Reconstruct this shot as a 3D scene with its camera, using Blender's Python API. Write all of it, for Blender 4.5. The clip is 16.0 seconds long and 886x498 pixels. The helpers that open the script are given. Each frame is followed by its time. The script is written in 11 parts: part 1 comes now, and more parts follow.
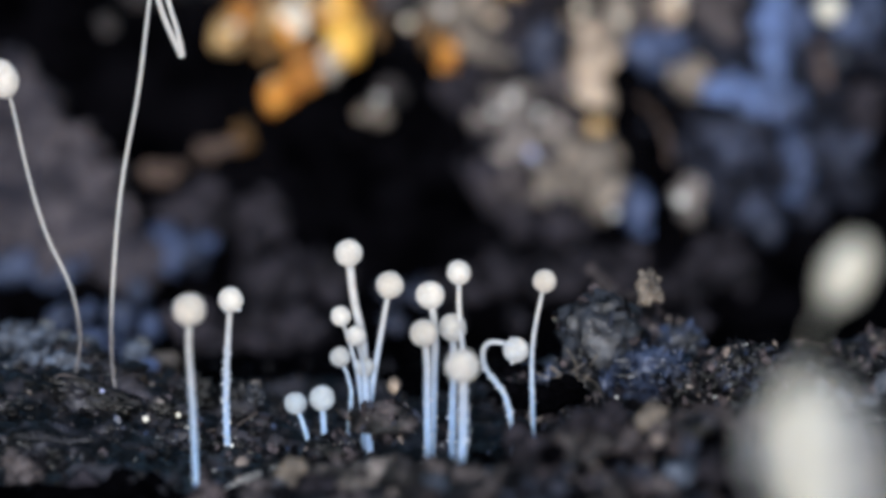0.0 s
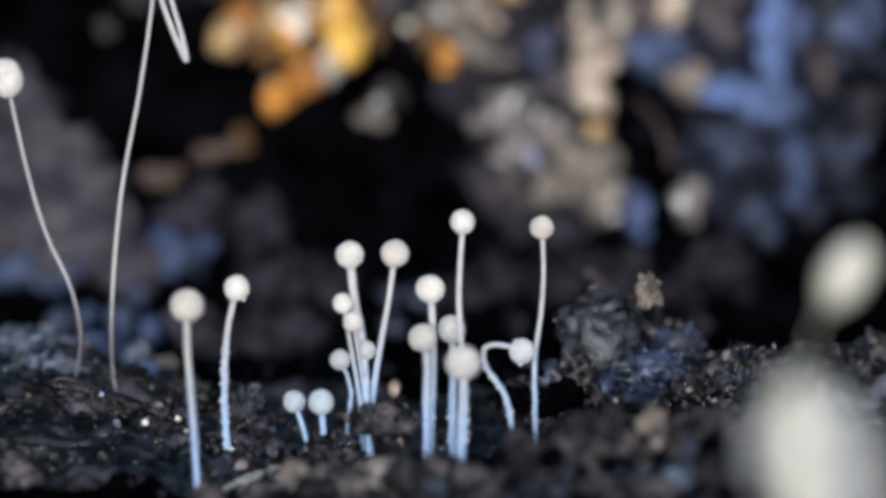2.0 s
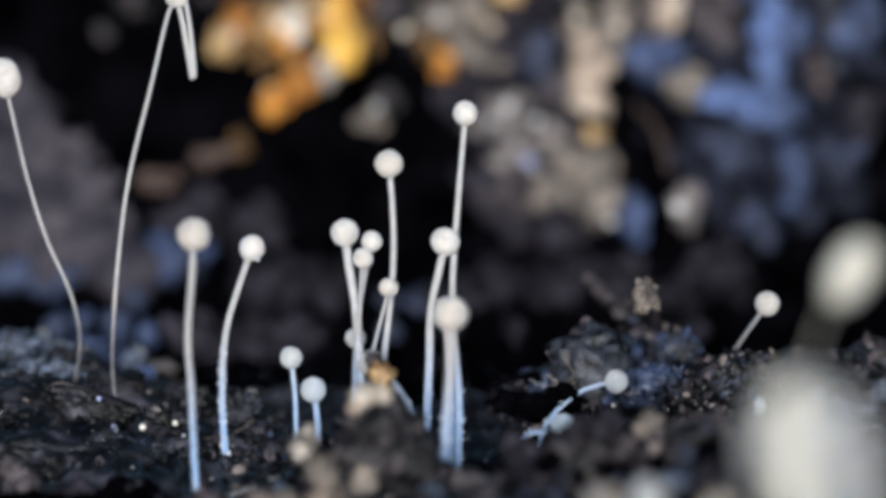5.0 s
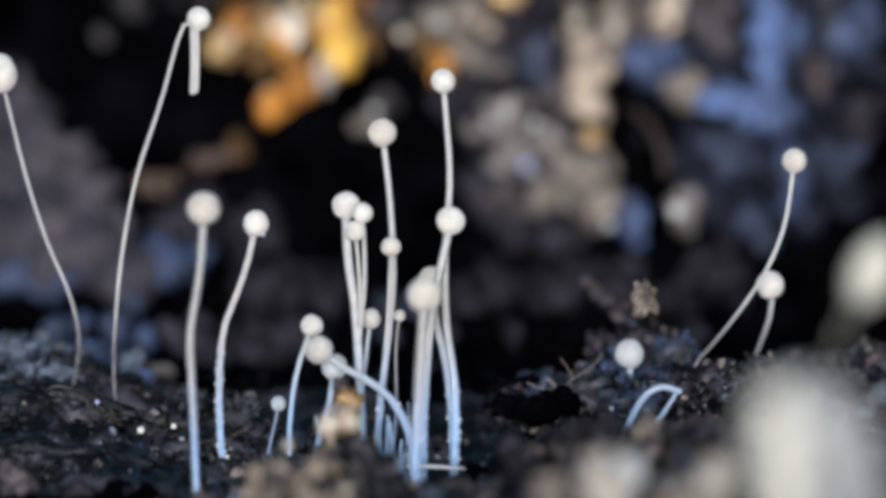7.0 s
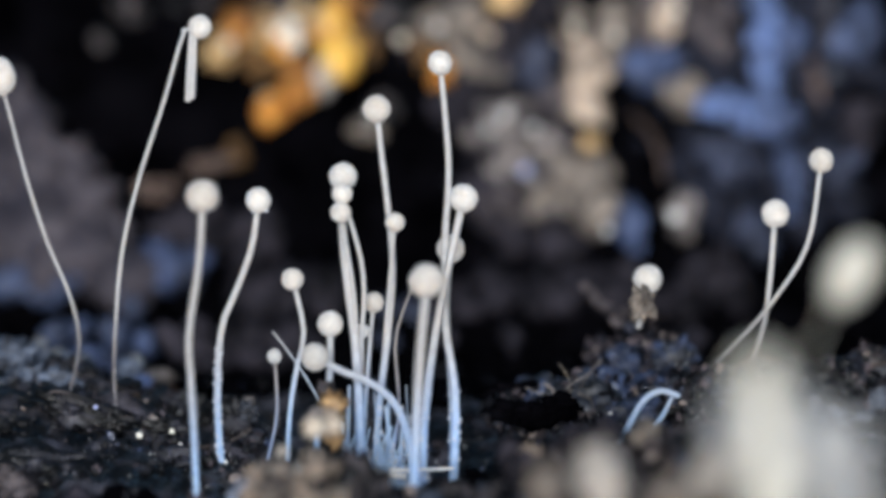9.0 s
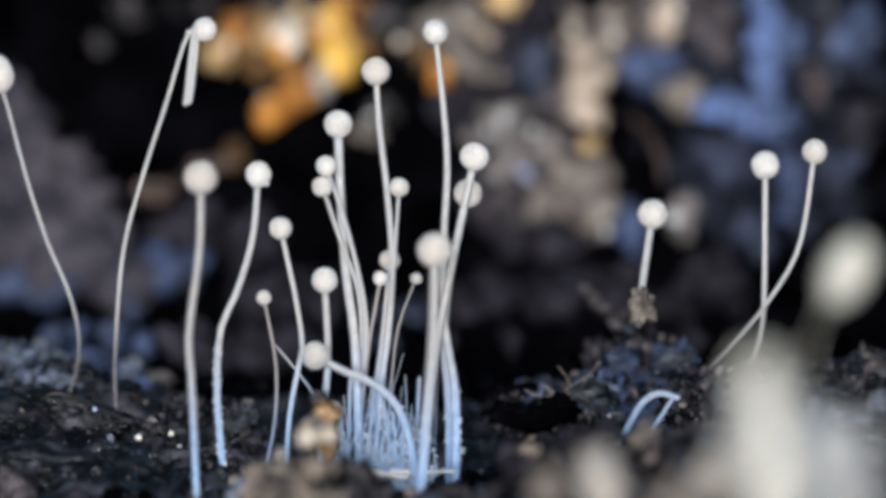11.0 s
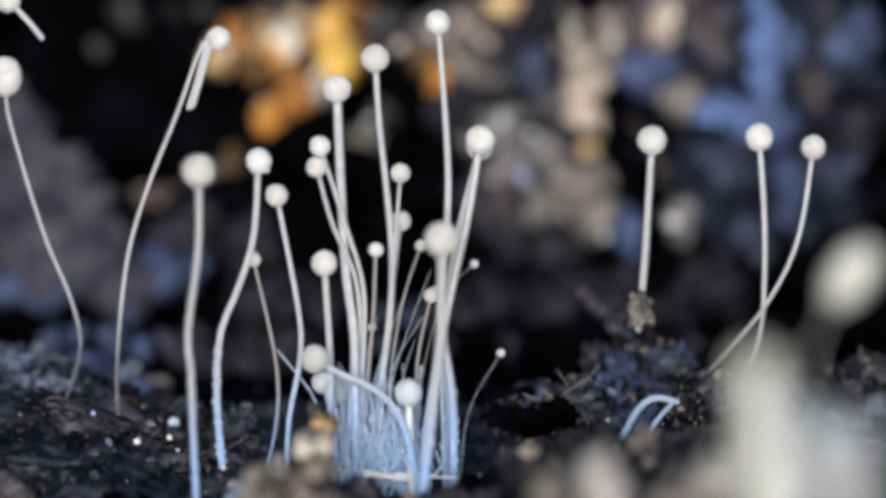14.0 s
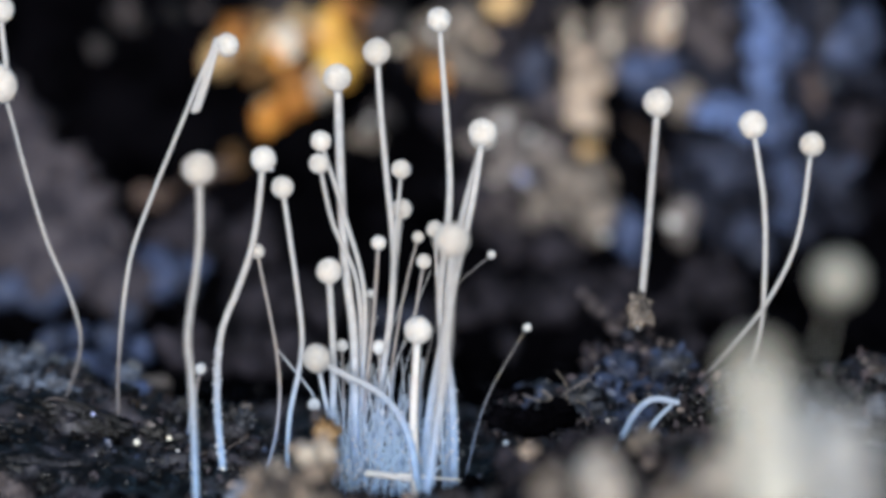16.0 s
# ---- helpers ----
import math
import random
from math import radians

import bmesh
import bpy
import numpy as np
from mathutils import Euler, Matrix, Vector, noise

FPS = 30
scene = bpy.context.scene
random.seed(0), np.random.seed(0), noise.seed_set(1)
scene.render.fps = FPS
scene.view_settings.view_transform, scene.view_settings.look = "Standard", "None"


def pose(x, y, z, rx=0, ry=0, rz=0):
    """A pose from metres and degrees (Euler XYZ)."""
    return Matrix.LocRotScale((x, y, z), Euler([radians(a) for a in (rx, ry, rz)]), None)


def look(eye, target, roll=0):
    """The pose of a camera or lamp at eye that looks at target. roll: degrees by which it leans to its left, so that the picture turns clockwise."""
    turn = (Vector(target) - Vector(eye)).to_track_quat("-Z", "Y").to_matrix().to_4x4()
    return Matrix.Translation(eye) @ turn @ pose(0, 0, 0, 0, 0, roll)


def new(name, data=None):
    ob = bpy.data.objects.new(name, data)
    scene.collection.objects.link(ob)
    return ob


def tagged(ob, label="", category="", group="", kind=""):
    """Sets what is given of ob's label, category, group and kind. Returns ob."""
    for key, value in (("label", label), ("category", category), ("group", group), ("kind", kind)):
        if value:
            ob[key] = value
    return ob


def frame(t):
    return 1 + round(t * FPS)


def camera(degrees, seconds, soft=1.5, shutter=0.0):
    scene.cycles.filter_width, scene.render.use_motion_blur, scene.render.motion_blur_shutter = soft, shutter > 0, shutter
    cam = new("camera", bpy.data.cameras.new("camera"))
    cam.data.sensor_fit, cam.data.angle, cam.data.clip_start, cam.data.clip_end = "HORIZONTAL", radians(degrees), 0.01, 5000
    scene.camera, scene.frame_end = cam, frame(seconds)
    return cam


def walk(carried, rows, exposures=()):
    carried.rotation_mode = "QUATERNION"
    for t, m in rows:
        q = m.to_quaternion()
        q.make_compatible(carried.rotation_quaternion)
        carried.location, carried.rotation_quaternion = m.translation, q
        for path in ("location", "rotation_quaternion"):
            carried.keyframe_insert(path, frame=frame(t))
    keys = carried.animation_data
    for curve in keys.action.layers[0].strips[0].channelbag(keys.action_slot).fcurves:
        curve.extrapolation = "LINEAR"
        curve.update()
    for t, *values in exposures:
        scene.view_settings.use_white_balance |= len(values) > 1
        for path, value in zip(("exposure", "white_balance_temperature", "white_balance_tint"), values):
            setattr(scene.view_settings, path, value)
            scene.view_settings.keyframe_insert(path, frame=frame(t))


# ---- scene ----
import functools

cam = camera(5.72, 16.0, soft=4.1)
cam.data.dof.use_dof = True
cam.data.dof.focus_distance = 0.1006
cam.data.dof.aperture_fstop = 128.0
MM = 0.001
EYE = (0.0, -0.1, 0.013000)


def aim(down, left):
    """The camera's pose at its fixed stand, in degrees below the level and to the left."""
    return pose(EYE[0], EYE[1], EYE[2], 90 - down, 0, left)


walk(cam, [
    (0, aim(6.1497, 0.0584)),
    (1, aim(6.1369, 0.0584)),
    (2, aim(6.1278, 0.0548)),
    (3, aim(6.1168, 0.0493)),
    (4, aim(6.1041, 0.0438)),
    (5.2, aim(6.0968, 0.0365)),
    (6.5, aim(6.0840, 0.0292)),
    (7.5, aim(6.0694, 0.0237)),
    (8.5, aim(6.0511, 0.0183)),
    (9.2, aim(6.0420, 0.0164)),
    (10.2, aim(6.0347, 0.0128)),
    (11.5, aim(6.0274, 0.0110)),
    (12.5, aim(6.0226, 0.0073)),
    (13.4, aim(6.0183, 0.0055)),
    (14, aim(6.0044, 0.0018)),
    (15, aim(6.0022, 0.0000)),
    (16, aim(6.0000, 0.0000)),
], exposures=[(0, 0.12, 5600, 8), (16, 0.12, 5600, 8)])

# ---- world and light ----
world = bpy.data.worlds.new("sky")
scene.world = world
world.use_nodes = True
SUN_UP, SUN_SIDE = 7, 181
sky = world.node_tree.nodes.new("ShaderNodeTexSky")
sky.sky_type, sky.sun_disc = "NISHITA", False
sky.sun_elevation, sky.sun_rotation = radians(SUN_UP), radians(SUN_SIDE)
back = world.node_tree.nodes["Background"]
back.inputs["Strength"].default_value = 0.11
world.node_tree.links.new(sky.outputs[0], back.inputs["Color"])
sun = new("sun", bpy.data.lights.new("sun", "SUN"))
sun.data.energy, sun.data.angle, sun.data.color = 3.85, radians(10), (1.0, 0.938, 0.895)
sun.matrix_world = look((0.1 * math.sin(radians(SUN_SIDE)), 0.1 * math.cos(radians(SUN_SIDE)), 0.1 * math.tan(radians(SUN_UP))), (0, 0, 0))


# ---- materials ----
def material(name, c1, c2, scale, rough=0.6, bump=0.3, fine=6.0, spec=0.4, glow=0.0, wet=0.0, streak=False, mottle=0.6):
    """Two colours mixed by coarse noise, darkened and lightened by fine noise, with relief. scale: cells per millimetre."""
    m = bpy.data.materials.new(name)
    m.use_nodes = True
    nt = m.node_tree
    b = nt.nodes["Principled BSDF"]
    co = nt.nodes.new("ShaderNodeTexCoord")
    info = nt.nodes.new("ShaderNodeObjectInfo")
    add = nt.nodes.new("ShaderNodeVectorMath")
    add.operation = "MULTIPLY_ADD"
    nt.links.new(co.outputs["Object"], add.inputs[0])
    add.inputs[1].default_value = (1, 1, 1)
    if streak:
        add.inputs[1].default_value = (7, 7, 0.5)
    else:
        nt.links.new(info.outputs["Random"], add.inputs[2])
    n1, n2 = nt.nodes.new("ShaderNodeTexNoise"), nt.nodes.new("ShaderNodeTexNoise")
    for n, s, d in ((n1, scale, 3), (n2, scale * fine, 4)):
        nt.links.new(add.outputs[0], n.inputs["Vector"])
        n.inputs["Scale"].default_value, n.inputs["Detail"].default_value = s * 1000, d
    ramp = nt.nodes.new("ShaderNodeValToRGB")
    ramp.color_ramp.elements[0].position, ramp.color_ramp.elements[1].position = 0.35, 0.65
    ramp.color_ramp.elements[0].color, ramp.color_ramp.elements[1].color = (*c1, 1), (*c2, 1)
    nt.links.new(n1.outputs[0], ramp.inputs[0])
    mix = nt.nodes.new("ShaderNodeMix")
    mix.data_type, mix.blend_type = "RGBA", "OVERLAY"
    mix.inputs[0].default_value = mottle
    nt.links.new(ramp.outputs[0], mix.inputs[6])
    nt.links.new(n2.outputs[0], mix.inputs[7])
    nt.links.new(mix.outputs[2], b.inputs["Base Color"])
    b.inputs["Roughness"].default_value, b.inputs["Specular IOR Level"].default_value = rough, spec
    if wet:
        wr = nt.nodes.new("ShaderNodeMapRange")
        nt.links.new(n2.outputs[0], wr.inputs[0])
        wr.inputs[1].default_value, wr.inputs[2].default_value = 0.4, 0.65
        wr.inputs[3].default_value, wr.inputs[4].default_value = rough, wet
        nt.links.new(wr.outputs[0], b.inputs["Roughness"])
    bp = nt.nodes.new("ShaderNodeBump")
    bp.inputs["Strength"].default_value, bp.inputs["Distance"].default_value = bump, 0.03 * MM
    nt.links.new(n2.outputs[0], bp.inputs["Height"])
    nt.links.new(bp.outputs[0], b.inputs["Normal"])
    return m


def milky(m, amount, radius):
    b = m.node_tree.nodes["Principled BSDF"]
    b.inputs["Subsurface Weight"].default_value = amount
    b.inputs["Subsurface Radius"].default_value = (1.0, 0.9, 0.8)
    b.inputs["Subsurface Scale"].default_value = radius * MM
    return m


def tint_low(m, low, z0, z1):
    """Blue light on heads low over the soil, painted in by world height."""
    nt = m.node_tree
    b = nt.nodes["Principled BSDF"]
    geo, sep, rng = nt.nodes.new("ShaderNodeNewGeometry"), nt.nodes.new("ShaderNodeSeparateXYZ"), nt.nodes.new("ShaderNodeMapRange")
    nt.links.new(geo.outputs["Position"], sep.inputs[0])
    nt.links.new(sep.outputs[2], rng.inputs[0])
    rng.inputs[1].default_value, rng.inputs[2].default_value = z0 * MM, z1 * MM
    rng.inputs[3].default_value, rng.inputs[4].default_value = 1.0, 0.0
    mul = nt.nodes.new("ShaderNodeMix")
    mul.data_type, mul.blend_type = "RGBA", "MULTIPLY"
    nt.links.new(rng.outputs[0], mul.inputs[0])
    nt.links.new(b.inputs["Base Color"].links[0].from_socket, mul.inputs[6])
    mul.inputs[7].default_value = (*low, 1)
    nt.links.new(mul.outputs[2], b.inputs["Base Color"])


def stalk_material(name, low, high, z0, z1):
    """A stalk coloured by world height; a blue low end paints in scattered light."""
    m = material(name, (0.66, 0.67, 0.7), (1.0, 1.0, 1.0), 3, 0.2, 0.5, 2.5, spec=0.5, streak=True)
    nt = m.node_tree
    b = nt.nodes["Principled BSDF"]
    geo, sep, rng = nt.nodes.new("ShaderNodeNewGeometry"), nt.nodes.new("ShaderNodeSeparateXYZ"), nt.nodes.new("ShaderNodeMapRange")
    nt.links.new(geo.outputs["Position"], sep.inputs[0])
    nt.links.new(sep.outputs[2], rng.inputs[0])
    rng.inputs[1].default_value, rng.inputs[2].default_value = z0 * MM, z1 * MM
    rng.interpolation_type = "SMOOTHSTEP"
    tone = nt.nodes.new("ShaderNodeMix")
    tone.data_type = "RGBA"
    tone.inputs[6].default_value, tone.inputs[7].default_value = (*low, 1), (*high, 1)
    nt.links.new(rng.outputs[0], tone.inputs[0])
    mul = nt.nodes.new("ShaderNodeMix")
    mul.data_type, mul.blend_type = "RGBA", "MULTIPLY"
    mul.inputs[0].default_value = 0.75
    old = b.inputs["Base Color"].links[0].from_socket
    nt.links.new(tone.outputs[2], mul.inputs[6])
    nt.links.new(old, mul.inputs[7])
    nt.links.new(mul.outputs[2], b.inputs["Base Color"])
    milky(m, 0.6, 0.06)
    b.inputs["Transmission Weight"].default_value = 0.25
    b.inputs["IOR"].default_value = 1.3
    return m


SPORE = milky(material("spore_cream", (0.60, 0.57, 0.53), (0.72, 0.69, 0.645), 7, 0.8, 0.15, 4, spec=0.05, mottle=0.25), 0.95, 0.22)
# Bluish light low down is painted into the head colour.
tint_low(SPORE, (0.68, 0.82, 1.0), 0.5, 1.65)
nt = SPORE.node_tree
age, fade, tone = nt.nodes.new("ShaderNodeObjectInfo"), nt.nodes.new("ShaderNodeMapRange"), nt.nodes.new("ShaderNodeMix")
tone.data_type, tone.blend_type = "RGBA", "MULTIPLY"
fade.inputs[3].default_value, fade.inputs[4].default_value = 0.0, 1.0
tone.inputs[7].default_value = (0.76, 0.735, 0.70, 1)
nt.links.new(age.outputs["Random"], fade.inputs[0])
nt.links.new(fade.outputs[0], tone.inputs[0])
nt.links.new(nt.nodes["Principled BSDF"].inputs["Base Color"].links[0].from_socket, tone.inputs[6])
nt.links.new(tone.outputs[2], nt.nodes["Principled BSDF"].inputs["Base Color"])
fuzz = SPORE.node_tree.nodes["Principled BSDF"].inputs
fuzz["Diffuse Roughness"].default_value = 1.0
fuzz["Sheen Weight"].default_value, fuzz["Sheen Roughness"].default_value = 0.25, 0.6
# Blue light scattered in the feet is painted into the low colour.
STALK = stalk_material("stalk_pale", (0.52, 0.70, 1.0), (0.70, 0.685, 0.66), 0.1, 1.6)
# Stalk colour dimmer towards the foot, by world height.
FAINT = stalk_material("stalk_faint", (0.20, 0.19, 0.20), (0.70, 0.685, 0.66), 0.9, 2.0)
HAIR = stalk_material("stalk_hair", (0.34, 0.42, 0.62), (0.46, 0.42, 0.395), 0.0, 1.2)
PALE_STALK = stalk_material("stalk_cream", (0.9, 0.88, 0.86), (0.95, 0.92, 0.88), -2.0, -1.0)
PALE_STALK.node_tree.nodes["Mix.002"].inputs[0].default_value = 0.35
HEAP = material("heap_mixed", (0.6, 0.6, 0.62), (1.0, 1.0, 1.0), 5.0, 0.8, 0.8, 4, 0.1)
nt = HEAP.node_tree
pick, shade, tint = nt.nodes.new("ShaderNodeNewGeometry"), nt.nodes.new("ShaderNodeValToRGB"), nt.nodes.new("ShaderNodeMix")
for place, colour in ((0.25, (0.004, 0.004, 0.006, 1)), (0.5, (0.045, 0.038, 0.042, 1)), (0.7, (0.13, 0.108, 0.115, 1)), (0.85, (0.05, 0.056, 0.08, 1)), (0.95, (0.30, 0.25, 0.22, 1))):
    shade.color_ramp.elements.new(place).color = colour
shade.color_ramp.interpolation = "CONSTANT"
shade.color_ramp.elements[0].color = (0.004, 0.004, 0.006, 1)
nt.links.new(pick.outputs["Random Per Island"], shade.inputs[0])
tint.data_type, tint.blend_type = "RGBA", "MULTIPLY"
tint.inputs[0].default_value = 1.0
nt.links.new(shade.outputs[0], tint.inputs[6])
nt.links.new(nt.nodes["Principled BSDF"].inputs["Base Color"].links[0].from_socket, tint.inputs[7])
nt.links.new(tint.outputs[2], nt.nodes["Principled BSDF"].inputs["Base Color"])
DROP = material("droplet_clear", (0.8, 0.85, 0.95), (0.9, 0.93, 1.0), 20, 0.05, 0.0, spec=0.6)
DROP.node_tree.nodes["Principled BSDF"].inputs["Transmission Weight"].default_value = 0.35
# Base far darker than soil: stands in for the unlit hollows of the bank.
SOIL = material("soil_shaded", (0.0003, 0.0003, 0.0005), (0.003, 0.0028, 0.0038), 1.2, 0.85, 0.8, 8, 0.0, wet=0.5)
HUMUS = material("humus_dark", (0.0005, 0.0006, 0.001), (0.042, 0.042, 0.056), 3.4, 0.65, 0.8, 7, 0.4, wet=0.14)
CRUMB = material("crumb_wet", (0.001, 0.0012, 0.002), (0.10, 0.098, 0.122), 3.0, 0.6, 0.8, 7, 0.5, wet=0.12)
BARK = material("bark_wet", (0.002, 0.002, 0.003), (0.062, 0.057, 0.066), 3.0, 0.6, 1.0, 5, 0.4, wet=0.15)
BARK.node_tree.nodes["Vector Math"].inputs[1].default_value = (0.45, 0.8, 2.2)
for rough_soil in (HUMUS, CRUMB, BARK):
    for bit, place in zip(rough_soil.node_tree.nodes["Color Ramp"].color_ramp.elements, (0.48, 0.72)):
        bit.position = place
LITTER = material("litter_damp", (0.0006, 0.0007, 0.001), (0.085, 0.078, 0.092), 1.3, 0.6, 0.6, 6, 0.4, wet=0.12)
for bit, place in zip(LITTER.node_tree.nodes["Color Ramp"].color_ramp.elements, (0.50, 0.70)):
    bit.position = place
# Dim mauve and dim blue, mostly for filling gaps behind brighter debris.
DUSK = material("mauve_dim", (0.002, 0.002, 0.003), (0.040, 0.036, 0.046), 2.2, 0.75, 0.6, 6, 0.1)
NIGHT = material("blue_dim", (0.004, 0.0045, 0.007), (0.026, 0.029, 0.046), 1.6, 0.8, 0.4, 5, 0.1)
TAWNY = material("debris_tawny", (0.03, 0.017, 0.007), (0.24, 0.135, 0.05), 2.2, 0.7, 0.4, 5, 0.2)
SLOPE = material("wood_slope_mauve", (0.022, 0.022, 0.032), (0.095, 0.084, 0.095), 1.3, 0.8, 0.4, 5, 0.1)
MAUVE = material("wood_mauve", (0.008, 0.0075, 0.010), (0.118, 0.102, 0.105), 1.6, 0.75, 0.6, 6, 0.1)
SPECK = material("grain_mixed", (0.0005, 0.0007, 0.001), (0.055, 0.06, 0.075), 4.0, 0.5, 0.8, 5, 0.5, wet=0.2)
SPECK_BLUE = material("grain_blue", (0.001, 0.002, 0.005), (0.065, 0.085, 0.155), 3.0, 0.45, 0.9, 5, 0.5, wet=0.15)
# White for the specks that are put in as glints.
GRAIN = material("glint_white", (0.7, 0.7, 0.68), (0.85, 0.84, 0.8), 8, 0.3, 0.3, 5, 0.5)
# The blues put bluish light and haze over the bank into lump colour.
BLUE = material("lump_blue_grey", (0.005, 0.008, 0.02), (0.09, 0.125, 0.25), 1.9, 0.6, 0.4, 5)
ASH = material("mould_ash", (0.012, 0.015, 0.022), (0.14, 0.155, 0.19), 5, 0.7, 0.6, 6)
ASHBLUE = material("mould_slate", (0.004, 0.005, 0.009), (0.14, 0.17, 0.235), 4, 0.6, 0.7, 6, wet=0.25)
BLUEDULL = material("mould_pale_blue", (0.16, 0.19, 0.27), (0.36, 0.40, 0.50), 2.0, 0.6, 0.4, 6)
NAVY = material("lump_navy", (0.005, 0.007, 0.015), (0.046, 0.056, 0.10), 1.9, 0.6, 0.4, 5)
NAVYB = material("lump_deep_blue", (0.006, 0.009, 0.02), (0.085, 0.115, 0.22), 1.4, 0.6, 0.4, 5)
GREY = material("debris_grey", (0.02, 0.018, 0.018), (0.34, 0.30, 0.28), 2.0, 0.7, 0.6, 6)
BEIGE = material("debris_beige", (0.16, 0.125, 0.095), (0.70, 0.57, 0.44), 1.9, 0.7, 0.4, 6)
ORANGE = material("debris_orange", (0.30, 0.10, 0.01), (0.90, 0.43, 0.07), 1.9, 0.6, 0.4, 6)
SKYBLUE = material("lump_sky_blue", (0.07, 0.10, 0.20), (0.20, 0.29, 0.58), 2.2, 0.6, 0.4, 5)
# Bright enough that small specks blur into highlight discs.
BLUEW = material("bright_blue", (0.45, 0.5, 0.8), (0.65, 0.7, 0.95), 4, 0.4, 0.1)
BEIGEW = material("bright_beige", (0.75, 0.66, 0.52), (0.88, 0.8, 0.66), 4, 0.4, 0.1)
HONEY = material("debris_honey", (0.36, 0.22, 0.09), (0.78, 0.54, 0.25), 2.2, 0.6, 0.3, 5)
YELLOW = material("leaf_yellow", (0.60, 0.30, 0.04), (0.95, 0.62, 0.12), 2, 0.6, 0.3, 6)
RUST = material("debris_rust", (0.03, 0.012, 0.004), (0.60, 0.26, 0.05), 1.9, 0.6, 0.4, 6)
BROWN = material("crumb_brown", (0.003, 0.0028, 0.0035), (0.115, 0.097, 0.10), 3.0, 0.65, 0.6, 6)
for bit, place in zip(BROWN.node_tree.nodes["Color Ramp"].color_ramp.elements, (0.47, 0.72)):
    bit.position = place
TAN = material("crumb_tan", (0.045, 0.032, 0.024), (0.46, 0.37, 0.29), 4.0, 0.6, 0.5, 6)
AMBER = material("crumb_amber", (0.12, 0.06, 0.02), (0.55, 0.36, 0.17), 4.0, 0.5, 0.5, 6)
PALETAN = material("crumb_pale_tan", (0.26, 0.23, 0.20), (0.58, 0.53, 0.46), 2.5, 0.6, 0.5, 6)
CREAM = material("crumb_cream", (0.50, 0.43, 0.34), (0.74, 0.66, 0.54), 3.0, 0.45, 0.4, 6)
GREYTAN = material("debris_grey_tan", (0.07, 0.06, 0.052), (0.26, 0.22, 0.18), 2.5, 0.65, 0.6, 6)
TWIGB = material("twig_dull", (0.05, 0.032, 0.024), (0.15, 0.105, 0.085), 3, 0.6, 0.7, 6)
BROWNW = material("twig_brown", (0.015, 0.012, 0.011), (0.075, 0.055, 0.045), 3, 0.6, 0.7, 6, 0.3, wet=0.3)
DULL = material("pale_dull", (0.2, 0.21, 0.23), (0.54, 0.54, 0.51), 2.2, 0.6, 0.3, 6)
PALE = material("pale_cream", (0.58, 0.57, 0.49), (0.78, 0.76, 0.66), 1.5, 0.6, 0.3, 6)


# ---- ground ----
def smooth(a, b, v):
    v = min(1.0, max(0.0, (v - a) / (b - a)))
    return v * v * (3 - 2 * v)


def fractal(x, y, s, seed=0.0):
    return noise.fractal(Vector((x * s, y * s, seed)), 1.0, 2.0, 4)


def height(x, y):
    """The ground's height in millimetres at a place in millimetres."""
    near = math.exp(-((x / 9) ** 2 + ((y - 2) / 14) ** 2))
    z = 0.17 * fractal(x, y, 1.3) * (0.4 + near) + near * (0.08 * fractal(x * 0.6, y, 4.0, 3.0) - 0.22 * abs(fractal(x * 0.5 + 0.25 * y, y, 1.4, 7.0))) + 0.35 * fractal(x, y, 0.22, 5.0)
    z += 0.75 * smooth(-1.9, -4.6, x) * math.exp(-((y - 2.2) / 2.2) ** 2)
    z += 0.35 * smooth(1.2, 2.6, x) * math.exp(-((y - 2.5) / 2.0) ** 2)
    z += (0.05 + 0.55 * smooth(0.2, 1.5, x) + 0.25 * smooth(0.3, 2.0, x) * fractal(x, y, 0.9, 9.0)) * smooth(-2.4, -1.0, x) * math.exp(-((y + 5) / 1.7) ** 2)
    z += 0.3 * smooth(-2.4, -1.0, x) * math.exp(-((y + 9) / 2.2) ** 2)
    z -= 0.45 * math.exp(-((x + 0.5) / 1.3) ** 2 - ((y + 0.3) / 2.5) ** 2)
    bank = smooth(10, 17, y) * 7.5
    z += bank + 0.5 * fractal(x, y * 0.7, 0.5, 2.0) * smooth(8, 12, y)
    return z


def steps(lo, hi, n, far):
    mid = [lo + (hi - lo) * i / n for i in range(n + 1)]
    out = [(1.35 ** k - 1) * 1.5 for k in range(1, 31)]
    return [lo - v for v in reversed(out) if v < far] + mid + [hi + v for v in out if v < far]


def build_ground():
    xs, ys = steps(-9, 9, 340, 9000), steps(-16, 22, 320, 9000)
    bm = bmesh.new()
    grid = [[bm.verts.new((x * MM, y * MM, height(x, y) * MM)) for x in xs] for y in ys]
    for j in range(len(ys) - 1):
        for i in range(len(xs) - 1):
            bm.faces.new((grid[j][i], grid[j][i + 1], grid[j + 1][i + 1], grid[j + 1][i])).smooth = True
    me = bpy.data.meshes.new("ground")
    bm.to_mesh(me)
    bm.free()
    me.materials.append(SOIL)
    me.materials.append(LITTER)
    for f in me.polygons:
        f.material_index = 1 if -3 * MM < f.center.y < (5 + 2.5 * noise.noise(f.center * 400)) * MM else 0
    return tagged(new("ground", me), "damp crumbly soil bed, rising bank darkened for its shaded hollows", "soil", kind="structure")


ground = build_ground()


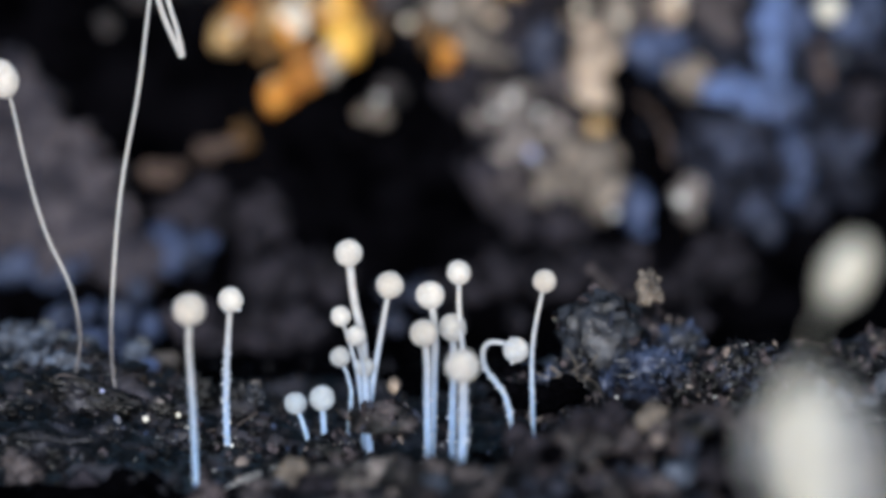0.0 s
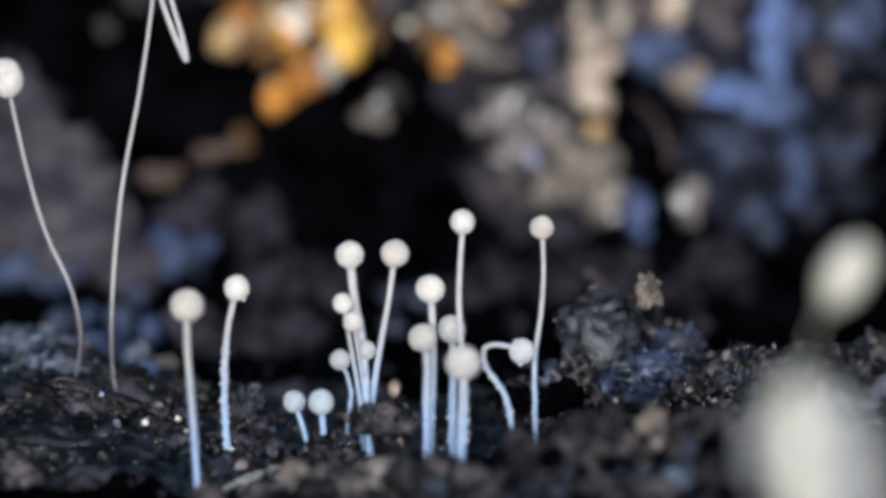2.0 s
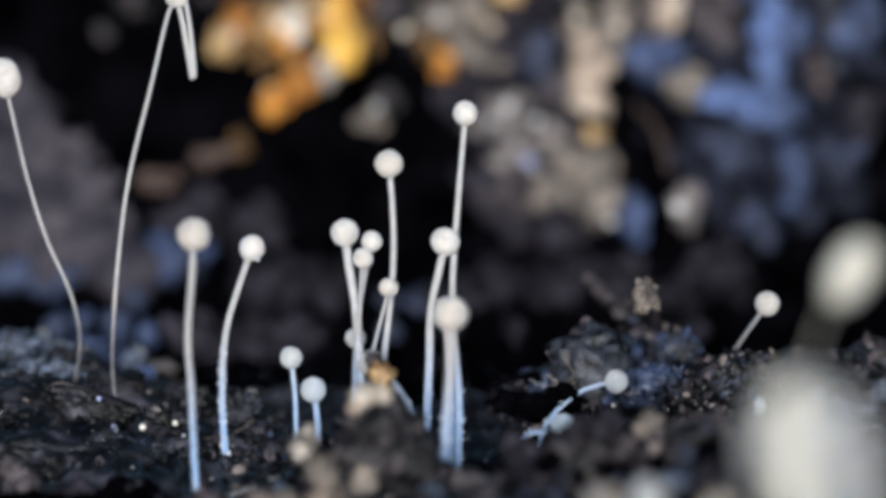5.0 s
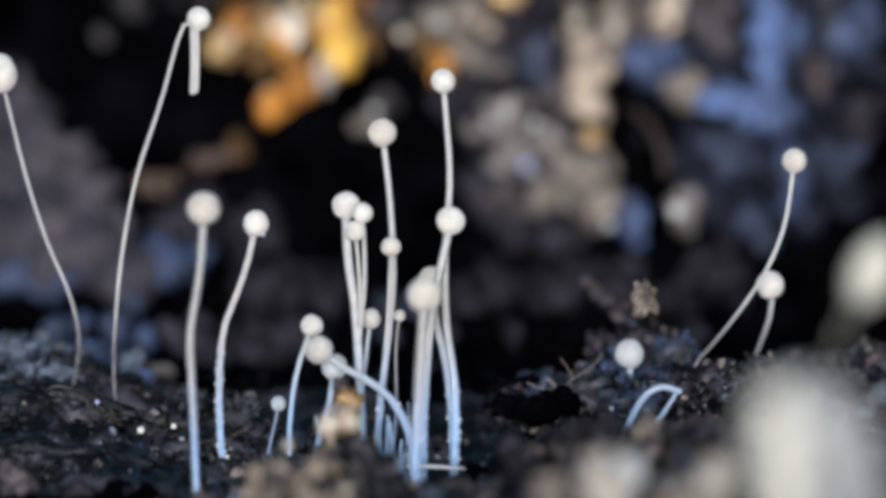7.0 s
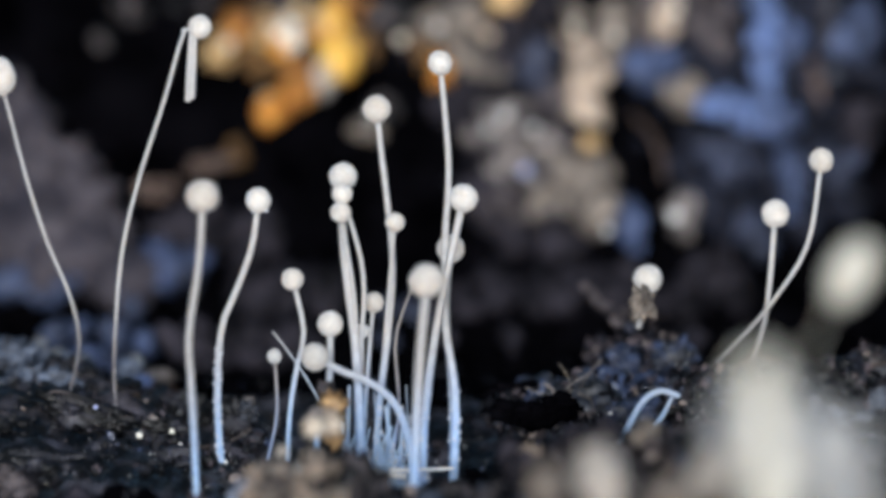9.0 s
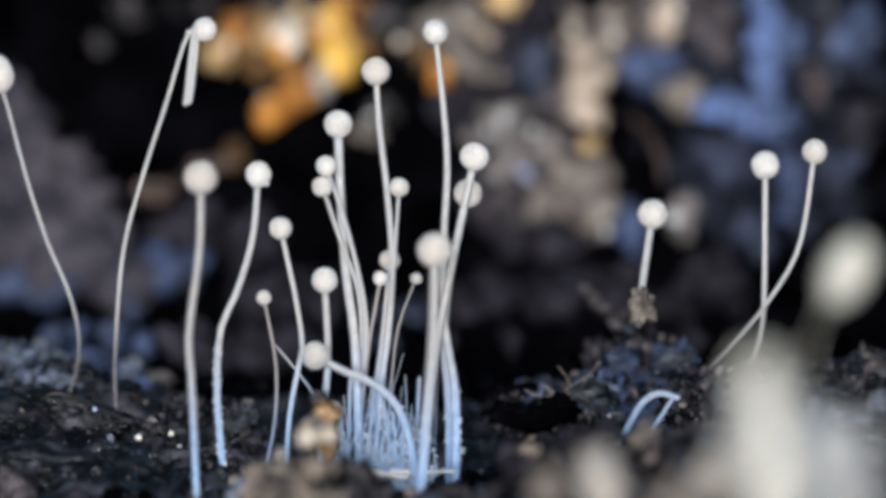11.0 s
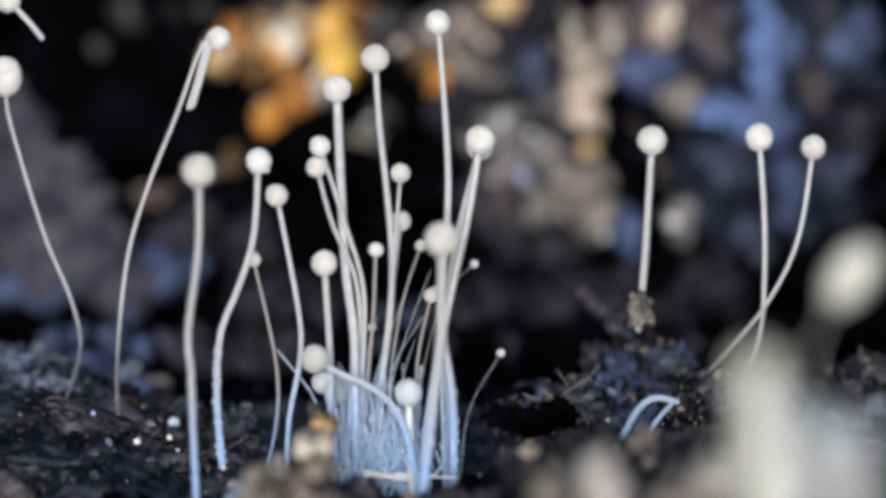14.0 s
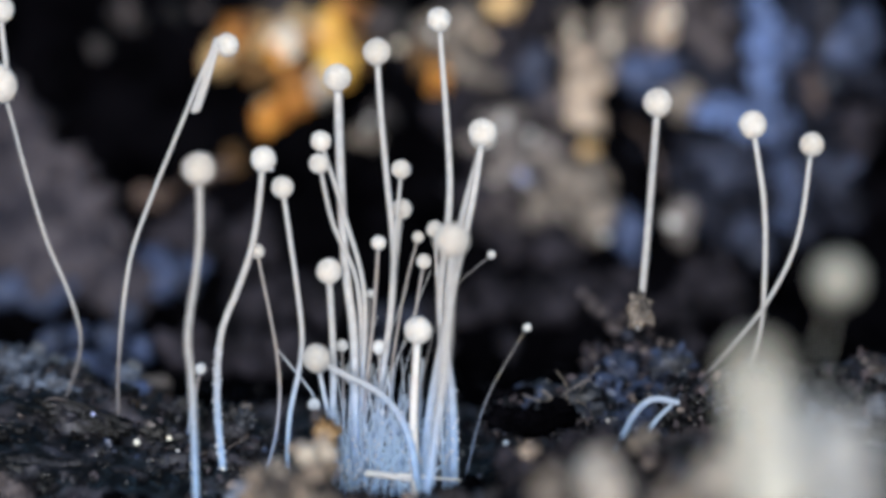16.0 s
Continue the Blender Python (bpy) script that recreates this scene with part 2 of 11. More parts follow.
# ---- building helpers ----
def part(name, bm, mat, parent=None, label=""):
    """Links a bmesh as one mesh object under a thing or a part."""
    me = bpy.data.meshes.new(name)
    for f in bm.faces:
        f.smooth = True
    bm.to_mesh(me)
    bm.free()
    me.materials.append(mat)
    ob = new(name, me)
    ob.parent = parent
    if label:
        ob["label"] = label
    return ob


def ball(radius, level, rough, seed, squash=(1, 1, 1), freq=1.6, sharp=0.0, grain=0.0):
    """A lumpy ball, in millimetres."""
    bm = bmesh.new()
    bmesh.ops.create_icosphere(bm, subdivisions=level, radius=1.0)
    off = Vector((seed * 3.7, seed * 1.3, seed * 2.1))
    for v in bm.verts:
        d = v.co.normalized()
        k = 1 + rough * noise.fractal(d * freq + off, 1.0, 2.0, 4)
        k += grain * noise.noise(d * 17 + off)
        if sharp:
            k += sharp * (noise.cell(d * 2.3 + off) - 0.5)
        v.co = Vector((d.x * squash[0], d.y * squash[1], d.z * squash[2])) * (radius * k * MM)
    return bm


def capsule(r0, r1, length, seg=10):
    """A tapered rod of the given length down from the origin, with round ends, in millimetres."""
    bm = bmesh.new()
    rings = []
    prof = [(r1 * math.sin(a), r1 * math.cos(a)) for a in (0.35, 0.8, 1.2)] + [(r1, 0)]
    prof += [(r1 + (r0 - r1) * k, -length * k) for k in (0.5,)]
    prof += [(r0, -length)] + [(r0 * math.sin(a), -length - r0 * math.cos(a)) for a in (1.2, 0.8, 0.35)]
    for r, z in prof:
        rings.append([bm.verts.new((r * math.cos(2 * math.pi * i / seg) * MM, r * math.sin(2 * math.pi * i / seg) * MM, z * MM)) for i in range(seg)])
    for a, b in zip(rings, rings[1:]):
        for i in range(seg):
            bm.faces.new((a[i], b[i], b[(i + 1) % seg], a[(i + 1) % seg]))
    bm.faces.new(rings[0])
    bm.faces.new(list(reversed(rings[-1])))
    return bm


def lump(name, label, category, x, y, z, radius, mat, seed, squash=(1, 1, 1), rough=0.35, level=3, sharp=0.0, turn=0, group=""):
    """A clod or crumb with its middle at a place in millimetres."""
    ob = part(name, ball(radius, level, rough, seed, squash, freq=2.2, sharp=sharp), mat)
    ob.location = (x * MM, y * MM, z * MM)
    ob.rotation_euler = (0, radians(turn), 0)
    return tagged(ob, label, category, group)


def twig(name, label, category, mat, r0, r1, *v):
    """A thin bent rod through points in millimetres, from thick to thin."""
    p = [Vector(v[i:i + 3]) for i in range(0, len(v), 3)]
    fine = []
    for i in range(len(p) - 1):
        a, d = p[max(i - 1, 0)], p[min(i + 2, len(p) - 1)]
        for k in range(6):
            u = k / 6
            fine.append(0.5 * (2 * p[i] + (p[i + 1] - a) * u + (2 * a - 5 * p[i] + 4 * p[i + 1] - d) * u ** 2 + (3 * p[i] - a - 3 * p[i + 1] + d) * u ** 3))
    fine.append(p[-1])
    bm = bmesh.new()
    rings = []
    for i, c in enumerate(fine):
        way = (fine[min(i + 1, len(fine) - 1)] - fine[max(i - 1, 0)]).normalized()
        q = Vector((0, 0, 1)).rotation_difference(way)
        r = (r0 + (r1 - r0) * i / (len(fine) - 1)) * (1 + 0.25 * noise.noise(c * 9))
        rings.append([bm.verts.new((c - p[0] + q @ Vector((r * math.cos(k * math.pi / 4), r * math.sin(k * math.pi / 4), 0))) * MM) for k in range(8)])
    for a, b in zip(rings, rings[1:]):
        for k in range(8):
            bm.faces.new((a[k], a[(k + 1) % 8], b[(k + 1) % 8], b[k]))
    bm.faces.new(list(reversed(rings[0])))
    bm.faces.new(rings[-1])
    ob = part(name, bm, mat)
    ob.location = p[0] * MM
    return tagged(ob, label, category)


# ---- growing stalks ----
PIECE = 0.2
TIMES = [0.5 * i for i in range(33)]
GROWN, MOVED = [], []


class Stalk:
    """A spore head on a stalk of short rigid pieces, which slide up out of the soil and turn as the stalk grows."""

    def __init__(self, name, label, category, head, r0, r1, drops=0, hang=False, mat=None, seed=1, tall=1.0, sink=(0, 0, -1), piece=PIECE):
        self.name, self.label, self.category, self.head, self.r0, self.r1 = name, label, category, head, r0, r1
        self.drops, self.hang, self.mat, self.seed, self.tall = drops, hang, mat or STALK, seed, tall
        self.sink, self.piece = np.array(sink, float), piece
        self.shapes = []

    def at(self, t, *v):
        """The stalk's line at t seconds, from its foot to its head: x, y, z in millimetres, one after another."""
        p = np.array(v, float).reshape(-1, 3)
        # a smooth line through the points, evenly spaced
        q = []
        ext = np.vstack([2 * p[0] - p[1], p, 2 * p[-1] - p[-2]])
        for i in range(1, len(ext) - 2):
            a, b, c, d = ext[i - 1:i + 3]
            for u in np.linspace(0, 1, 12, endpoint=False):
                q.append(0.5 * (2 * b + (c - a) * u + (2 * a - 5 * b + 4 * c - d) * u ** 2 + (3 * b - a - 3 * c + d) * u ** 3))
        q = np.array(q + [p[-1]])
        s = np.concatenate([[0], np.cumsum(np.linalg.norm(np.diff(q, axis=0), axis=1))])
        self.shapes.append((t, np.stack([np.interp(np.linspace(0, s[-1], 28), s, q[:, k]) for k in range(3)], axis=1)))

    def shape(self, t):
        """The line at any time between the known ones, gliding without overshoot."""
        T = [s[0] for s in self.shapes]
        if t <= T[0]:
            return self.shapes[0][1]
        if t >= T[-1]:
            return self.shapes[-1][1]
        i = max(k for k in range(len(T)) if T[k] <= t)
        slope = [(self.shapes[k + 1][1] - self.shapes[k][1]) / (T[k + 1] - T[k]) for k in range(len(T) - 1)]

        def tangent(k):
            if k == 0 or k == len(T) - 1:
                return slope[0 if k == 0 else -1] * 0.7
            a, b = slope[k - 1], slope[k]
            return np.where(a * b > 0, 2 * a * b / np.where(np.abs(a + b) < 1e-9, 1, a + b), 0)
        h = T[i + 1] - T[i]
        u = (t - T[i]) / h
        p, n = self.shapes[i][1], self.shapes[i + 1][1]
        return (2 * u ** 3 - 3 * u ** 2 + 1) * p + (u ** 3 - 2 * u ** 2 + u) * h * tangent(i) + (3 * u ** 2 - 2 * u ** 3) * n + (u ** 3 - u ** 2) * h * tangent(i + 1)

    def build(self):
        rng = random.Random(self.seed)
        self.lines = [self.shape(t) for t in TIMES]
        sizes = [float(np.sum(np.linalg.norm(np.diff(l, axis=0), axis=1))) for l in self.lines]
        self.step = max(self.piece, self.r0 * 1.2)
        n = max(1, math.ceil((min(sizes) if self.hang else max(sizes) + 0.05) / self.step))
        if self.hang:
            self.step = min(sizes) / n
        foot = self.lines[0][0]
        self.root = new(self.name)
        self.root.location = tuple(foot * MM)
        self.root.empty_display_size = 0.0002
        tagged(self.root, self.label, self.category, "growing stalks")
        self.foot = foot
        self.pieces = []
        for i in range(n):
            a, b = self.r1 + (self.r0 - self.r1) * i / n, self.r1 + (self.r0 - self.r1) * (i + 1) / n
            piece = part("stalk_piece", capsule(b, a, self.step), self.mat, self.root)
            self.pieces.append(piece)
        self.crusts = []
        for i in range(7 if self.drops > 1 else 5 if self.drops else 0):
            bm = bmesh.new()
            for _ in range(9 * self.drops):
                ang, z, r = rng.uniform(0, 6.28), rng.uniform(-0.11, 0.11), rng.choice((0.006, 0.007, 0.009, 0.011, 0.017))
                m = Matrix.Translation((self.r0 * math.cos(ang) * MM, self.r0 * math.sin(ang) * MM, z * MM))
                bmesh.ops.create_icosphere(bm, subdivisions=2, radius=r * MM, matrix=m)
            self.crusts.append((0.15 + 0.2 * i, tagged(part("droplet_crust", bm, DROP, self.root, "clear water droplets"), kind="stuff")))
        if self.head:
            h = self.head
            bm = ball(h, 4, 0.045, self.seed, (1, 1, self.tall), 1.3, grain=0.0 if self.mat in (DULL, PALE) else 0.022)
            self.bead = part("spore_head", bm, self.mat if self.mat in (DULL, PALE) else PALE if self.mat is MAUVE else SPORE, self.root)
            if self.drops > 1:
                bm = bmesh.new()
                for _ in range(7):
                    d = Vector((rng.uniform(-1, 1), rng.uniform(-1, 1), rng.uniform(-1, 0.3))).normalized()
                    bmesh.ops.create_icosphere(bm, subdivisions=2, radius=rng.uniform(0.014, 0.03) * MM, matrix=Matrix.Translation(d * h * MM))
                tagged(part("droplet_crust", bm, DROP, self.bead, "clear water droplets"), kind="stuff")
        GROWN.append(self)
        return self

    def rows(self):
        """The poses of the head and of every piece, time by time, in the stalk's own space."""
        heads, rows, crusts = [], [[] for _ in self.pieces], [[] for _ in self.crusts]
        for t, line in zip(TIMES, self.lines):
            l = line - self.foot
            low = (l[0] - l[1]) / np.linalg.norm(l[0] - l[1]) * (0.4 if self.sink[2] < -0.5 else 0) + self.sink
            low /= np.linalg.norm(low)
            l = np.vstack([l[0] + low * 30, l])
            seg = np.linalg.norm(np.diff(l, axis=0), axis=1)
            s = np.concatenate([[0], np.cumsum(seg)])

            def on(d):
                return Vector([float(np.interp(s[-1] - d, s, l[:, k])) for k in range(3)])

            def turned(way):
                return Vector((0, 0, 1)).rotation_difference(way.normalized()).to_matrix().to_4x4()
            for i, r in enumerate(rows):
                top, end = on(i * self.step), on((i + 1) * self.step)
                r.append((t, Matrix.Translation(top * MM) @ turned(top - end)))
            for (d, _), r in zip(self.crusts, crusts):
                d = s[-1] - 30 - d
                r.append((t, Matrix.Translation(on(d) * MM) @ turned(on(d) - on(d + 0.1))))
            heads.append((t, Matrix.Translation(on(0) * MM) @ turned(on(0) - on(0.15))))
        return heads, rows, crusts


def filament(r0, r1, seed, drops=0):
    return Stalk("filament", "hair-thin pale bluish filament standing in dark soil", "fungus", 0, r0, r1, drops=drops, seed=seed)


tiny_stalk = functools.partial(Stalk, "spore_stalk", "tiny white spore head on a hair-thin stalk above dark soil", "fungus", mat=HAIR)
pale_stalk = functools.partial(Stalk, "spore_stalk", "cream white spore head on a pale translucent stalk over dark soil", "fungus")


s = Stalk("spore_stalk", "large cream spore head on a straight grey stalk", "fungus", 0.185, 0.036, 0.036, seed=1)
s.at(0, -2.812, -2.8, -0.547, -2.829, -2.8, -0.106, -2.847, -2.8, 0.398, -2.87, -2.8, 0.901, -2.906, -2.8, 1.404, -2.898, -2.8, 1.856)
s.at(2, -2.787, -2.8, -0.509, -2.811, -2.8, -0.068, -2.84, -2.8, 0.436, -2.876, -2.8, 0.939, -2.918, -2.8, 1.505, -2.917, -2.8, 1.938)
s.at(2.5, -2.782, -2.8, -0.5, -2.806, -2.8, -0.058, -2.836, -2.8, 0.445, -2.872, -2.8, 0.949, -2.913, -2.8, 1.546, -2.874, -2.8, 2.073)
s.at(3, -2.784, -2.8, -0.49, -2.807, -2.8, -0.049, -2.837, -2.8, 0.455, -2.867, -2.8, 1.021, -2.915, -2.8, 1.586, -2.863, -2.8, 2.226)
s.at(4.2, -2.772, -2.8, -0.466, -2.802, -2.8, -0.025, -2.832, -2.8, 0.479, -2.855, -2.8, 1.045, -2.903, -2.8, 1.673, -2.857, -2.8, 2.595)
s.at(6.3, -2.758, -2.8, -0.437, -2.781, -2.8, 0.004, -2.804, -2.8, 0.634, -2.834, -2.8, 1.263, -2.845, -2.8, 1.702, -2.743, -2.8, 2.392, -2.704, -2.8, 3.012)
s.at(8, -2.742, -2.8, -0.392, -2.765, -2.8, 0.049, -2.788, -2.8, 0.678, -2.818, -2.8, 1.307, -2.829, -2.8, 1.747, -2.708, -2.8, 2.499, -2.669, -2.8, 3.207)
s.at(9.2, -2.734, -2.8, -0.361, -2.757, -2.8, 0.08, -2.781, -2.8, 0.71, -2.816, -2.8, 1.339, -2.833, -2.8, 1.778, -2.719, -2.8, 2.593, -2.679, -2.8, 3.313)
s.at(11.3, -2.725, -2.8, -0.337, -2.748, -2.8, 0.104, -2.772, -2.8, 0.733, -2.801, -2.8, 1.362, -2.825, -2.8, 1.801, -2.703, -2.8, 2.742, -2.689, -2.8, 3.549)
s.at(13, -2.723, -2.8, -0.323, -2.74, -2.8, 0.118, -2.769, -2.8, 0.748, -2.793, -2.8, 1.376, -2.816, -2.8, 1.878, -2.689, -2.8, 2.756, -2.686, -2.8, 3.632)
s.at(14.5, -2.713, -2.8, -0.294, -2.737, -2.8, 0.147, -2.76, -2.8, 0.777, -2.783, -2.8, 1.405, -2.819, -2.8, 1.845, -2.704, -2.8, 2.785, -2.696, -2.8, 3.648)
s.at(16, -2.712, -2.8, -0.288, -2.735, -2.8, 0.153, -2.752, -2.8, 0.782, -2.782, -2.8, 1.411, -2.818, -2.8, 1.85, -2.69, -2.8, 2.791, -2.688, -2.8, 3.673)
s.build()
s = Stalk("spore_stalk", "cream white spore head on a frosted stalk beaded with droplets", "fungus", 0.147, 0.045, 0.037, drops=2, seed=2)
s.at(0, -2.524, -0.3, -0.314, -2.548, -0.3, 0.074, -2.56, -0.3, 0.59, -2.539, -0.3, 1.17, -2.506, -0.3, 1.679)
s.at(1.5, -2.52, -0.3, -0.283, -2.545, -0.3, 0.105, -2.563, -0.3, 0.621, -2.542, -0.3, 1.265, -2.458, -0.3, 1.787)
s.at(2, -2.517, -0.3, -0.275, -2.548, -0.3, 0.113, -2.573, -0.3, 0.629, -2.539, -0.3, 1.338, -2.429, -0.3, 1.853)
s.at(3, -2.508, -0.3, -0.255, -2.539, -0.3, 0.132, -2.569, -0.3, 0.648, -2.542, -0.3, 1.357, -2.464, -0.3, 1.679, -2.31, -0.3, 1.975)
s.at(4.2, -2.496, -0.3, -0.231, -2.533, -0.3, 0.157, -2.564, -0.3, 0.673, -2.53, -0.3, 1.382, -2.453, -0.3, 1.704, -2.253, -0.3, 2.218)
s.at(6.3, -2.539, -0.3, -0.201, -2.57, -0.3, 0.187, -2.581, -0.3, 0.768, -2.534, -0.3, 1.412, -2.38, -0.3, 1.862, -2.186, -0.3, 2.576)
s.at(8, -2.522, -0.3, -0.155, -2.56, -0.3, 0.232, -2.584, -0.3, 0.813, -2.531, -0.3, 1.489, -2.363, -0.3, 1.94, -2.202, -0.3, 2.358, -2.131, -0.3, 2.82)
s.at(9.2, -2.527, -0.3, -0.123, -2.564, -0.3, 0.265, -2.582, -0.3, 0.845, -2.535, -0.3, 1.554, -2.355, -0.3, 2.004, -2.181, -0.3, 2.518, -2.116, -0.3, 3.032)
s.at(11.3, -2.505, -0.3, -0.099, -2.542, -0.3, 0.289, -2.579, -0.3, 0.869, -2.539, -0.3, 1.545, -2.346, -0.3, 1.996, -2.172, -0.3, 2.606, -2.107, -0.3, 3.351)
s.at(13, -2.496, -0.3, -0.084, -2.54, -0.3, 0.303, -2.577, -0.3, 0.884, -2.543, -0.3, 1.56, -2.35, -0.3, 2.01, -2.176, -0.3, 2.621, -2.142, -0.3, 3.481)
s.at(14.5, -2.487, -0.3, -0.054, -2.524, -0.3, 0.269, -2.561, -0.3, 0.849, -2.515, -0.3, 1.558, -2.328, -0.3, 2.04, -2.135, -0.3, 2.651, -2.056, -0.3, 3.523)
s.at(16, -2.485, -0.3, -0.048, -2.523, -0.3, 0.275, -2.56, -0.3, 0.855, -2.513, -0.3, 1.564, -2.326, -0.3, 2.046, -2.133, -0.3, 2.656, -2.029, -0.3, 3.542)
s.build()
s = Stalk("spore_stalk", "cream white spore head on a frosted stalk beaded with droplets", "fungus", 0.16, 0.053, 0.053, seed=3)
s.at(0, -0.932, 0.1, -0.367, -0.964, 0.15, 0.34, -1.022, 0.2, 1.176, -1.118, 0.25, 1.623, -1.176, 0.3, 2.148)
s.at(2, -0.926, 0.1, -0.328, -0.958, 0.15, 0.379, -1.022, 0.2, 1.215, -1.105, 0.25, 1.662, -1.157, 0.3, 2.167)
s.at(3, -0.935, 0.1, -0.308, -0.98, 0.15, 0.398, -1.057, 0.2, 1.17, -1.108, 0.25, 1.681, -1.16, 0.3, 2.18)
s.at(4.2, -0.936, 0.1, -0.283, -0.988, 0.14, 0.425, -1.039, 0.18, 1.197, -1.077, 0.22, 1.645, -1.141, 0.26, 1.964, -1.193, 0.3, 2.328)
s.at(6.3, -0.947, 0.1, -0.253, -0.979, 0.14, 0.455, -1.004, 0.18, 1.033, -1.036, 0.22, 1.61, -1.12, 0.26, 2.188, -1.158, 0.3, 2.726)
s.at(8, -0.95, 0.1, -0.208, -0.975, 0.14, 0.5, -1.014, 0.18, 1.208, -1.078, 0.22, 1.72, -1.155, 0.26, 2.362, -1.142, 0.3, 2.959)
s.at(9.2, -0.955, 0.1, -0.175, -0.98, 0.14, 0.597, -1.031, 0.18, 1.369, -1.114, 0.22, 2.011, -1.172, 0.26, 2.653, -1.172, 0.3, 3.269)
s.at(11.3, -0.978, 0.1, -0.151, -0.997, 0.14, 0.751, -1.028, 0.18, 1.458, -1.118, 0.22, 2.1, -1.188, 0.26, 3.064, -1.213, 0.3, 3.905)
s.at(13, -0.989, 0.1, -0.136, -1.001, 0.14, 0.766, -1.013, 0.18, 1.473, -1.116, 0.22, 2.179, -1.167, 0.26, 3.079, -1.191, 0.3, 4.19)
s.at(14.5, -0.992, 0.1, -0.171, -1.004, 0.14, 0.796, -1.017, 0.18, 1.503, -1.106, 0.22, 2.209, -1.157, 0.26, 3.109, -1.214, 0.3, 4.317)
s.at(16, -0.99, 0.1, -0.165, -1.003, 0.14, 0.801, -1.015, 0.18, 1.508, -1.105, 0.22, 2.215, -1.156, 0.26, 3.115, -1.199, 0.3, 4.419)
s.build()
s = pale_stalk(0.161, 0.045, 0.033, drops=1, seed=4)
s.at(0, -0.967, 0.4, -0.407, -0.935, 0.45, 0.367, -0.864, 0.5, 0.881, -0.786, 0.55, 1.33, -0.709, 0.6, 1.746)
s.at(1.5, -0.964, 0.4, -0.376, -0.925, 0.45, 0.398, -0.854, 0.5, 0.912, -0.744, 0.55, 1.49, -0.66, 0.6, 2.023)
s.at(2, -0.948, 0.4, -0.368, -0.909, 0.45, 0.406, -0.831, 0.5, 0.985, -0.715, 0.55, 1.628, -0.644, 0.6, 2.148)
s.at(3, -0.919, 0.4, -0.348, -0.886, 0.45, 0.426, -0.802, 0.5, 1.069, -0.693, 0.55, 1.777, -0.647, 0.6, 2.498)
s.at(3.5, -0.914, 0.4, -0.337, -0.868, 0.45, 0.437, -0.778, 0.5, 1.081, -0.662, 0.55, 1.854, -0.662, 0.6, 2.704)
s.at(4.2, -0.888, 0.4, -0.323, -0.849, 0.44, 0.452, -0.765, 0.48, 1.097, -0.661, 0.52, 1.87, -0.635, 0.56, 2.385, -0.674, 0.6, 2.996)
s.at(6.3, -0.821, 0.4, -0.293, -0.769, 0.44, 0.482, -0.672, 0.48, 1.256, -0.607, 0.52, 2.03, -0.639, 0.56, 2.868, -0.697, 0.6, 3.524)
s.at(8, -0.811, 0.4, -0.247, -0.759, 0.433, 0.529, -0.675, 0.467, 1.304, -0.617, 0.5, 2.013, -0.668, 0.533, 2.787, -0.732, 0.567, 3.301, -0.796, 0.6, 3.75)
s.at(9.2, -0.803, 0.4, -0.215, -0.751, 0.433, 0.626, -0.654, 0.467, 1.401, -0.602, 0.5, 2.175, -0.66, 0.533, 2.884, -0.73, 0.567, 3.463, -0.782, 0.6, 3.996)
s.at(11.3, -0.794, 0.4, -0.191, -0.742, 0.433, 0.715, -0.638, 0.467, 1.49, -0.599, 0.5, 2.264, -0.663, 0.533, 3.102, -0.753, 0.567, 3.874, -0.785, 0.6, 4.446)
s.at(13, -0.798, 0.4, -0.176, -0.733, 0.433, 0.73, -0.63, 0.467, 1.505, -0.591, 0.5, 2.279, -0.655, 0.533, 3.117, -0.744, 0.567, 3.889, -0.783, 0.6, 4.551)
s.at(16, -0.8, 0.4, -0.205, -0.722, 0.433, 0.766, -0.606, 0.467, 1.605, -0.56, 0.5, 2.379, -0.644, 0.533, 3.282, -0.714, 0.567, 4.054, -0.752, 0.6, 4.684)
s.build()
s = Stalk("spore_stalk", "cream white spore head on a frosted stalk beaded with droplets", "fungus", 0.166, 0.053, 0.045, drops=1, seed=5)
s.at(0, -0.243, -0.1, -0.405, -0.224, -0.025, 0.168, -0.205, 0.05, 0.806, -0.192, 0.125, 1.25, -0.244, 0.2, 1.674)
s.at(1.5, -0.24, -0.1, -0.374, -0.234, -0.025, 0.199, -0.208, 0.05, 0.837, -0.202, 0.125, 1.28, -0.24, 0.2, 1.744)
s.at(2, -0.25, -0.1, -0.366, -0.237, -0.025, 0.207, -0.211, 0.05, 0.845, -0.211, 0.125, 1.288, -0.237, 0.2, 1.784)
s.at(3, -0.253, -0.1, -0.346, -0.24, -0.025, 0.226, -0.214, 0.05, 0.864, -0.202, 0.125, 1.373, -0.183, 0.2, 1.894)
s.at(3.5, -0.255, -0.1, -0.335, -0.242, -0.025, 0.238, -0.216, 0.05, 0.875, -0.21, 0.125, 1.448, -0.139, 0.2, 2.028)
s.at(4.2, -0.26, -0.1, -0.322, -0.241, -0.04, 0.253, -0.216, 0.02, 0.892, -0.216, 0.08, 1.467, -0.151, 0.14, 1.848, -0.068, 0.2, 2.229)
s.at(6.3, -0.271, -0.1, -0.292, -0.271, -0.04, 0.412, -0.226, 0.02, 1.181, -0.168, 0.08, 1.82, -0.079, 0.14, 2.201, 0.005, 0.2, 2.569)
s.at(8, -0.268, -0.1, -0.246, -0.255, -0.025, 0.456, -0.159, 0.05, 1.352, -0.03, 0.125, 2.054, 0.117, 0.2, 2.776)
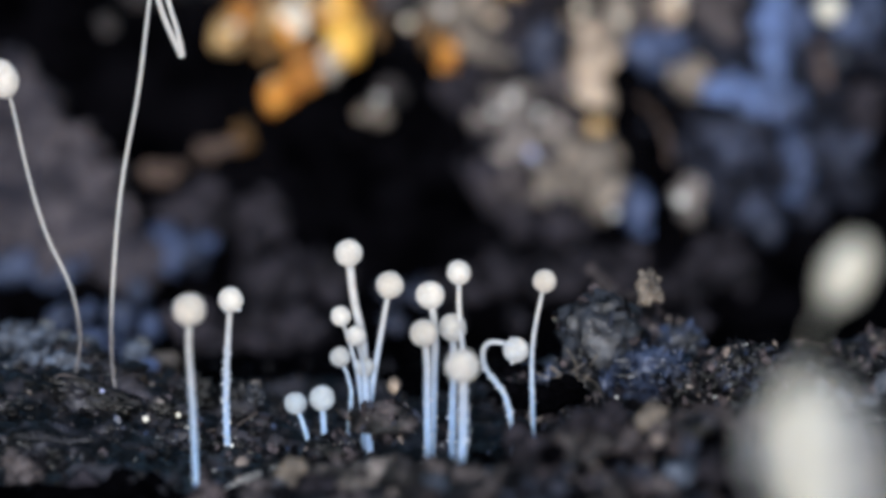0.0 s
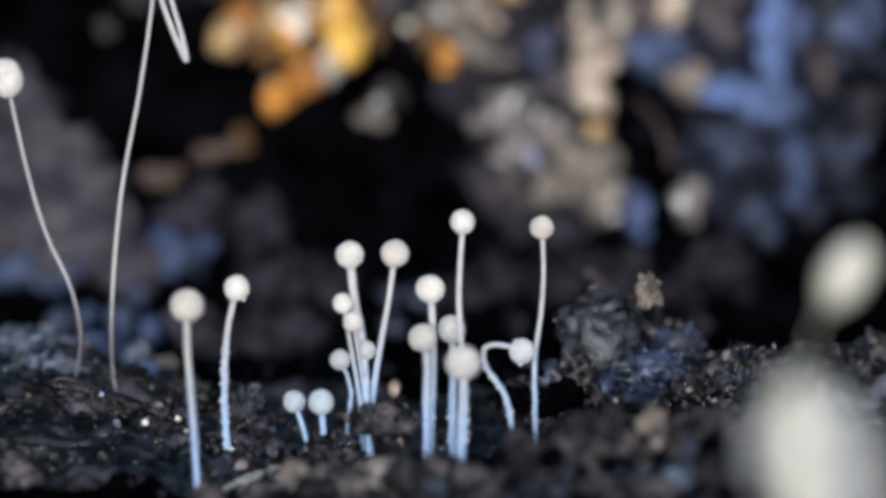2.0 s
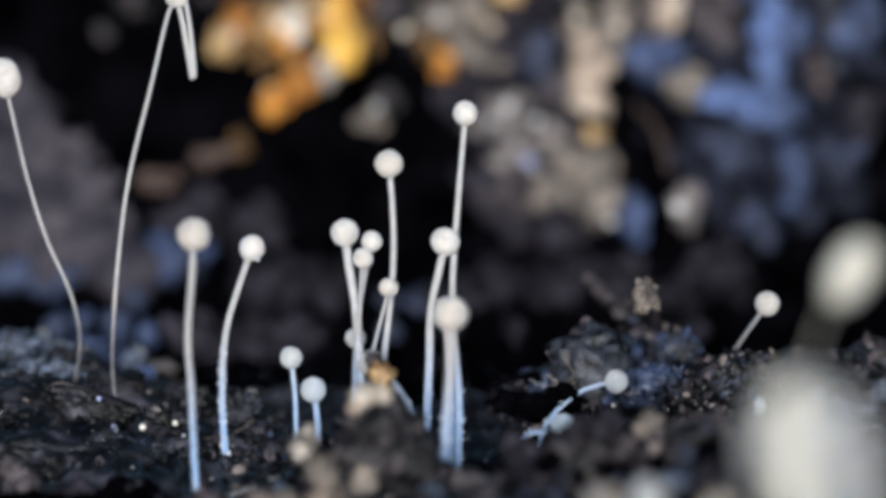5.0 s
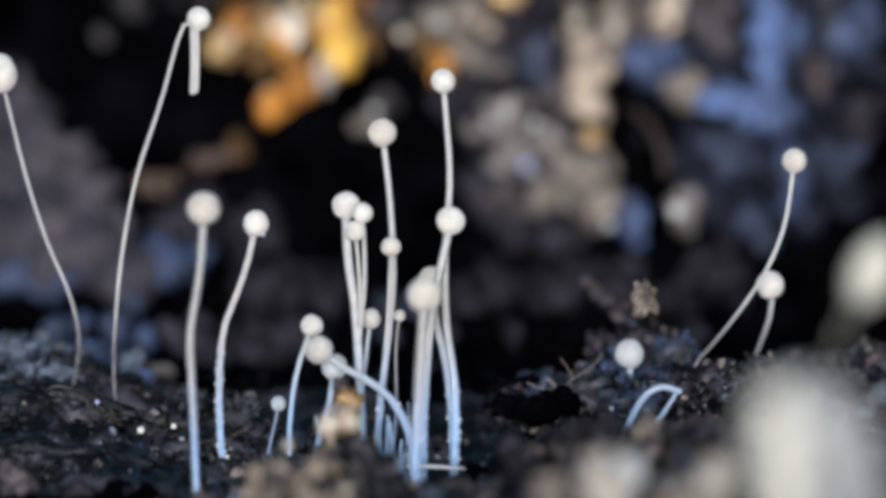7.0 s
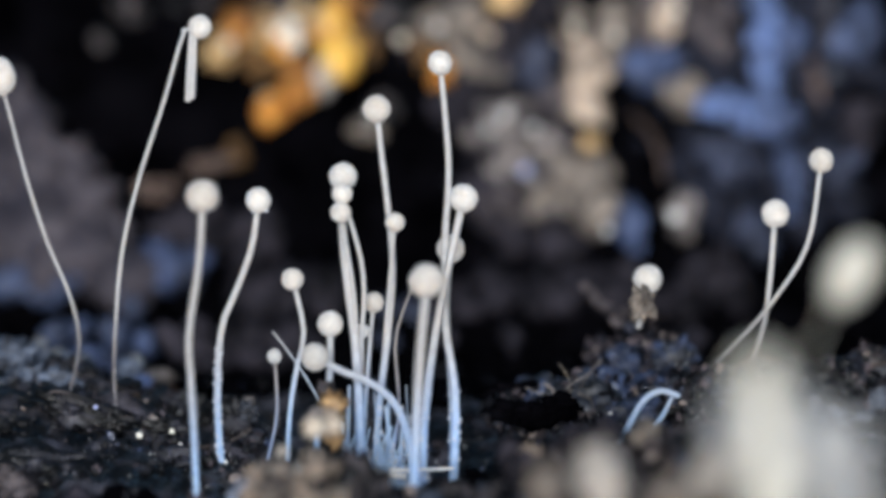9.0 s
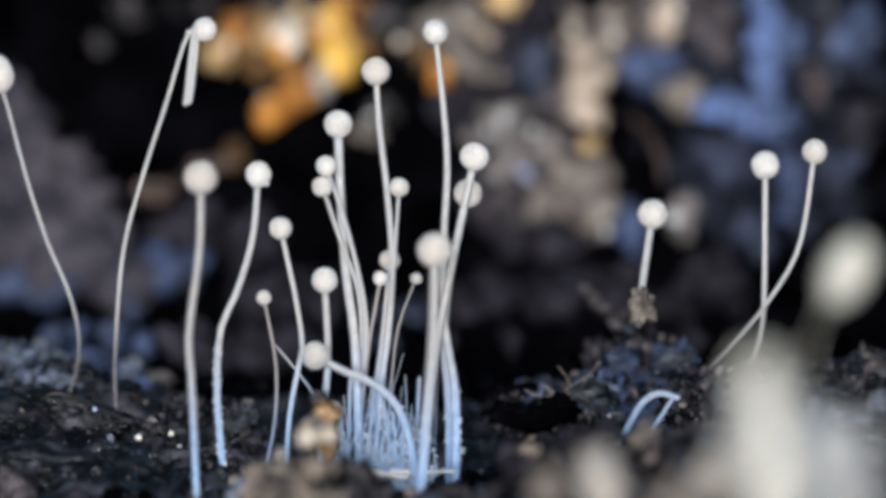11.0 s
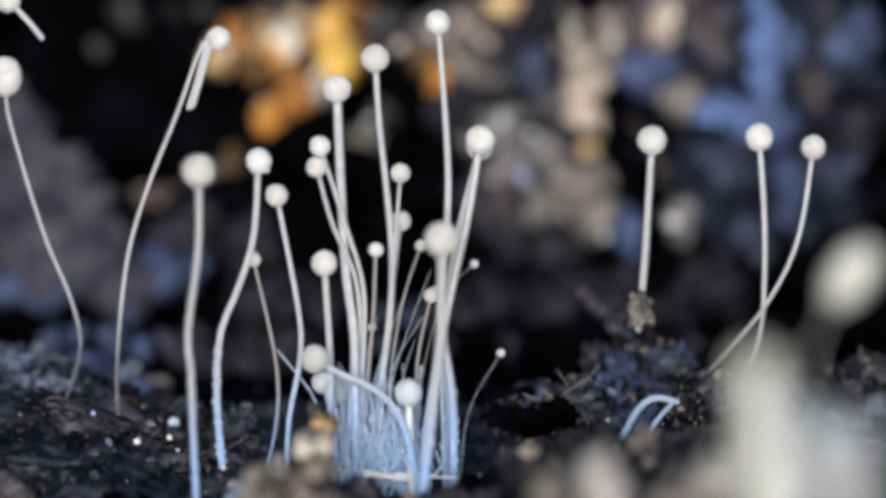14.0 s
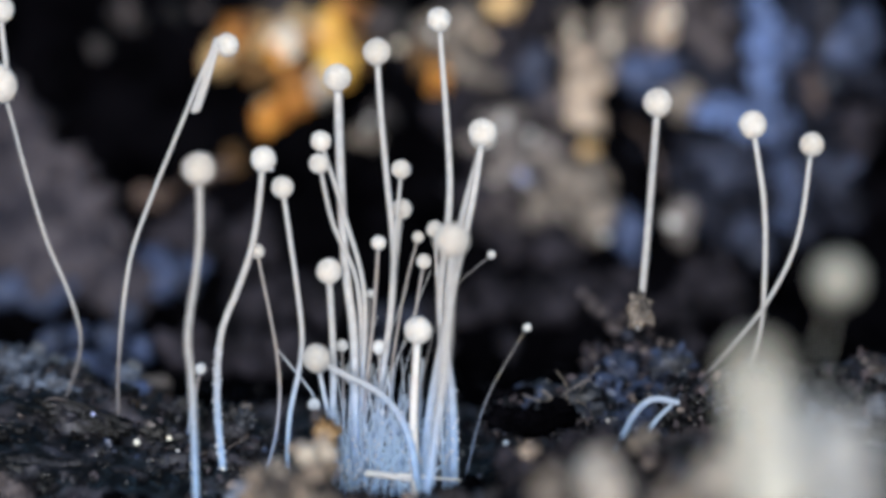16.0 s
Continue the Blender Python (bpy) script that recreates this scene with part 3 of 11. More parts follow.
s.at(9.2, -0.26, -0.1, -0.214, -0.234, -0.025, 0.489, -0.119, 0.05, 1.384, 0.042, 0.125, 2.216, 0.222, 0.2, 3.014)
s.at(11.3, -0.251, -0.1, -0.19, -0.206, -0.025, 0.512, -0.077, 0.05, 1.408, 0.115, 0.125, 2.368, 0.352, 0.2, 3.515)
s.at(13, -0.255, -0.1, -0.175, -0.165, -0.025, 0.656, 0.028, 0.05, 1.81, 0.22, 0.125, 2.641, 0.399, 0.2, 3.665)
s.at(14.5, -0.245, -0.1, -0.145, -0.143, -0.025, 0.686, 0.069, 0.05, 1.84, 0.293, 0.125, 2.864, 0.434, 0.2, 3.727)
s.at(16, -0.244, -0.1, -0.139, -0.141, -0.025, 0.692, 0.09, 0.05, 1.911, 0.327, 0.125, 2.999, 0.455, 0.2, 3.797)
s.build()
s = pale_stalk(0.161, 0.053, 0.041, drops=1, seed=6)
s.at(0, 0.001, 0.5, -0.485, 0.001, 0.5, 0.101, 0.014, 0.5, 0.556, 0.02, 0.5, 0.881, 0.007, 0.5, 1.271)
s.at(2, 0.007, 0.5, -0.446, 0.007, 0.5, 0.14, 0.014, 0.5, 0.595, 0.02, 0.5, 0.92, 0.001, 0.5, 1.29)
s.at(3, 0.004, 0.5, -0.427, 0.01, 0.5, 0.159, 0.017, 0.5, 0.615, 0.017, 0.5, 0.939, -0.009, 0.5, 1.31)
s.at(4.2, -0.004, 0.5, -0.402, 0.029, 0.5, 0.184, 0.041, 0.5, 0.639, 0.041, 0.5, 0.964, 0.003, 0.5, 1.354)
s.at(6.3, 0.063, 0.5, -0.371, 0.05, 0.5, 0.345, -0.015, 0.5, 0.929, -0.111, 0.5, 1.449, -0.176, 0.5, 1.903)
s.at(7, 0.07, 0.5, -0.355, 0.057, 0.5, 0.361, -0.008, 0.5, 0.946, -0.124, 0.5, 1.465, -0.169, 0.5, 1.939)
s.at(8, 0.079, 0.5, -0.326, 0.105, 0.5, 0.39, 0.053, 0.5, 1.04, -0.024, 0.5, 1.559, -0.03, 0.5, 2.091)
s.at(9.2, 0.075, 0.5, -0.293, 0.087, 0.5, 0.423, 0.049, 0.5, 1.073, 0.01, 0.5, 1.721, 0.074, 0.5, 2.421)
s.at(11.3, 0.051, 0.5, -0.269, 0.051, 0.5, 0.577, -0.013, 0.5, 1.356, 0.083, 0.5, 2.199, 0.289, 0.5, 3.105)
s.at(13, 0.06, 0.5, -0.254, 0.06, 0.5, 0.592, -0.005, 0.5, 1.371, 0.124, 0.5, 2.343, 0.388, 0.5, 3.469)
s.at(14.5, 0.069, 0.5, -0.224, 0.069, 0.5, 0.622, 0.005, 0.5, 1.401, 0.153, 0.5, 2.503, 0.429, 0.5, 3.654)
s.at(16, 0.071, 0.5, -0.218, 0.071, 0.5, 0.628, 0.006, 0.5, 1.407, 0.155, 0.5, 2.509, 0.463, 0.5, 3.724)
s.build()
s = Stalk("spore_stalk", "cream spore head whose pale stalk bows over and lies down", "fungus", 0.158, 0.05, 0.042, drops=1, seed=7)
s.at(0, -0.267, -0.9, -0.362, -0.273, -0.975, 0.162, -0.279, -1.05, 0.684, -0.278, -1.125, 1.077, -0.316, -1.2, 1.405)
s.at(2, -0.273, -0.9, -0.323, -0.279, -0.975, 0.2, -0.285, -1.05, 0.722, -0.272, -1.125, 1.115, -0.323, -1.2, 1.392)
s.at(3, -0.27, -0.9, -0.304, -0.282, -0.975, 0.22, -0.288, -1.05, 0.742, -0.288, -1.125, 1.134, -0.345, -1.2, 1.412)
s.at(4.2, -0.277, -0.9, -0.279, -0.29, -0.975, 0.244, -0.302, -1.05, 0.766, -0.321, -1.125, 1.095, -0.397, -1.2, 1.455)
s.at(5.2, -0.292, -0.9, -0.268, -0.356, -0.975, 0.255, -0.501, -1.05, 0.649, -0.723, -1.125, 0.914, -0.976, -1.2, 1.115)
s.at(6.3, -0.32, -0.9, -0.249, -0.409, -0.96, 0.304, -0.586, -1.02, 0.664, -0.84, -1.08, 0.915, -1.156, -1.14, 1.126, -1.383, -1.2, 1.363)
s.at(8, -0.329, -0.9, -0.268, -0.412, -0.96, 0.317, -0.57, -1.02, 0.741, -0.855, -1.08, 0.998, -1.172, -1.14, 1.139, -1.469, -1.2, 1.306)
s.at(11.3, -0.3, -0.9, -0.212, -0.395, -0.96, 0.373, -0.553, -1.02, 0.797, -0.838, -1.08, 1.054, -1.155, -1.14, 1.189, -1.452, -1.2, 1.362)
s.at(13, -0.291, -0.9, -0.198, -0.386, -0.96, 0.355, -0.545, -1.02, 0.779, -0.83, -1.08, 1.043, -1.146, -1.14, 1.178, -1.45, -1.2, 1.363)
s.at(16, -0.267, -0.9, -0.227, -0.356, -0.96, 0.359, -0.534, -1.02, 0.783, -0.819, -1.08, 1.046, -1.136, -1.14, 1.2, -1.42, -1.2, 1.386)
s.build()
s = Stalk("spore_stalk", "large soft cream spore head on a thick stalk", "fungus", 0.191, 0.059, 0.047, drops=1, seed=8)
s.at(0, 0.076, -3.2, -0.177, 0.113, -3.2, 0.325, 0.125, -3.2, 0.701, 0.113, -3.2, 1.277)
s.at(2, 0.082, -3.2, -0.139, 0.1, -3.2, 0.363, 0.125, -3.2, 0.864, 0.131, -3.2, 1.352)
s.at(3, 0.091, -3.2, -0.12, 0.091, -3.2, 0.381, 0.091, -3.2, 0.883, 0.171, -3.2, 1.496)
s.at(3.5, 0.096, -3.2, -0.109, 0.095, -3.2, 0.392, 0.12, -3.2, 0.956, 0.331, -3.2, 1.607)
s.at(4.2, 0.09, -3.2, -0.096, 0.102, -3.2, 0.468, 0.152, -3.2, 1.095, 0.232, -3.2, 1.77)
s.at(6.3, -0.356, -3.2, -0.067, -0.337, -3.2, 0.56, -0.294, -3.2, 1.374, -0.244, -3.2, 2.155)
s.at(8, -0.359, -3.2, -0.023, -0.334, -3.2, 0.604, -0.29, -3.2, 1.48, -0.246, -3.2, 2.23)
s.at(9.2, -0.351, -3.2, 0.008, -0.326, -3.2, 0.635, -0.27, -3.2, 1.637, -0.195, -3.2, 2.436)
s.at(11.3, -0.262, -3.2, 0.031, -0.199, -3.2, 0.784, -0.118, -3.2, 1.785, -0.106, -3.2, 2.796)
s.at(13, -0.253, -3.2, 0.046, -0.191, -3.2, 0.798, -0.098, -3.2, 1.799, -0.11, -3.2, 2.892)
s.at(14.5, -0.213, -3.2, 0.075, -0.12, -3.2, 0.827, 0.005, -3.2, 1.828, 0.036, -3.2, 2.933)
s.at(16, -0.18, -3.2, 0.08, -0.075, -3.2, 0.833, 0.05, -3.2, 1.834, 0.099, -3.2, 2.926)
s.build()
s = pale_stalk(0.142, 0.057, 0.031, drops=1, seed=9)
s.at(0, 0.097, 0.2, -0.445, 0.13, 0.275, 0.259, 0.13, 0.35, 0.899, 0.084, 0.425, 1.409, 0.078, 0.5, 1.9)
s.at(1.5, 0.101, 0.2, -0.414, 0.146, 0.275, 0.42, 0.12, 0.35, 1.189, 0.081, 0.425, 1.699, 0.126, 0.5, 2.339)
s.at(2, 0.104, 0.2, -0.406, 0.149, 0.275, 0.428, 0.11, 0.35, 1.197, 0.084, 0.425, 1.707, 0.129, 0.5, 2.522)
s.at(3, 0.113, 0.2, -0.386, 0.158, 0.275, 0.513, 0.107, 0.35, 1.346, 0.094, 0.425, 2.051, 0.197, 0.5, 3.007)
s.at(3.5, 0.118, 0.2, -0.375, 0.163, 0.275, 0.524, 0.112, 0.35, 1.358, 0.099, 0.425, 2.191, 0.266, 0.5, 3.238)
s.at(4.2, 0.106, 0.2, -0.362, 0.144, 0.275, 0.537, 0.093, 0.35, 1.371, 0.112, 0.425, 2.334, 0.273, 0.5, 3.555)
s.at(6.3, 0.082, 0.2, -0.331, 0.089, 0.26, 0.634, -0.002, 0.32, 1.469, -0.027, 0.38, 2.24, 0.03, 0.44, 3.009, -0.015, 0.5, 4.134)
s.at(8, 0.086, 0.2, -0.286, 0.105, 0.26, 0.68, -0.011, 0.32, 1.515, -0.005, 0.38, 2.414, 0.034, 0.44, 3.249, -0.063, 0.5, 4.328)
s.at(9.2, 0.094, 0.2, -0.253, 0.113, 0.26, 0.712, -0.003, 0.32, 1.547, -0.009, 0.38, 2.447, 0.035, 0.44, 3.346, -0.061, 0.5, 4.521)
s.at(11.3, 0.116, 0.2, -0.229, 0.122, 0.26, 0.736, -0.007, 0.32, 1.571, -0.013, 0.38, 2.471, 0.025, 0.44, 3.499, -0.11, 0.5, 4.899)
s.at(12.5, 0.11, 0.2, -0.219, 0.103, 0.26, 0.747, -0.019, 0.32, 1.646, 0.026, 0.38, 2.675, 0.032, 0.44, 3.574, -0.077, 0.5, 4.974)
s.at(16, 0.122, 0.2, -0.179, 0.103, 0.26, 0.787, -0.039, 0.32, 1.816, 0.071, 0.38, 2.909, 0.058, 0.44, 3.678, -0.045, 0.5, 5.059)
s.build()
s = pale_stalk(0.136, 0.033, 0.025, drops=1, seed=10)
s.at(0, 0.936, 0.3, -0.458, 0.922, 0.3, 0.256, 0.908, 0.3, 0.84, 0.934, 0.3, 1.229, 1.055, 0.3, 1.825)
s.at(1.5, 0.945, 0.3, -0.427, 0.944, 0.3, 0.287, 0.931, 0.3, 0.871, 0.969, 0.3, 1.26, 1.071, 0.3, 1.778, 1.077, 0.3, 2.282)
s.at(2, 0.961, 0.3, -0.419, 0.954, 0.3, 0.295, 0.947, 0.3, 0.944, 1.023, 0.3, 1.527, 1.049, 0.3, 1.98, 1.029, 0.3, 2.478)
s.at(3, 0.951, 0.3, -0.4, 0.951, 0.3, 0.315, 0.982, 0.3, 1.093, 1.084, 0.3, 1.741, 1.103, 0.3, 2.323, 1.07, 0.3, 2.911)
s.at(3.5, 0.892, 0.3, -0.388, 0.827, 0.3, 0.326, 0.749, 0.3, 0.91, 0.825, 0.3, 1.623, 0.78, 0.3, 2.334, 0.702, 0.3, 3.109)
s.at(4.2, 0.866, 0.3, -0.375, 0.801, 0.3, 0.34, 0.736, 0.3, 0.988, 0.819, 0.3, 1.766, 0.761, 0.3, 2.541, 0.67, 0.3, 3.381)
s.at(5.2, 1.071, 0.3, -0.494, 1.07, 0.3, -0.234, 1.167, 0.3, 0.026, 1.392, 0.3, 0.221, 1.714, 0.3, 0.318, 2.1, 0.3, 0.286)
s.at(6.3, 1.082, 0.3, -0.735, 1.275, 0.3, -0.605, 1.533, 0.3, -0.54, 1.726, 0.3, -0.507, 1.984, 0.3, -0.54, 2.306, 0.3, -0.572)
s.at(9.2, 1.106, 0.3, -0.722, 1.299, 0.3, -0.657, 1.557, 0.3, -0.624, 1.751, 0.3, -0.591, 2.009, 0.3, -0.624, 2.331, 0.3, -0.656)
s.at(16, 1.135, 0.3, -0.712, 1.328, 0.3, -0.647, 1.586, 0.3, -0.614, 1.779, 0.3, -0.582, 2.037, 0.3, -0.614, 2.36, 0.3, -0.647)
s.build()
s = Stalk("spore_stalk", "white spore head on a hooked stalk crusted with droplets", "fungus", 0.147, 0.036, 0.03, drops=2, seed=11, piece=0.05)
s.at(0, 0.694, -0.1, -0.405, 0.687, -0.1, 0.113, 0.597, -0.1, 0.566, 0.373, -0.1, 0.889, 0.372, -0.1, 1.134, 0.546, -0.1, 1.173, 0.725, -0.1, 1.083)
s.at(2, 0.694, -0.1, -0.366, 0.694, -0.1, 0.152, 0.604, -0.1, 0.605, 0.392, -0.1, 0.928, 0.379, -0.1, 1.153, 0.584, -0.1, 1.179, 0.802, -0.1, 1.108)
s.at(3, 0.697, -0.1, -0.346, 0.69, -0.1, 0.171, 0.594, -0.1, 0.624, 0.389, -0.1, 0.947, 0.414, -0.1, 1.153, 0.658, -0.1, 1.192, 0.965, -0.1, 1.27)
s.at(4.2, 0.709, -0.1, -0.321, 0.67, -0.1, 0.196, 0.574, -0.1, 0.584, 0.362, -0.1, 0.972, 0.4, -0.1, 1.159, 0.701, -0.1, 1.243, 1.092, -0.1, 1.552)
s.at(5.2, 0.72, -0.1, -0.505, 0.713, -0.1, -0.311, 0.745, -0.1, -0.116, 0.873, -0.1, -0.052, 1.002, -0.1, 0.013, 1.13, -0.1, 0.013, 1.323, -0.1, 0.045)
s.at(6.3, 0.731, -0.1, -0.81, 0.724, -0.1, -0.68, 0.756, -0.1, -0.583, 0.885, -0.1, -0.551, 1.013, -0.1, -0.551, 1.142, -0.1, -0.551, 1.334, -0.1, -0.55)
s.at(16, 0.784, -0.1, -0.916, 0.777, -0.1, -0.787, 0.809, -0.1, -0.689, 0.938, -0.1, -0.657, 1.066, -0.1, -0.657, 1.194, -0.1, -0.657, 1.387, -0.1, -0.657)
s.build()
s = pale_stalk(0.147, 0.041, 0.037, seed=12)
s.at(0, -1.425, -0.5, -0.48, -1.437, -0.5, 0.036, -1.469, -0.5, 0.583)
s.at(2, -1.419, -0.5, -0.441, -1.437, -0.5, 0.074, -1.475, -0.5, 0.577)
s.at(3, -1.422, -0.5, -0.422, -1.453, -0.5, 0.094, -1.504, -0.5, 0.577)
s.at(4.2, -1.43, -0.5, -0.397, -1.487, -0.5, 0.118, -1.569, -0.5, 0.666)
s.at(6.3, -1.485, -0.5, -0.367, -1.472, -0.5, 0.148, -1.369, -0.5, 0.599, -1.394, -0.5, 0.972)
s.at(7, -1.478, -0.5, -0.351, -1.465, -0.5, 0.165, -1.336, -0.5, 0.615, -1.272, -0.5, 1.066)
s.at(8, -1.469, -0.5, -0.322, -1.455, -0.5, 0.323, -1.327, -0.5, 0.837, -1.275, -0.5, 1.3)
s.at(9.2, -1.461, -0.5, -0.29, -1.447, -0.5, 0.355, -1.312, -0.5, 0.998, -1.311, -0.5, 1.673)
s.at(11.3, -1.388, -0.5, -0.266, -1.387, -0.5, 0.379, -1.322, -0.5, 1.215, -1.365, -0.5, 2.191)
s.at(13, -1.315, -0.5, -0.251, -1.314, -0.5, 0.393, -1.332, -0.5, 1.23, -1.407, -0.5, 2.404)
s.at(14.5, -1.274, -0.5, -0.221, -1.273, -0.5, 0.423, -1.253, -0.5, 1.259, -1.315, -0.5, 2.351)
s.at(16, -1.253, -0.5, -0.215, -1.252, -0.5, 0.429, -1.238, -0.5, 1.265, -1.288, -0.5, 2.292)
s.build()
s = pale_stalk(0.129, 0.029, 0.029, seed=13)
s.at(0, -1.596, 0.2, -0.51, -1.641, 0.2, 0.009, -1.781, 0.2, 0.437)
s.at(2, -1.59, 0.2, -0.471, -1.653, 0.2, 0.048, -1.788, 0.2, 0.496)
s.at(3, -1.58, 0.2, -0.452, -1.657, 0.2, 0.133, -1.726, 0.2, 0.664)
s.at(4.2, -1.614, 0.2, -0.427, -1.709, 0.2, 0.222, -1.83, 0.2, 0.858)
s.at(6.3, -1.804, 0.2, -0.332, -1.797, 0.2, 0.317, -1.719, 0.2, 0.901, -1.654, 0.2, 1.367)
s.at(7, -1.798, 0.2, -0.315, -1.79, 0.2, 0.334, -1.712, 0.2, 0.917, -1.537, 0.2, 1.454)
s.at(8, -1.801, 0.2, -0.286, -1.78, 0.2, 0.363, -1.702, 0.2, 0.946, -1.624, 0.2, 1.335, -1.63, 0.2, 1.69)
s.at(9.2, -1.806, 0.2, -0.253, -1.779, 0.2, 0.46, -1.694, 0.2, 1.043, -1.61, 0.2, 1.496, -1.756, 0.2, 2.111)
s.at(11.3, -1.816, 0.2, -0.229, -1.77, 0.2, 0.484, -1.666, 0.2, 1.067, -1.626, 0.2, 1.456, -1.875, 0.2, 2.722)
s.at(13, -1.801, 0.2, -0.215, -1.761, 0.2, 0.499, -1.644, 0.2, 1.147, -1.643, 0.2, 1.664, -1.91, 0.2, 3.001)
s.at(16, -1.777, 0.2, -0.179, -1.75, 0.2, 0.535, -1.62, 0.2, 1.183, -1.619, 0.2, 1.7, -1.822, 0.2, 3.172)
s.build()
s = pale_stalk(0.118, 0.029, 0.021, drops=1, seed=14)
s.at(0, -1.164, 0.7, -0.512, -1.183, 0.7, 0.075, -1.15, 0.7, 0.531, -1.279, 0.7, 0.909)
s.at(2, -1.158, 0.7, -0.473, -1.189, 0.7, 0.114, -1.144, 0.7, 0.57, -1.272, 0.7, 0.915)
s.at(3, -1.135, 0.7, -0.453, -1.173, 0.7, 0.134, -1.134, 0.7, 0.59, -1.224, 0.7, 0.993)
s.at(4.2, -1.104, 0.7, -0.428, -1.123, 0.7, 0.159, -1.122, 0.7, 0.615, -1.154, 0.7, 1.109)
s.at(6.3, -1.018, 0.7, -0.398, -1.036, 0.7, 0.189, -0.984, 0.7, 0.775, -0.919, 0.7, 1.413)
s.at(8, -0.936, 0.7, -0.352, -0.936, 0.7, 0.3, -0.903, 0.7, 0.951, -0.838, 0.7, 1.569)
s.at(9.2, -0.928, 0.7, -0.319, -0.928, 0.7, 0.333, -0.882, 0.7, 0.984, -0.817, 0.7, 1.764)
s.at(11.3, -0.854, 0.7, -0.295, -0.834, 0.7, 0.422, -0.704, 0.7, 1.333, -0.601, 0.7, 2.307)
s.at(13, -0.846, 0.7, -0.28, -0.813, 0.7, 0.437, -0.65, 0.7, 1.478, -0.501, 0.7, 2.627)
s.at(16, -0.835, 0.7, -0.244, -0.789, 0.7, 0.473, -0.607, 0.7, 1.644, -0.471, 0.7, 2.877)
s.build()
s = pale_stalk(0.118, 0.033, 0.025, drops=1, seed=15)
s.at(0, -1.001, 0.6, -0.499, -1.03, 0.333, 0.382, -1.104, 0.067, 0.933, -1.26, -0.2, 1.481)
s.at(2, -0.995, 0.6, -0.46, -1.037, 0.333, 0.421, -1.136, 0.067, 1.101, -1.228, -0.2, 1.668)
s.at(3, -0.985, 0.6, -0.44, -1.027, 0.333, 0.44, -1.107, 0.067, 1.121, -1.071, -0.2, 1.88)
s.at(4.2, -0.973, 0.6, -0.415, -1.003, 0.4, 0.457, -1.064, 0.2, 1.259, -1.011, 0, 1.734, -0.867, -0.2, 2.22)
s.at(6.3, -0.952, 0.6, -0.385, -1.007, 0.4, 0.487, -1.017, 0.2, 1.289, -0.944, 0, 1.958, -0.897, -0.2, 2.7)
s.at(8, -0.968, 0.6, -0.339, -0.991, 0.4, 0.533, -0.962, 0.2, 1.335, -0.928, 0, 2.132, -1.085, -0.2, 2.893)
s.at(9.2, -0.96, 0.6, -0.306, -0.983, 0.4, 0.565, -0.954, 0.2, 1.367, -0.939, 0, 2.165, -1.185, -0.2, 3.099)
s.at(11.3, -0.951, 0.6, -0.282, -0.948, 0.4, 0.719, -0.894, 0.2, 1.65, -1.102, 0, 2.639, -1.355, -0.2, 3.444)
s.at(13, -0.942, 0.6, -0.267, -0.939, 0.4, 0.734, -0.904, 0.2, 1.923, -1.113, 0, 2.718, -1.397, -0.2, 3.625)
s.at(16, -0.931, 0.6, -0.231, -0.928, 0.4, 0.77, -0.893, 0.2, 1.959, -1.102, 0, 2.818, -1.379, -0.2, 3.738)
s.build()
s = pale_stalk(0.118, 0.033, 0.025, seed=16)
s.at(0, -0.958, 0.8, -0.526, -0.98, 0.433, 0.239, -0.995, 0.067, 0.804, -1.087, -0.3, 1.267)
s.at(2, -0.951, 0.8, -0.486, -0.973, 0.433, 0.278, -1.021, 0.067, 0.843, -1.112, -0.3, 1.467)
s.at(3, -0.955, 0.8, -0.467, -0.983, 0.433, 0.298, -1.062, 0.067, 0.991, -1.083, -0.3, 1.711)
s.at(4.2, -0.956, 0.8, -0.442, -0.99, 0.433, 0.453, -1.05, 0.067, 1.275, -0.963, -0.3, 2.045)
s.at(6.3, -0.986, 0.8, -0.411, -1.02, 0.433, 0.613, -0.977, 0.067, 1.692, -1.005, -0.3, 2.505)
s.at(8, -0.996, 0.8, -0.365, -1.017, 0.433, 0.658, -1.012, 0.067, 1.738, -1.103, -0.3, 2.698)
s.at(9.2, -1, 0.8, -0.333, -1.022, 0.433, 0.691, -1.03, 0.067, 1.77, -1.204, -0.3, 2.891)
s.at(11.3, -1.017, 0.8, -0.309, -0.949, 0.525, 0.834, -0.971, 0.25, 1.903, -1.198, -0.025, 2.578, -1.398, -0.3, 3.216)
s.at(13, -1.008, 0.8, -0.294, -0.94, 0.525, 0.849, -0.988, 0.25, 2.047, -1.253, -0.025, 2.721, -1.441, -0.3, 3.404)
s.at(16, -0.997, 0.8, -0.257, -0.929, 0.525, 0.884, -0.977, 0.25, 2.083, -1.242, -0.025, 2.757, -1.398, -0.3, 3.49)
s.build()
s = pale_stalk(0.112, 0.025, 0.021, drops=1, seed=17)
s.at(0, -0.907, 0.9, -0.539, -0.937, 0.65, -0.049, -0.966, 0.4, 0.373, -0.996, 0.15, 0.858)
s.at(2, -0.901, 0.9, -0.5, -0.93, 0.65, -0.01, -0.96, 0.4, 0.412, -0.97, 0.15, 1.091)
s.at(3, -0.891, 0.9, -0.48, -0.953, 0.65, 0.14, -1.001, 0.4, 0.822, -0.915, 0.15, 1.454)
s.at(4.2, -0.866, 0.9, -0.455, -0.941, 0.65, 0.165, -0.97, 0.4, 0.911, -0.71, 0.15, 1.634)
s.at(6.3, -0.819, 0.9, -0.425, -0.79, 0.65, 0.456, -0.704, 0.4, 1.266, -0.656, 0.15, 2.251)
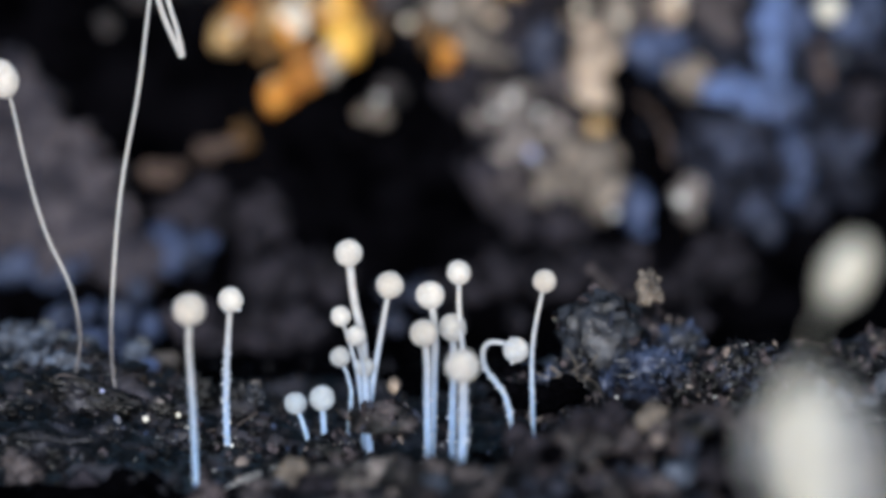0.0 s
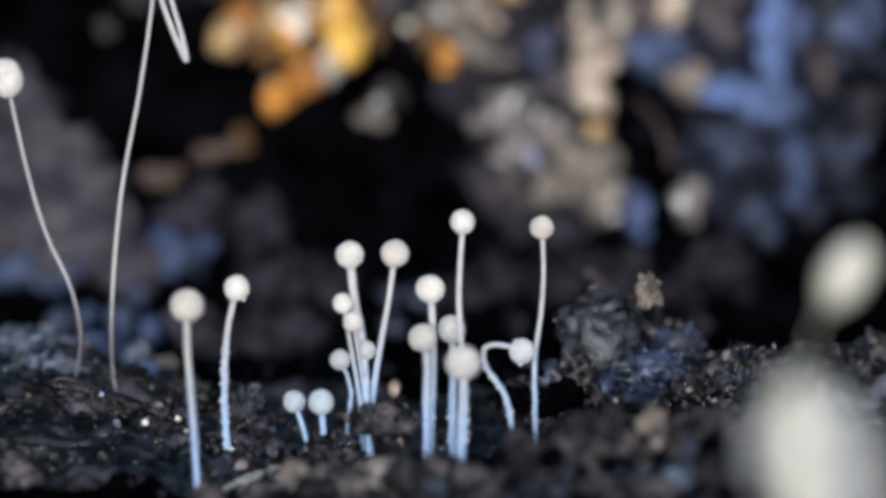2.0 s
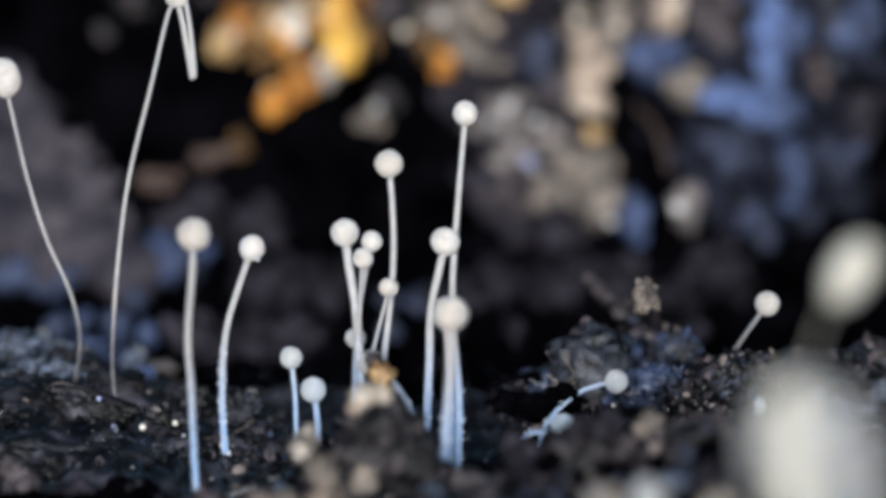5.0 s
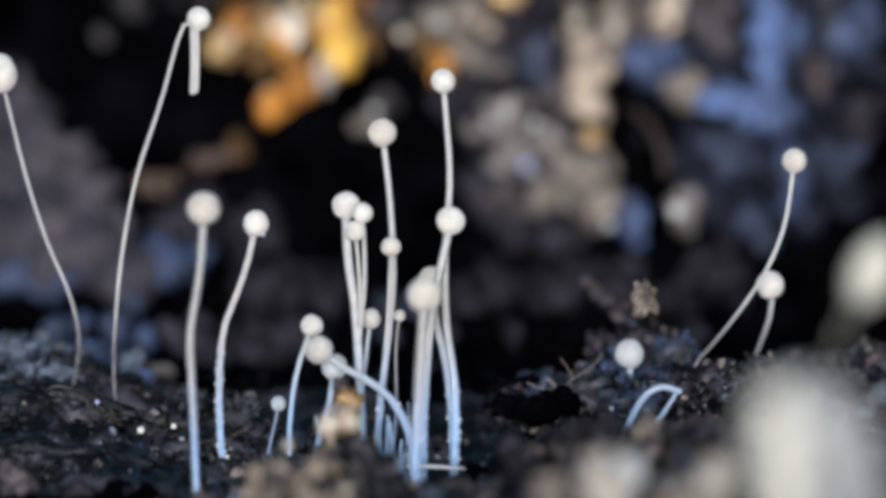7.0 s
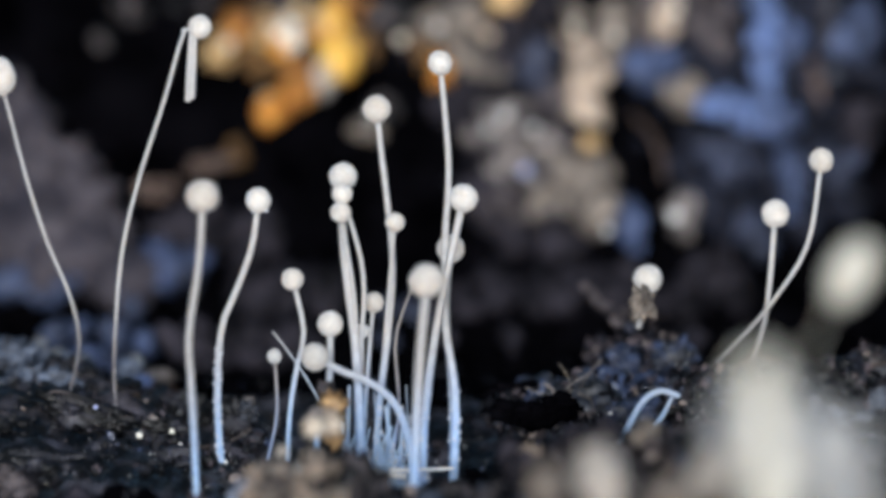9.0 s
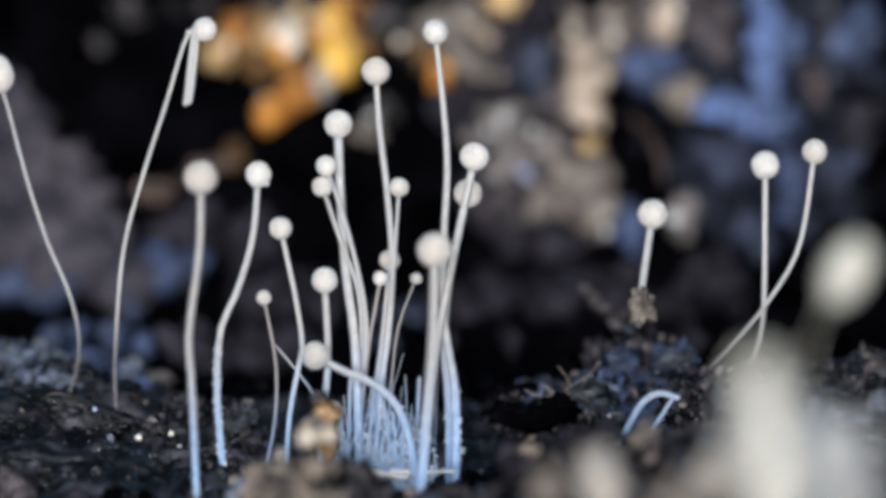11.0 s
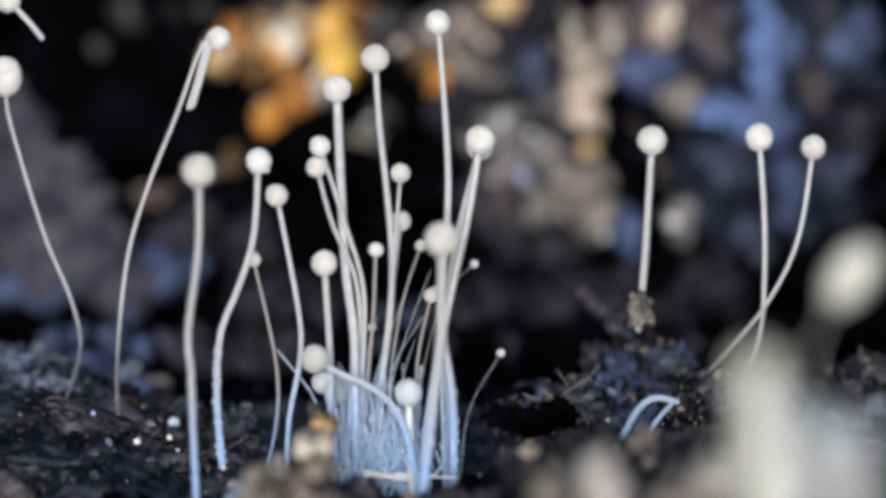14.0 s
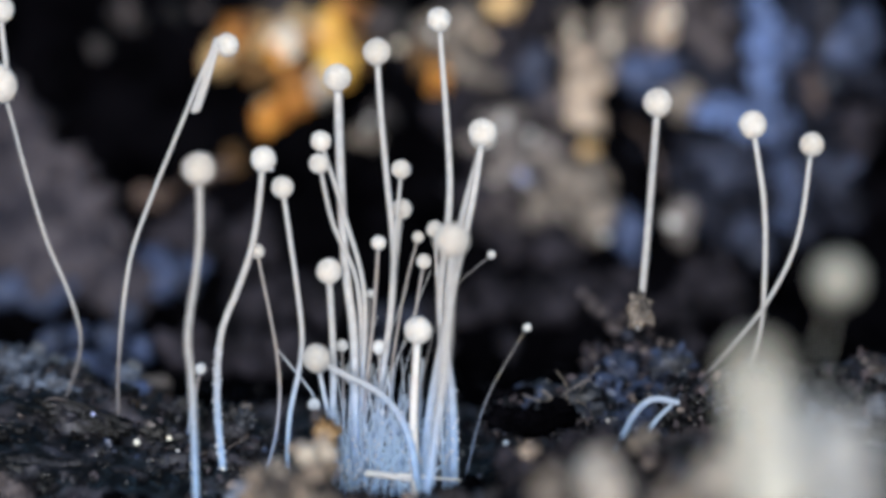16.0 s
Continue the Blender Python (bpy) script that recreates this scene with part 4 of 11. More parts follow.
s.at(8, -0.789, 0.9, -0.379, -0.761, 0.65, 0.502, -0.668, 0.4, 1.571, -0.608, 0.15, 2.503)
s.at(9.2, -0.781, 0.9, -0.346, -0.753, 0.65, 0.534, -0.66, 0.4, 1.733, -0.568, 0.15, 2.742)
s.at(11.3, -0.759, 0.9, -0.322, -0.705, 0.65, 0.688, -0.592, 0.4, 2.016, -0.513, 0.15, 3.165)
s.at(13, -0.75, 0.9, -0.307, -0.696, 0.65, 0.703, -0.577, 0.4, 2.16, -0.492, 0.15, 3.296)
s.at(16, -0.739, 0.9, -0.271, -0.685, 0.65, 0.739, -0.566, 0.4, 2.26, -0.474, 0.15, 3.383)
s.build()
s = tiny_stalk(0.086, 0.025, 0.02, seed=18)
s.at(0, -1.031, 0.3, -0.979, -1.031, 0.3, -0.881, -1.031, 0.3, -0.784)
s.at(6.3, -0.982, 0.3, -0.67, -0.981, 0.3, -0.54, -0.981, 0.3, -0.41)
s.at(8, -0.965, 0.3, -0.299, -0.996, 0.3, 0.286, -0.951, 0.3, 0.805, -0.931, 0.3, 1.129)
s.at(9.2, -0.957, 0.3, -0.267, -0.982, 0.3, 0.318, -0.943, 0.3, 0.967, -0.949, 0.3, 1.498)
s.at(11.3, -0.935, 0.3, -0.243, -0.947, 0.3, 0.472, -0.85, 0.3, 1.379, -0.72, 0.3, 2.136)
s.at(13, -0.939, 0.3, -0.228, -0.906, 0.3, 0.551, -0.809, 0.3, 1.588, -0.776, 0.3, 2.377)
s.at(16, -0.928, 0.3, -0.192, -0.895, 0.3, 0.587, -0.785, 0.3, 1.754, -0.733, 0.3, 2.53)
s.build()
s = tiny_stalk(0.068, 0.016, 0.012, seed=19)
s.at(0, -0.645, 0.4, -0.993, -0.645, 0.4, -0.895, -0.645, 0.4, -0.797)
s.at(4.2, -0.617, 0.4, -0.714, -0.617, 0.4, -0.584, -0.617, 0.4, -0.453)
s.at(6.3, -0.634, 0.4, -0.358, -0.608, 0.4, 0.292, -0.594, 0.4, 0.877, -0.575, 0.4, 1.35)
s.at(8, -0.643, 0.4, -0.312, -0.54, 0.4, 0.533, -0.578, 0.4, 1.311, -0.468, 0.4, 1.746)
s.at(9.2, -0.635, 0.4, -0.28, -0.532, 0.4, 0.565, -0.57, 0.4, 1.344, -0.344, 0.4, 2.024)
s.at(11.3, -0.691, 0.4, -0.256, -0.625, 0.4, 0.719, -0.528, 0.4, 1.497, -0.322, 0.4, 2.067)
s.at(13, -0.682, 0.4, -0.241, -0.617, 0.4, 0.864, -0.487, 0.4, 1.707, -0.249, 0.4, 2.399)
s.at(16, -0.671, 0.4, -0.205, -0.606, 0.4, 0.9, -0.444, 0.4, 1.937, -0.283, 0.4, 2.584)
s.build()
s = tiny_stalk(0.086, 0.02, 0.016, seed=20)
s.at(0, -2.117, -0.2, -0.909, -2.104, -0.2, -0.812, -2.084, -0.2, -0.715)
s.at(4.2, -2.102, -0.2, -0.761, -2.089, -0.2, -0.632, -2.076, -0.2, -0.503)
s.at(6.3, -2.086, -0.2, -0.278, -2.015, -0.2, 0.11, -1.956, -0.2, 0.381)
s.at(8, -2.082, -0.2, -0.233, -1.959, -0.2, 0.349, -1.888, -0.2, 0.736, -1.875, -0.2, 0.91)
s.at(9.2, -2.074, -0.2, -0.2, -1.925, -0.2, 0.446, -1.912, -0.2, 0.833, -1.956, -0.2, 1.272)
s.at(11.3, -2.065, -0.2, -0.177, -1.929, -0.2, 0.47, -1.915, -0.2, 1.179, -2.067, -0.2, 1.985)
s.at(13, -2.056, -0.2, -0.162, -1.908, -0.2, 0.484, -1.906, -0.2, 1.194, -2.16, -0.2, 2.308)
s.at(16, -2.058, -0.2, -0.191, -1.884, -0.2, 0.456, -1.87, -0.2, 1.23, -2.104, -0.2, 2.485)
s.build()
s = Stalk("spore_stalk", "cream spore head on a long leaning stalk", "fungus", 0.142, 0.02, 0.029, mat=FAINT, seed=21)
s.at(0, 2.518, 0.4, -0.732, 2.557, 0.65, -0.701, 2.595, 0.9, -0.669)
s.at(4.2, 2.545, 0.4, -0.518, 2.603, 0.65, -0.421, 2.654, 0.9, -0.324)
s.at(5.2, 2.618, 0.4, 0.338, 3.072, 0.567, 0.967, 3.463, 0.733, 1.403, 3.855, 0.9, 1.97)
s.at(6.3, 2.821, 0.4, 0.812, 3.275, 0.525, 1.186, 3.632, 0.65, 1.529, 4.119, 0.775, 2.133, 4.334, 0.9, 2.802)
s.at(6.5, 2.823, 0.4, 0.815, 3.277, 0.525, 1.19, 3.634, 0.65, 1.565, 4.12, 0.775, 2.266, 4.31, 0.9, 2.961)
s.at(7, 2.795, 0.4, 0.958, 3.216, 0.525, 1.43, 3.605, 0.65, 1.968, 3.853, 0.775, 2.539, 3.971, 0.9, 3.272)
s.at(7.5, 2.832, 0.4, 0.906, 3.286, 0.525, 1.346, 3.675, 0.65, 1.851, 3.968, 0.775, 2.487, 4.112, 0.9, 3.169)
s.at(8, 2.901, 0.4, 0.857, 3.355, 0.525, 1.329, 3.745, 0.65, 1.77, 4.102, 0.775, 2.373, 4.22, 0.9, 3.217)
s.at(9.2, 2.877, 0.4, 0.857, 3.363, 0.525, 1.329, 3.753, 0.65, 1.77, 4.142, 0.775, 2.405, 4.298, 0.9, 3.353)
s.at(11.3, 2.854, 0.4, 0.849, 3.34, 0.525, 1.353, 3.729, 0.65, 1.826, 4.054, 0.775, 2.429, 4.223, 0.9, 3.475)
s.at(12.5, 2.861, 0.4, 0.859, 3.347, 0.525, 1.364, 3.736, 0.65, 1.836, 4.061, 0.775, 2.505, 4.236, 0.9, 3.517)
s.at(16, 2.842, 0.4, 0.835, 3.327, 0.525, 1.352, 3.73, 0.65, 1.857, 4.054, 0.775, 2.545, 4.216, 0.9, 3.597)
s.build()
s = pale_stalk(0.161, 0.025, 0.033, mat=FAINT, seed=22)
s.at(0, 3.235, 0.6, -0.759, 3.241, 0.8, -0.721, 3.247, 1, -0.683)
s.at(4.2, 3.262, 0.6, -0.61, 3.268, 0.8, -0.507, 3.274, 1, -0.402)
s.at(5.2, 3.334, 0.6, 0.183, 3.437, 0.8, 0.418, 3.54, 1, 0.589)
s.at(6.3, 3.408, 0.6, 0.592, 3.575, 0.8, 0.959, 3.743, 1, 1.261)
s.at(7, 3.382, 0.6, 0.739, 3.579, 0.733, 1.178, 3.712, 0.867, 1.554, 3.702, 1, 1.832)
s.at(7.5, 3.387, 0.6, 0.752, 3.584, 0.733, 1.191, 3.684, 0.867, 1.567, 3.784, 1, 2.112)
s.at(8, 3.392, 0.6, 0.768, 3.588, 0.733, 1.273, 3.675, 0.867, 1.713, 3.684, 1, 2.395)
s.at(9.2, 3.4, 0.6, 0.801, 3.596, 0.733, 1.305, 3.696, 0.867, 1.811, 3.781, 1, 2.772)
s.at(11.3, 3.409, 0.6, 0.825, 3.604, 0.7, 1.333, 3.651, 0.8, 1.842, 3.658, 0.9, 2.611, 3.659, 1, 3.355)
s.at(12.5, 3.415, 0.6, 0.835, 3.611, 0.7, 1.344, 3.658, 0.8, 1.852, 3.691, 0.9, 2.622, 3.659, 1, 3.508)
s.at(14.5, 3.407, 0.6, 0.805, 3.609, 0.7, 1.378, 3.669, 0.8, 1.887, 3.669, 0.9, 2.786, 3.592, 1, 3.705)
s.at(16, 3.409, 0.6, 0.81, 3.611, 0.7, 1.384, 3.67, 0.8, 1.893, 3.677, 0.9, 2.857, 3.541, 1, 3.814)
s.build()
s = Stalk("spore_stalk", "cream spore head on a thick stalk behind a soil crumb", "fungus", 0.168, 0.041, 0.041, sink=(0, 1, -0.105), seed=23)
s.at(0, 2.083, 1.2, -0.841, 2.083, 1.2, -0.776, 2.083, 1.2, -0.71)
s.at(4.2, 2.11, 1.2, -0.691, 2.11, 1.2, -0.56, 2.11, 1.2, -0.429)
s.at(6.3, 2.123, 1.2, 0.42, 2.116, 1.2, 0.584, 2.109, 1.2, 0.813)
s.at(7, 2.11, 1.2, 0.764, 2.103, 1.2, 0.862, 2.096, 1.2, 1.012)
s.at(8, 2.203, 1.2, 1.166, 2.216, 1.2, 1.245, 2.222, 1.2, 1.382)
s.at(9.2, 2.23, 1.2, 1.447, 2.268, 1.2, 1.708, 2.332, 1.2, 2.035)
s.at(11.3, 2.232, 1.2, 1.458, 2.276, 1.2, 1.993, 2.385, 1.2, 2.815)
s.at(12, 2.236, 1.2, 1.458, 2.28, 1.2, 2.065, 2.342, 1.2, 3.036)
s.at(12.5, 2.239, 1.2, 1.455, 2.296, 1.2, 2.134, 2.371, 1.2, 3.17)
s.at(13, 2.241, 1.2, 1.453, 2.298, 1.2, 2.204, 2.373, 1.2, 3.357)
s.at(14.5, 2.25, 1.2, 1.464, 2.333, 1.2, 2.43, 2.407, 1.2, 3.719)
s.at(16, 2.252, 1.2, 1.457, 2.353, 1.2, 2.631, 2.46, 1.2, 4.05)
s.build()
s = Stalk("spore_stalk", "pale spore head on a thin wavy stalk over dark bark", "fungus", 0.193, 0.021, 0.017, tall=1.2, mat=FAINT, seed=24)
s.at(0, -4.436, 1.3, 0.26, -4.276, 1.3, 0.98, -4.377, 1.3, 1.634, -4.648, 1.3, 2.222, -4.865, 1.3, 2.94, -5.055, 1.3, 3.787, -5.164, 1.3, 4.047)
s.at(1.5, -4.432, 1.3, 0.291, -4.267, 1.3, 1.011, -4.374, 1.3, 1.665, -4.644, 1.3, 2.253, -4.861, 1.3, 2.971, -5.051, 1.3, 3.817, -5.115, 1.3, 4.091)
s.at(3.5, -4.402, 1.3, 0.265, -4.249, 1.3, 1.051, -4.356, 1.3, 1.672, -4.626, 1.3, 2.26, -4.843, 1.3, 2.977, -5.021, 1.3, 3.792, -5.084, 1.3, 4.097)
s.at(7, -4.399, 1.3, 0.26, -4.232, 1.3, 1.046, -4.321, 1.3, 1.635, -4.591, 1.3, 2.288, -4.821, 1.3, 3.005, -5.03, 1.3, 3.852, -5.126, 1.3, 4.242)
s.at(9, -4.414, 1.3, 0.318, -4.215, 1.3, 1.104, -4.304, 1.3, 1.692, -4.573, 1.3, 2.345, -4.804, 1.3, 3.063, -5.02, 1.3, 3.909, -5.122, 1.3, 4.267)
s.at(12.5, -4.429, 1.3, 0.325, -4.198, 1.3, 1.078, -4.286, 1.3, 1.732, -4.556, 1.3, 2.385, -4.786, 1.3, 3.102, -5.028, 1.3, 4.013, -5.143, 1.3, 4.338)
s.at(14.5, -4.45, 1.3, 0.359, -4.167, 1.3, 1.178, -4.275, 1.3, 1.766, -4.545, 1.3, 2.419, -4.775, 1.3, 3.137, -4.991, 1.3, 3.918, -5.002, 1.3, 4.327)
s.at(16, -4.449, 1.3, 0.365, -4.165, 1.3, 1.184, -4.273, 1.3, 1.772, -4.543, 1.3, 2.425, -4.76, 1.3, 3.142, -4.983, 1.3, 3.989, -5.079, 1.3, 4.262)
s.build()
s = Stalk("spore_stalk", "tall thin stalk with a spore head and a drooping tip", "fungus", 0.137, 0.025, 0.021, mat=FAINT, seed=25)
s.at(0, -3.79, 0.9, 0.18, -3.898, 0.9, 0.832, -3.881, 0.9, 1.744, -3.78, 0.9, 2.85, -3.582, 0.9, 3.953, -3.469, 0.9, 4.859, -3.429, 0.9, 5.182)
s.at(1.5, -3.787, 0.9, 0.211, -3.894, 0.9, 0.863, -3.878, 0.9, 1.775, -3.77, 0.9, 2.881, -3.566, 0.9, 3.983, -3.44, 0.9, 4.89, -3.413, 0.9, 5.213)
s.at(3.5, -3.769, 0.9, 0.25, -3.877, 0.9, 0.837, -3.847, 0.9, 1.815, -3.739, 0.9, 2.92, -3.528, 0.9, 4.022, -3.358, 0.9, 4.929, -3.318, 0.9, 5.252)
s.at(7, -3.766, 0.9, 0.18, -3.822, 0.9, 0.898, -3.746, 0.9, 2.005, -3.561, 0.9, 3.045, -3.267, 0.9, 3.953, -3.026, 0.9, 4.794, -2.832, 0.9, 4.898)
s.at(9, -3.749, 0.9, 0.172, -3.798, 0.9, 0.955, -3.716, 0.9, 2.192, -3.512, 0.9, 3.102, -3.218, 0.9, 4.01, -2.97, 0.9, 4.851, -2.803, 0.9, 4.864)
s.at(12.5, -3.732, 0.9, 0.146, -3.768, 0.9, 0.994, -3.659, 0.9, 2.297, -3.43, 0.9, 3.141, -3.137, 0.9, 4.049, -2.876, 0.9, 4.826, -2.67, 0.9, 4.858)
s.at(14.5, -3.708, 0.9, 0.181, -3.731, 0.9, 1.029, -3.616, 0.9, 2.201, -3.374, 0.9, 3.046, -2.997, 0.9, 3.954, -2.704, 0.9, 4.731, -2.53, 0.9, 4.782)
s.at(16, -3.706, 0.9, 0.187, -3.723, 0.9, 0.97, -3.595, 0.9, 2.207, -3.334, 0.9, 2.987, -2.963, 0.9, 3.895, -2.638, 0.9, 4.672, -2.464, 0.9, 4.736)
s.build()
s = Stalk("spore_stalk", "blurred pale spore head on a far stalk", "fungus", 0.167, 0.032, 0.028, mat=MAUVE, seed=26)
s.at(0, 4.796, 13, 0.541, 4.8, 13, 2.868, 4.824, 13, 3.912)
s.at(0.5, 4.796, 13, 0.554, 4.8, 13, 2.881, 4.823, 13, 4.186)
s.at(1.5, 4.8, 13, 0.576, 4.803, 13, 2.975, 4.824, 13, 4.714)
s.at(4.2, 4.827, 13, 0.635, 4.83, 13, 3.034, 4.849, 13, 5.206)
s.at(16, 4.882, 13, 0.694, 4.886, 13, 3.02, 4.904, 13, 5.409)
s.build()
s = tiny_stalk(0.05, 0.007, 0.006, seed=27)
s.at(0, -0.064, 0.6, -1.021, -0.064, 0.6, -0.955, -0.064, 0.6, -0.89)
s.at(9.2, -0.055, 0.6, -0.567, -0.048, 0.6, -0.502, -0.042, 0.6, -0.437)
s.at(11.3, -0.143, 0.6, -0.282, -0.11, 0.6, 0.695, -0.078, 0.6, 1.28, -0.033, 0.6, 1.702)
s.at(12.5, -0.297, 0.6, -0.272, -0.265, 0.6, 0.835, -0.103, 0.6, 1.615, 0.09, 0.6, 2.05)
s.at(13, -0.295, 0.6, -0.267, -0.263, 0.6, 0.839, -0.069, 0.6, 1.684, 0.234, 0.6, 2.093)
s.at(14.5, -0.286, 0.6, -0.237, -0.253, 0.6, 0.87, 0.037, 0.6, 1.909, 0.405, 0.6, 2.304)
s.at(16, -0.284, 0.6, -0.231, -0.252, 0.6, 0.81, 0.039, 0.6, 1.85, 0.554, 0.6, 2.362)
s.build()
s = tiny_stalk(0.049, 0.007, 0.005, seed=28)
s.at(0, 0.098, 0.5, -1.007, 0.098, 0.5, -0.941, 0.098, 0.5, -0.876)
s.at(9.2, 0.171, 0.5, -0.619, 0.171, 0.5, -0.553, 0.171, 0.5, -0.488)
s.at(11.3, 0.18, 0.5, -0.139, 0.18, 0.5, 0.057, 0.18, 0.5, 0.187)
s.at(12.5, 0.207, 0.5, -0.128, 0.187, 0.5, 0.262, 0.187, 0.5, 0.782)
s.at(13, 0.189, 0.5, -0.124, 0.189, 0.5, 0.462, 0.363, 0.5, 1.066)
s.at(14.5, 0.199, 0.5, -0.224, 0.36, 0.5, 0.622, 0.766, 0.5, 1.304)
s.at(16, 0.232, 0.5, -0.283, 0.49, 0.5, 0.693, 0.96, 0.5, 1.537)
s.build()
s = Stalk("spore_stalk", "stout young cream spore head on a thick stalk", "fungus", 0.158, 0.061, 0.04, drops=1, mat=PALE_STALK, seed=29)
s.at(0, -0.413, -0.9, -1.198, -0.413, -0.9, -1.069, -0.413, -0.9, -0.94)
s.at(9.2, -0.341, -0.9, -0.815, -0.341, -0.9, -0.75, -0.341, -0.9, -0.686)
s.at(11.3, -0.363, -0.9, -0.534, -0.376, -0.9, -0.405, -0.382, -0.9, -0.277)
s.at(12.5, -0.369, -0.9, -0.395, -0.369, -0.9, -0.138, -0.388, -0.9, 0.183)
s.at(13, -0.368, -0.9, -0.391, -0.38, -0.9, -0.005, -0.393, -0.9, 0.444)
s.at(14.5, -0.314, -0.9, -0.361, -0.358, -0.9, 0.41, -0.396, -0.9, 1.166)
s.at(16, -0.293, -0.9, -0.355, -0.331, -0.9, 0.672, -0.28, -0.9, 1.664)
s.build()
s = Stalk("spore_stalk", "squat milky spore head on a short stalk", "fungus", 0.176, 0.058, 0.05, seed=30)
s.at(0, -1.048, 1.9, -1.599, -1.048, 1.9, -1.467, -1.048, 1.9, -1.334)
s.at(9.2, -0.973, 1.9, -1.205, -0.973, 1.9, -1.139, -0.973, 1.9, -1.073)
s.at(12.5, -1.087, 1.9, -0.972, -1.153, 1.9, -0.773, -1.185, 1.9, -0.641)
s.at(14, -1.045, 1.9, -0.74, -1.129, 1.9, 0.052, -1.167, 1.9, 0.645)
s.at(14.5, -1.023, 1.9, -0.738, -1.108, 1.9, 0.054, -1.139, 1.9, 0.792)
s.at(16, -0.943, 1.9, -0.732, -0.955, 1.9, 0.06, -0.961, 1.9, 0.85)
s.build()
s = pale_stalk(0.135, 0.028, 0.024, seed=31)
s.at(0, -1.409, -0.4, -1.269, -1.409, -0.4, -1.14, -1.408, -0.4, -1.011)
s.at(9.2, -1.303, -0.4, -0.755, -1.303, -0.4, -0.626, -1.303, -0.4, -0.497)
s.at(11.3, -1.261, -0.4, -0.344, -1.273, -0.4, 0.172, -1.279, -0.4, 0.72)
s.at(13, -1.201, -0.4, -0.264, -1.22, -0.4, 0.381, -1.347, -0.4, 0.896)
s.at(14.5, -1.243, -0.4, -0.235, -1.23, -0.4, 0.282, -1.357, -0.4, 1.067)
s.at(16, -1.229, -0.4, -0.229, -1.241, -0.4, 0.287, -1.419, -0.4, 1.253)
s.build()
s = tiny_stalk(0.086, 0.016, 0.016, seed=32)
s.at(0, -0.386, 0.2, -1.355, -0.386, 0.2, -1.225, -0.386, 0.2, -1.095)
s.at(9.2, -0.344, 0.2, -0.903, -0.344, 0.2, -0.773, -0.344, 0.2, -0.643)
s.at(11.3, -0.335, 0.2, -0.359, -0.335, 0.2, 0.095, -0.335, 0.2, 0.484)
s.at(12.5, -0.328, 0.2, -0.219, -0.328, 0.2, 0.754, -0.328, 0.2, 1.434)
s.at(14.5, -0.317, 0.2, -0.184, -0.297, 0.2, 1.177, -0.104, 0.2, 2.05)
s.at(16, -0.315, 0.2, -0.179, -0.334, 0.2, 1.441, -0.218, 0.2, 2.327)
s.build()
s = tiny_stalk(0.068, 0.012, 0.012, seed=33)
s.at(0, -3.24, 0.8, -0.853, -3.239, 0.8, -0.787, -3.239, 0.8, -0.722)
s.at(11.3, -3.155, 0.8, -0.374, -3.155, 0.8, -0.309, -3.154, 0.8, -0.243)
s.at(13, -3.126, 0.8, -0.294, -3.145, 0.8, -0.033, -3.164, 0.8, 0.176)
s.at(14.5, -3.071, 0.8, -0.263, -3.038, 0.8, 0.128, -3.024, 0.8, 0.52)
s.at(16, -3.057, 0.8, -0.323, -2.906, 0.8, 0.395, -2.775, 0.8, 1.027)
s.build()
s = tiny_stalk(0.037, 0.008, 0.008, seed=34)
s.at(0, 0.582, 0.3, -1.369, 0.582, 0.3, -1.304, 0.582, 0.3, -1.239)
s.at(11.3, 0.664, 0.3, -0.372, 0.664, 0.3, -0.307, 0.663, 0.3, -0.242)
s.at(13, 0.672, 0.3, -0.293, 0.672, 0.3, -0.098, 0.672, 0.3, 0.045)
s.at(16, 0.703, 0.3, -0.322, 0.715, 0.3, -0.062, 0.715, 0.3, 0.23)
s.build()
s = tiny_stalk(0.074, 0.016, 0.012, seed=35)
s.at(0, -1.227, 0.5, -1.398, -1.227, 0.5, -1.268, -1.227, 0.5, -1.137)
s.at(12.5, -1.169, 0.5, -0.584, -1.169, 0.5, -0.454, -1.169, 0.5, -0.324)
s.at(14.5, -1.19, 0.5, -0.224, -1.202, 0.5, 0.232, -1.253, 0.5, 0.648)
s.at(16, -1.188, 0.5, -0.218, -1.136, 0.5, 0.563, -1.154, 0.5, 1.329)
s.build()
s = tiny_stalk(0.086, 0.016, 0.016, seed=36)
s.at(0, -0.903, 0.35, -1.377, -0.903, 0.35, -1.246, -0.903, 0.35, -1.116)
s.at(12.5, -0.845, 0.35, -0.564, -0.845, 0.35, -0.434, -0.845, 0.35, -0.304)
s.at(14.5, -0.769, 0.35, -0.204, -0.749, 0.35, 0.186, -0.749, 0.35, 0.77)
s.at(16, -0.748, 0.35, -0.198, -0.722, 0.35, 0.581, -0.727, 0.35, 1.327)
s.build()
s = tiny_stalk(0.074, 0.016, 0.012, seed=37)
s.at(0, -1.58, 0.3, -1.37, -1.58, 0.3, -1.239, -1.58, 0.3, -1.109)
s.at(12.5, -1.489, 0.3, -0.557, -1.489, 0.3, -0.427, -1.489, 0.3, -0.297)
s.at(14.5, -1.394, 0.3, -0.198, -1.38, 0.3, 0.192, -1.405, 0.3, 0.698)
s.at(16, -1.443, 0.3, -0.192, -1.456, 0.3, 0.198, -1.468, 0.3, 0.678)
s.build()
s = tiny_stalk(0.05, 0.012, 0.008, seed=38)
s.at(0, -0.97, 0.6, -1.413, -0.97, 0.6, -1.282, -0.97, 0.6, -1.151)
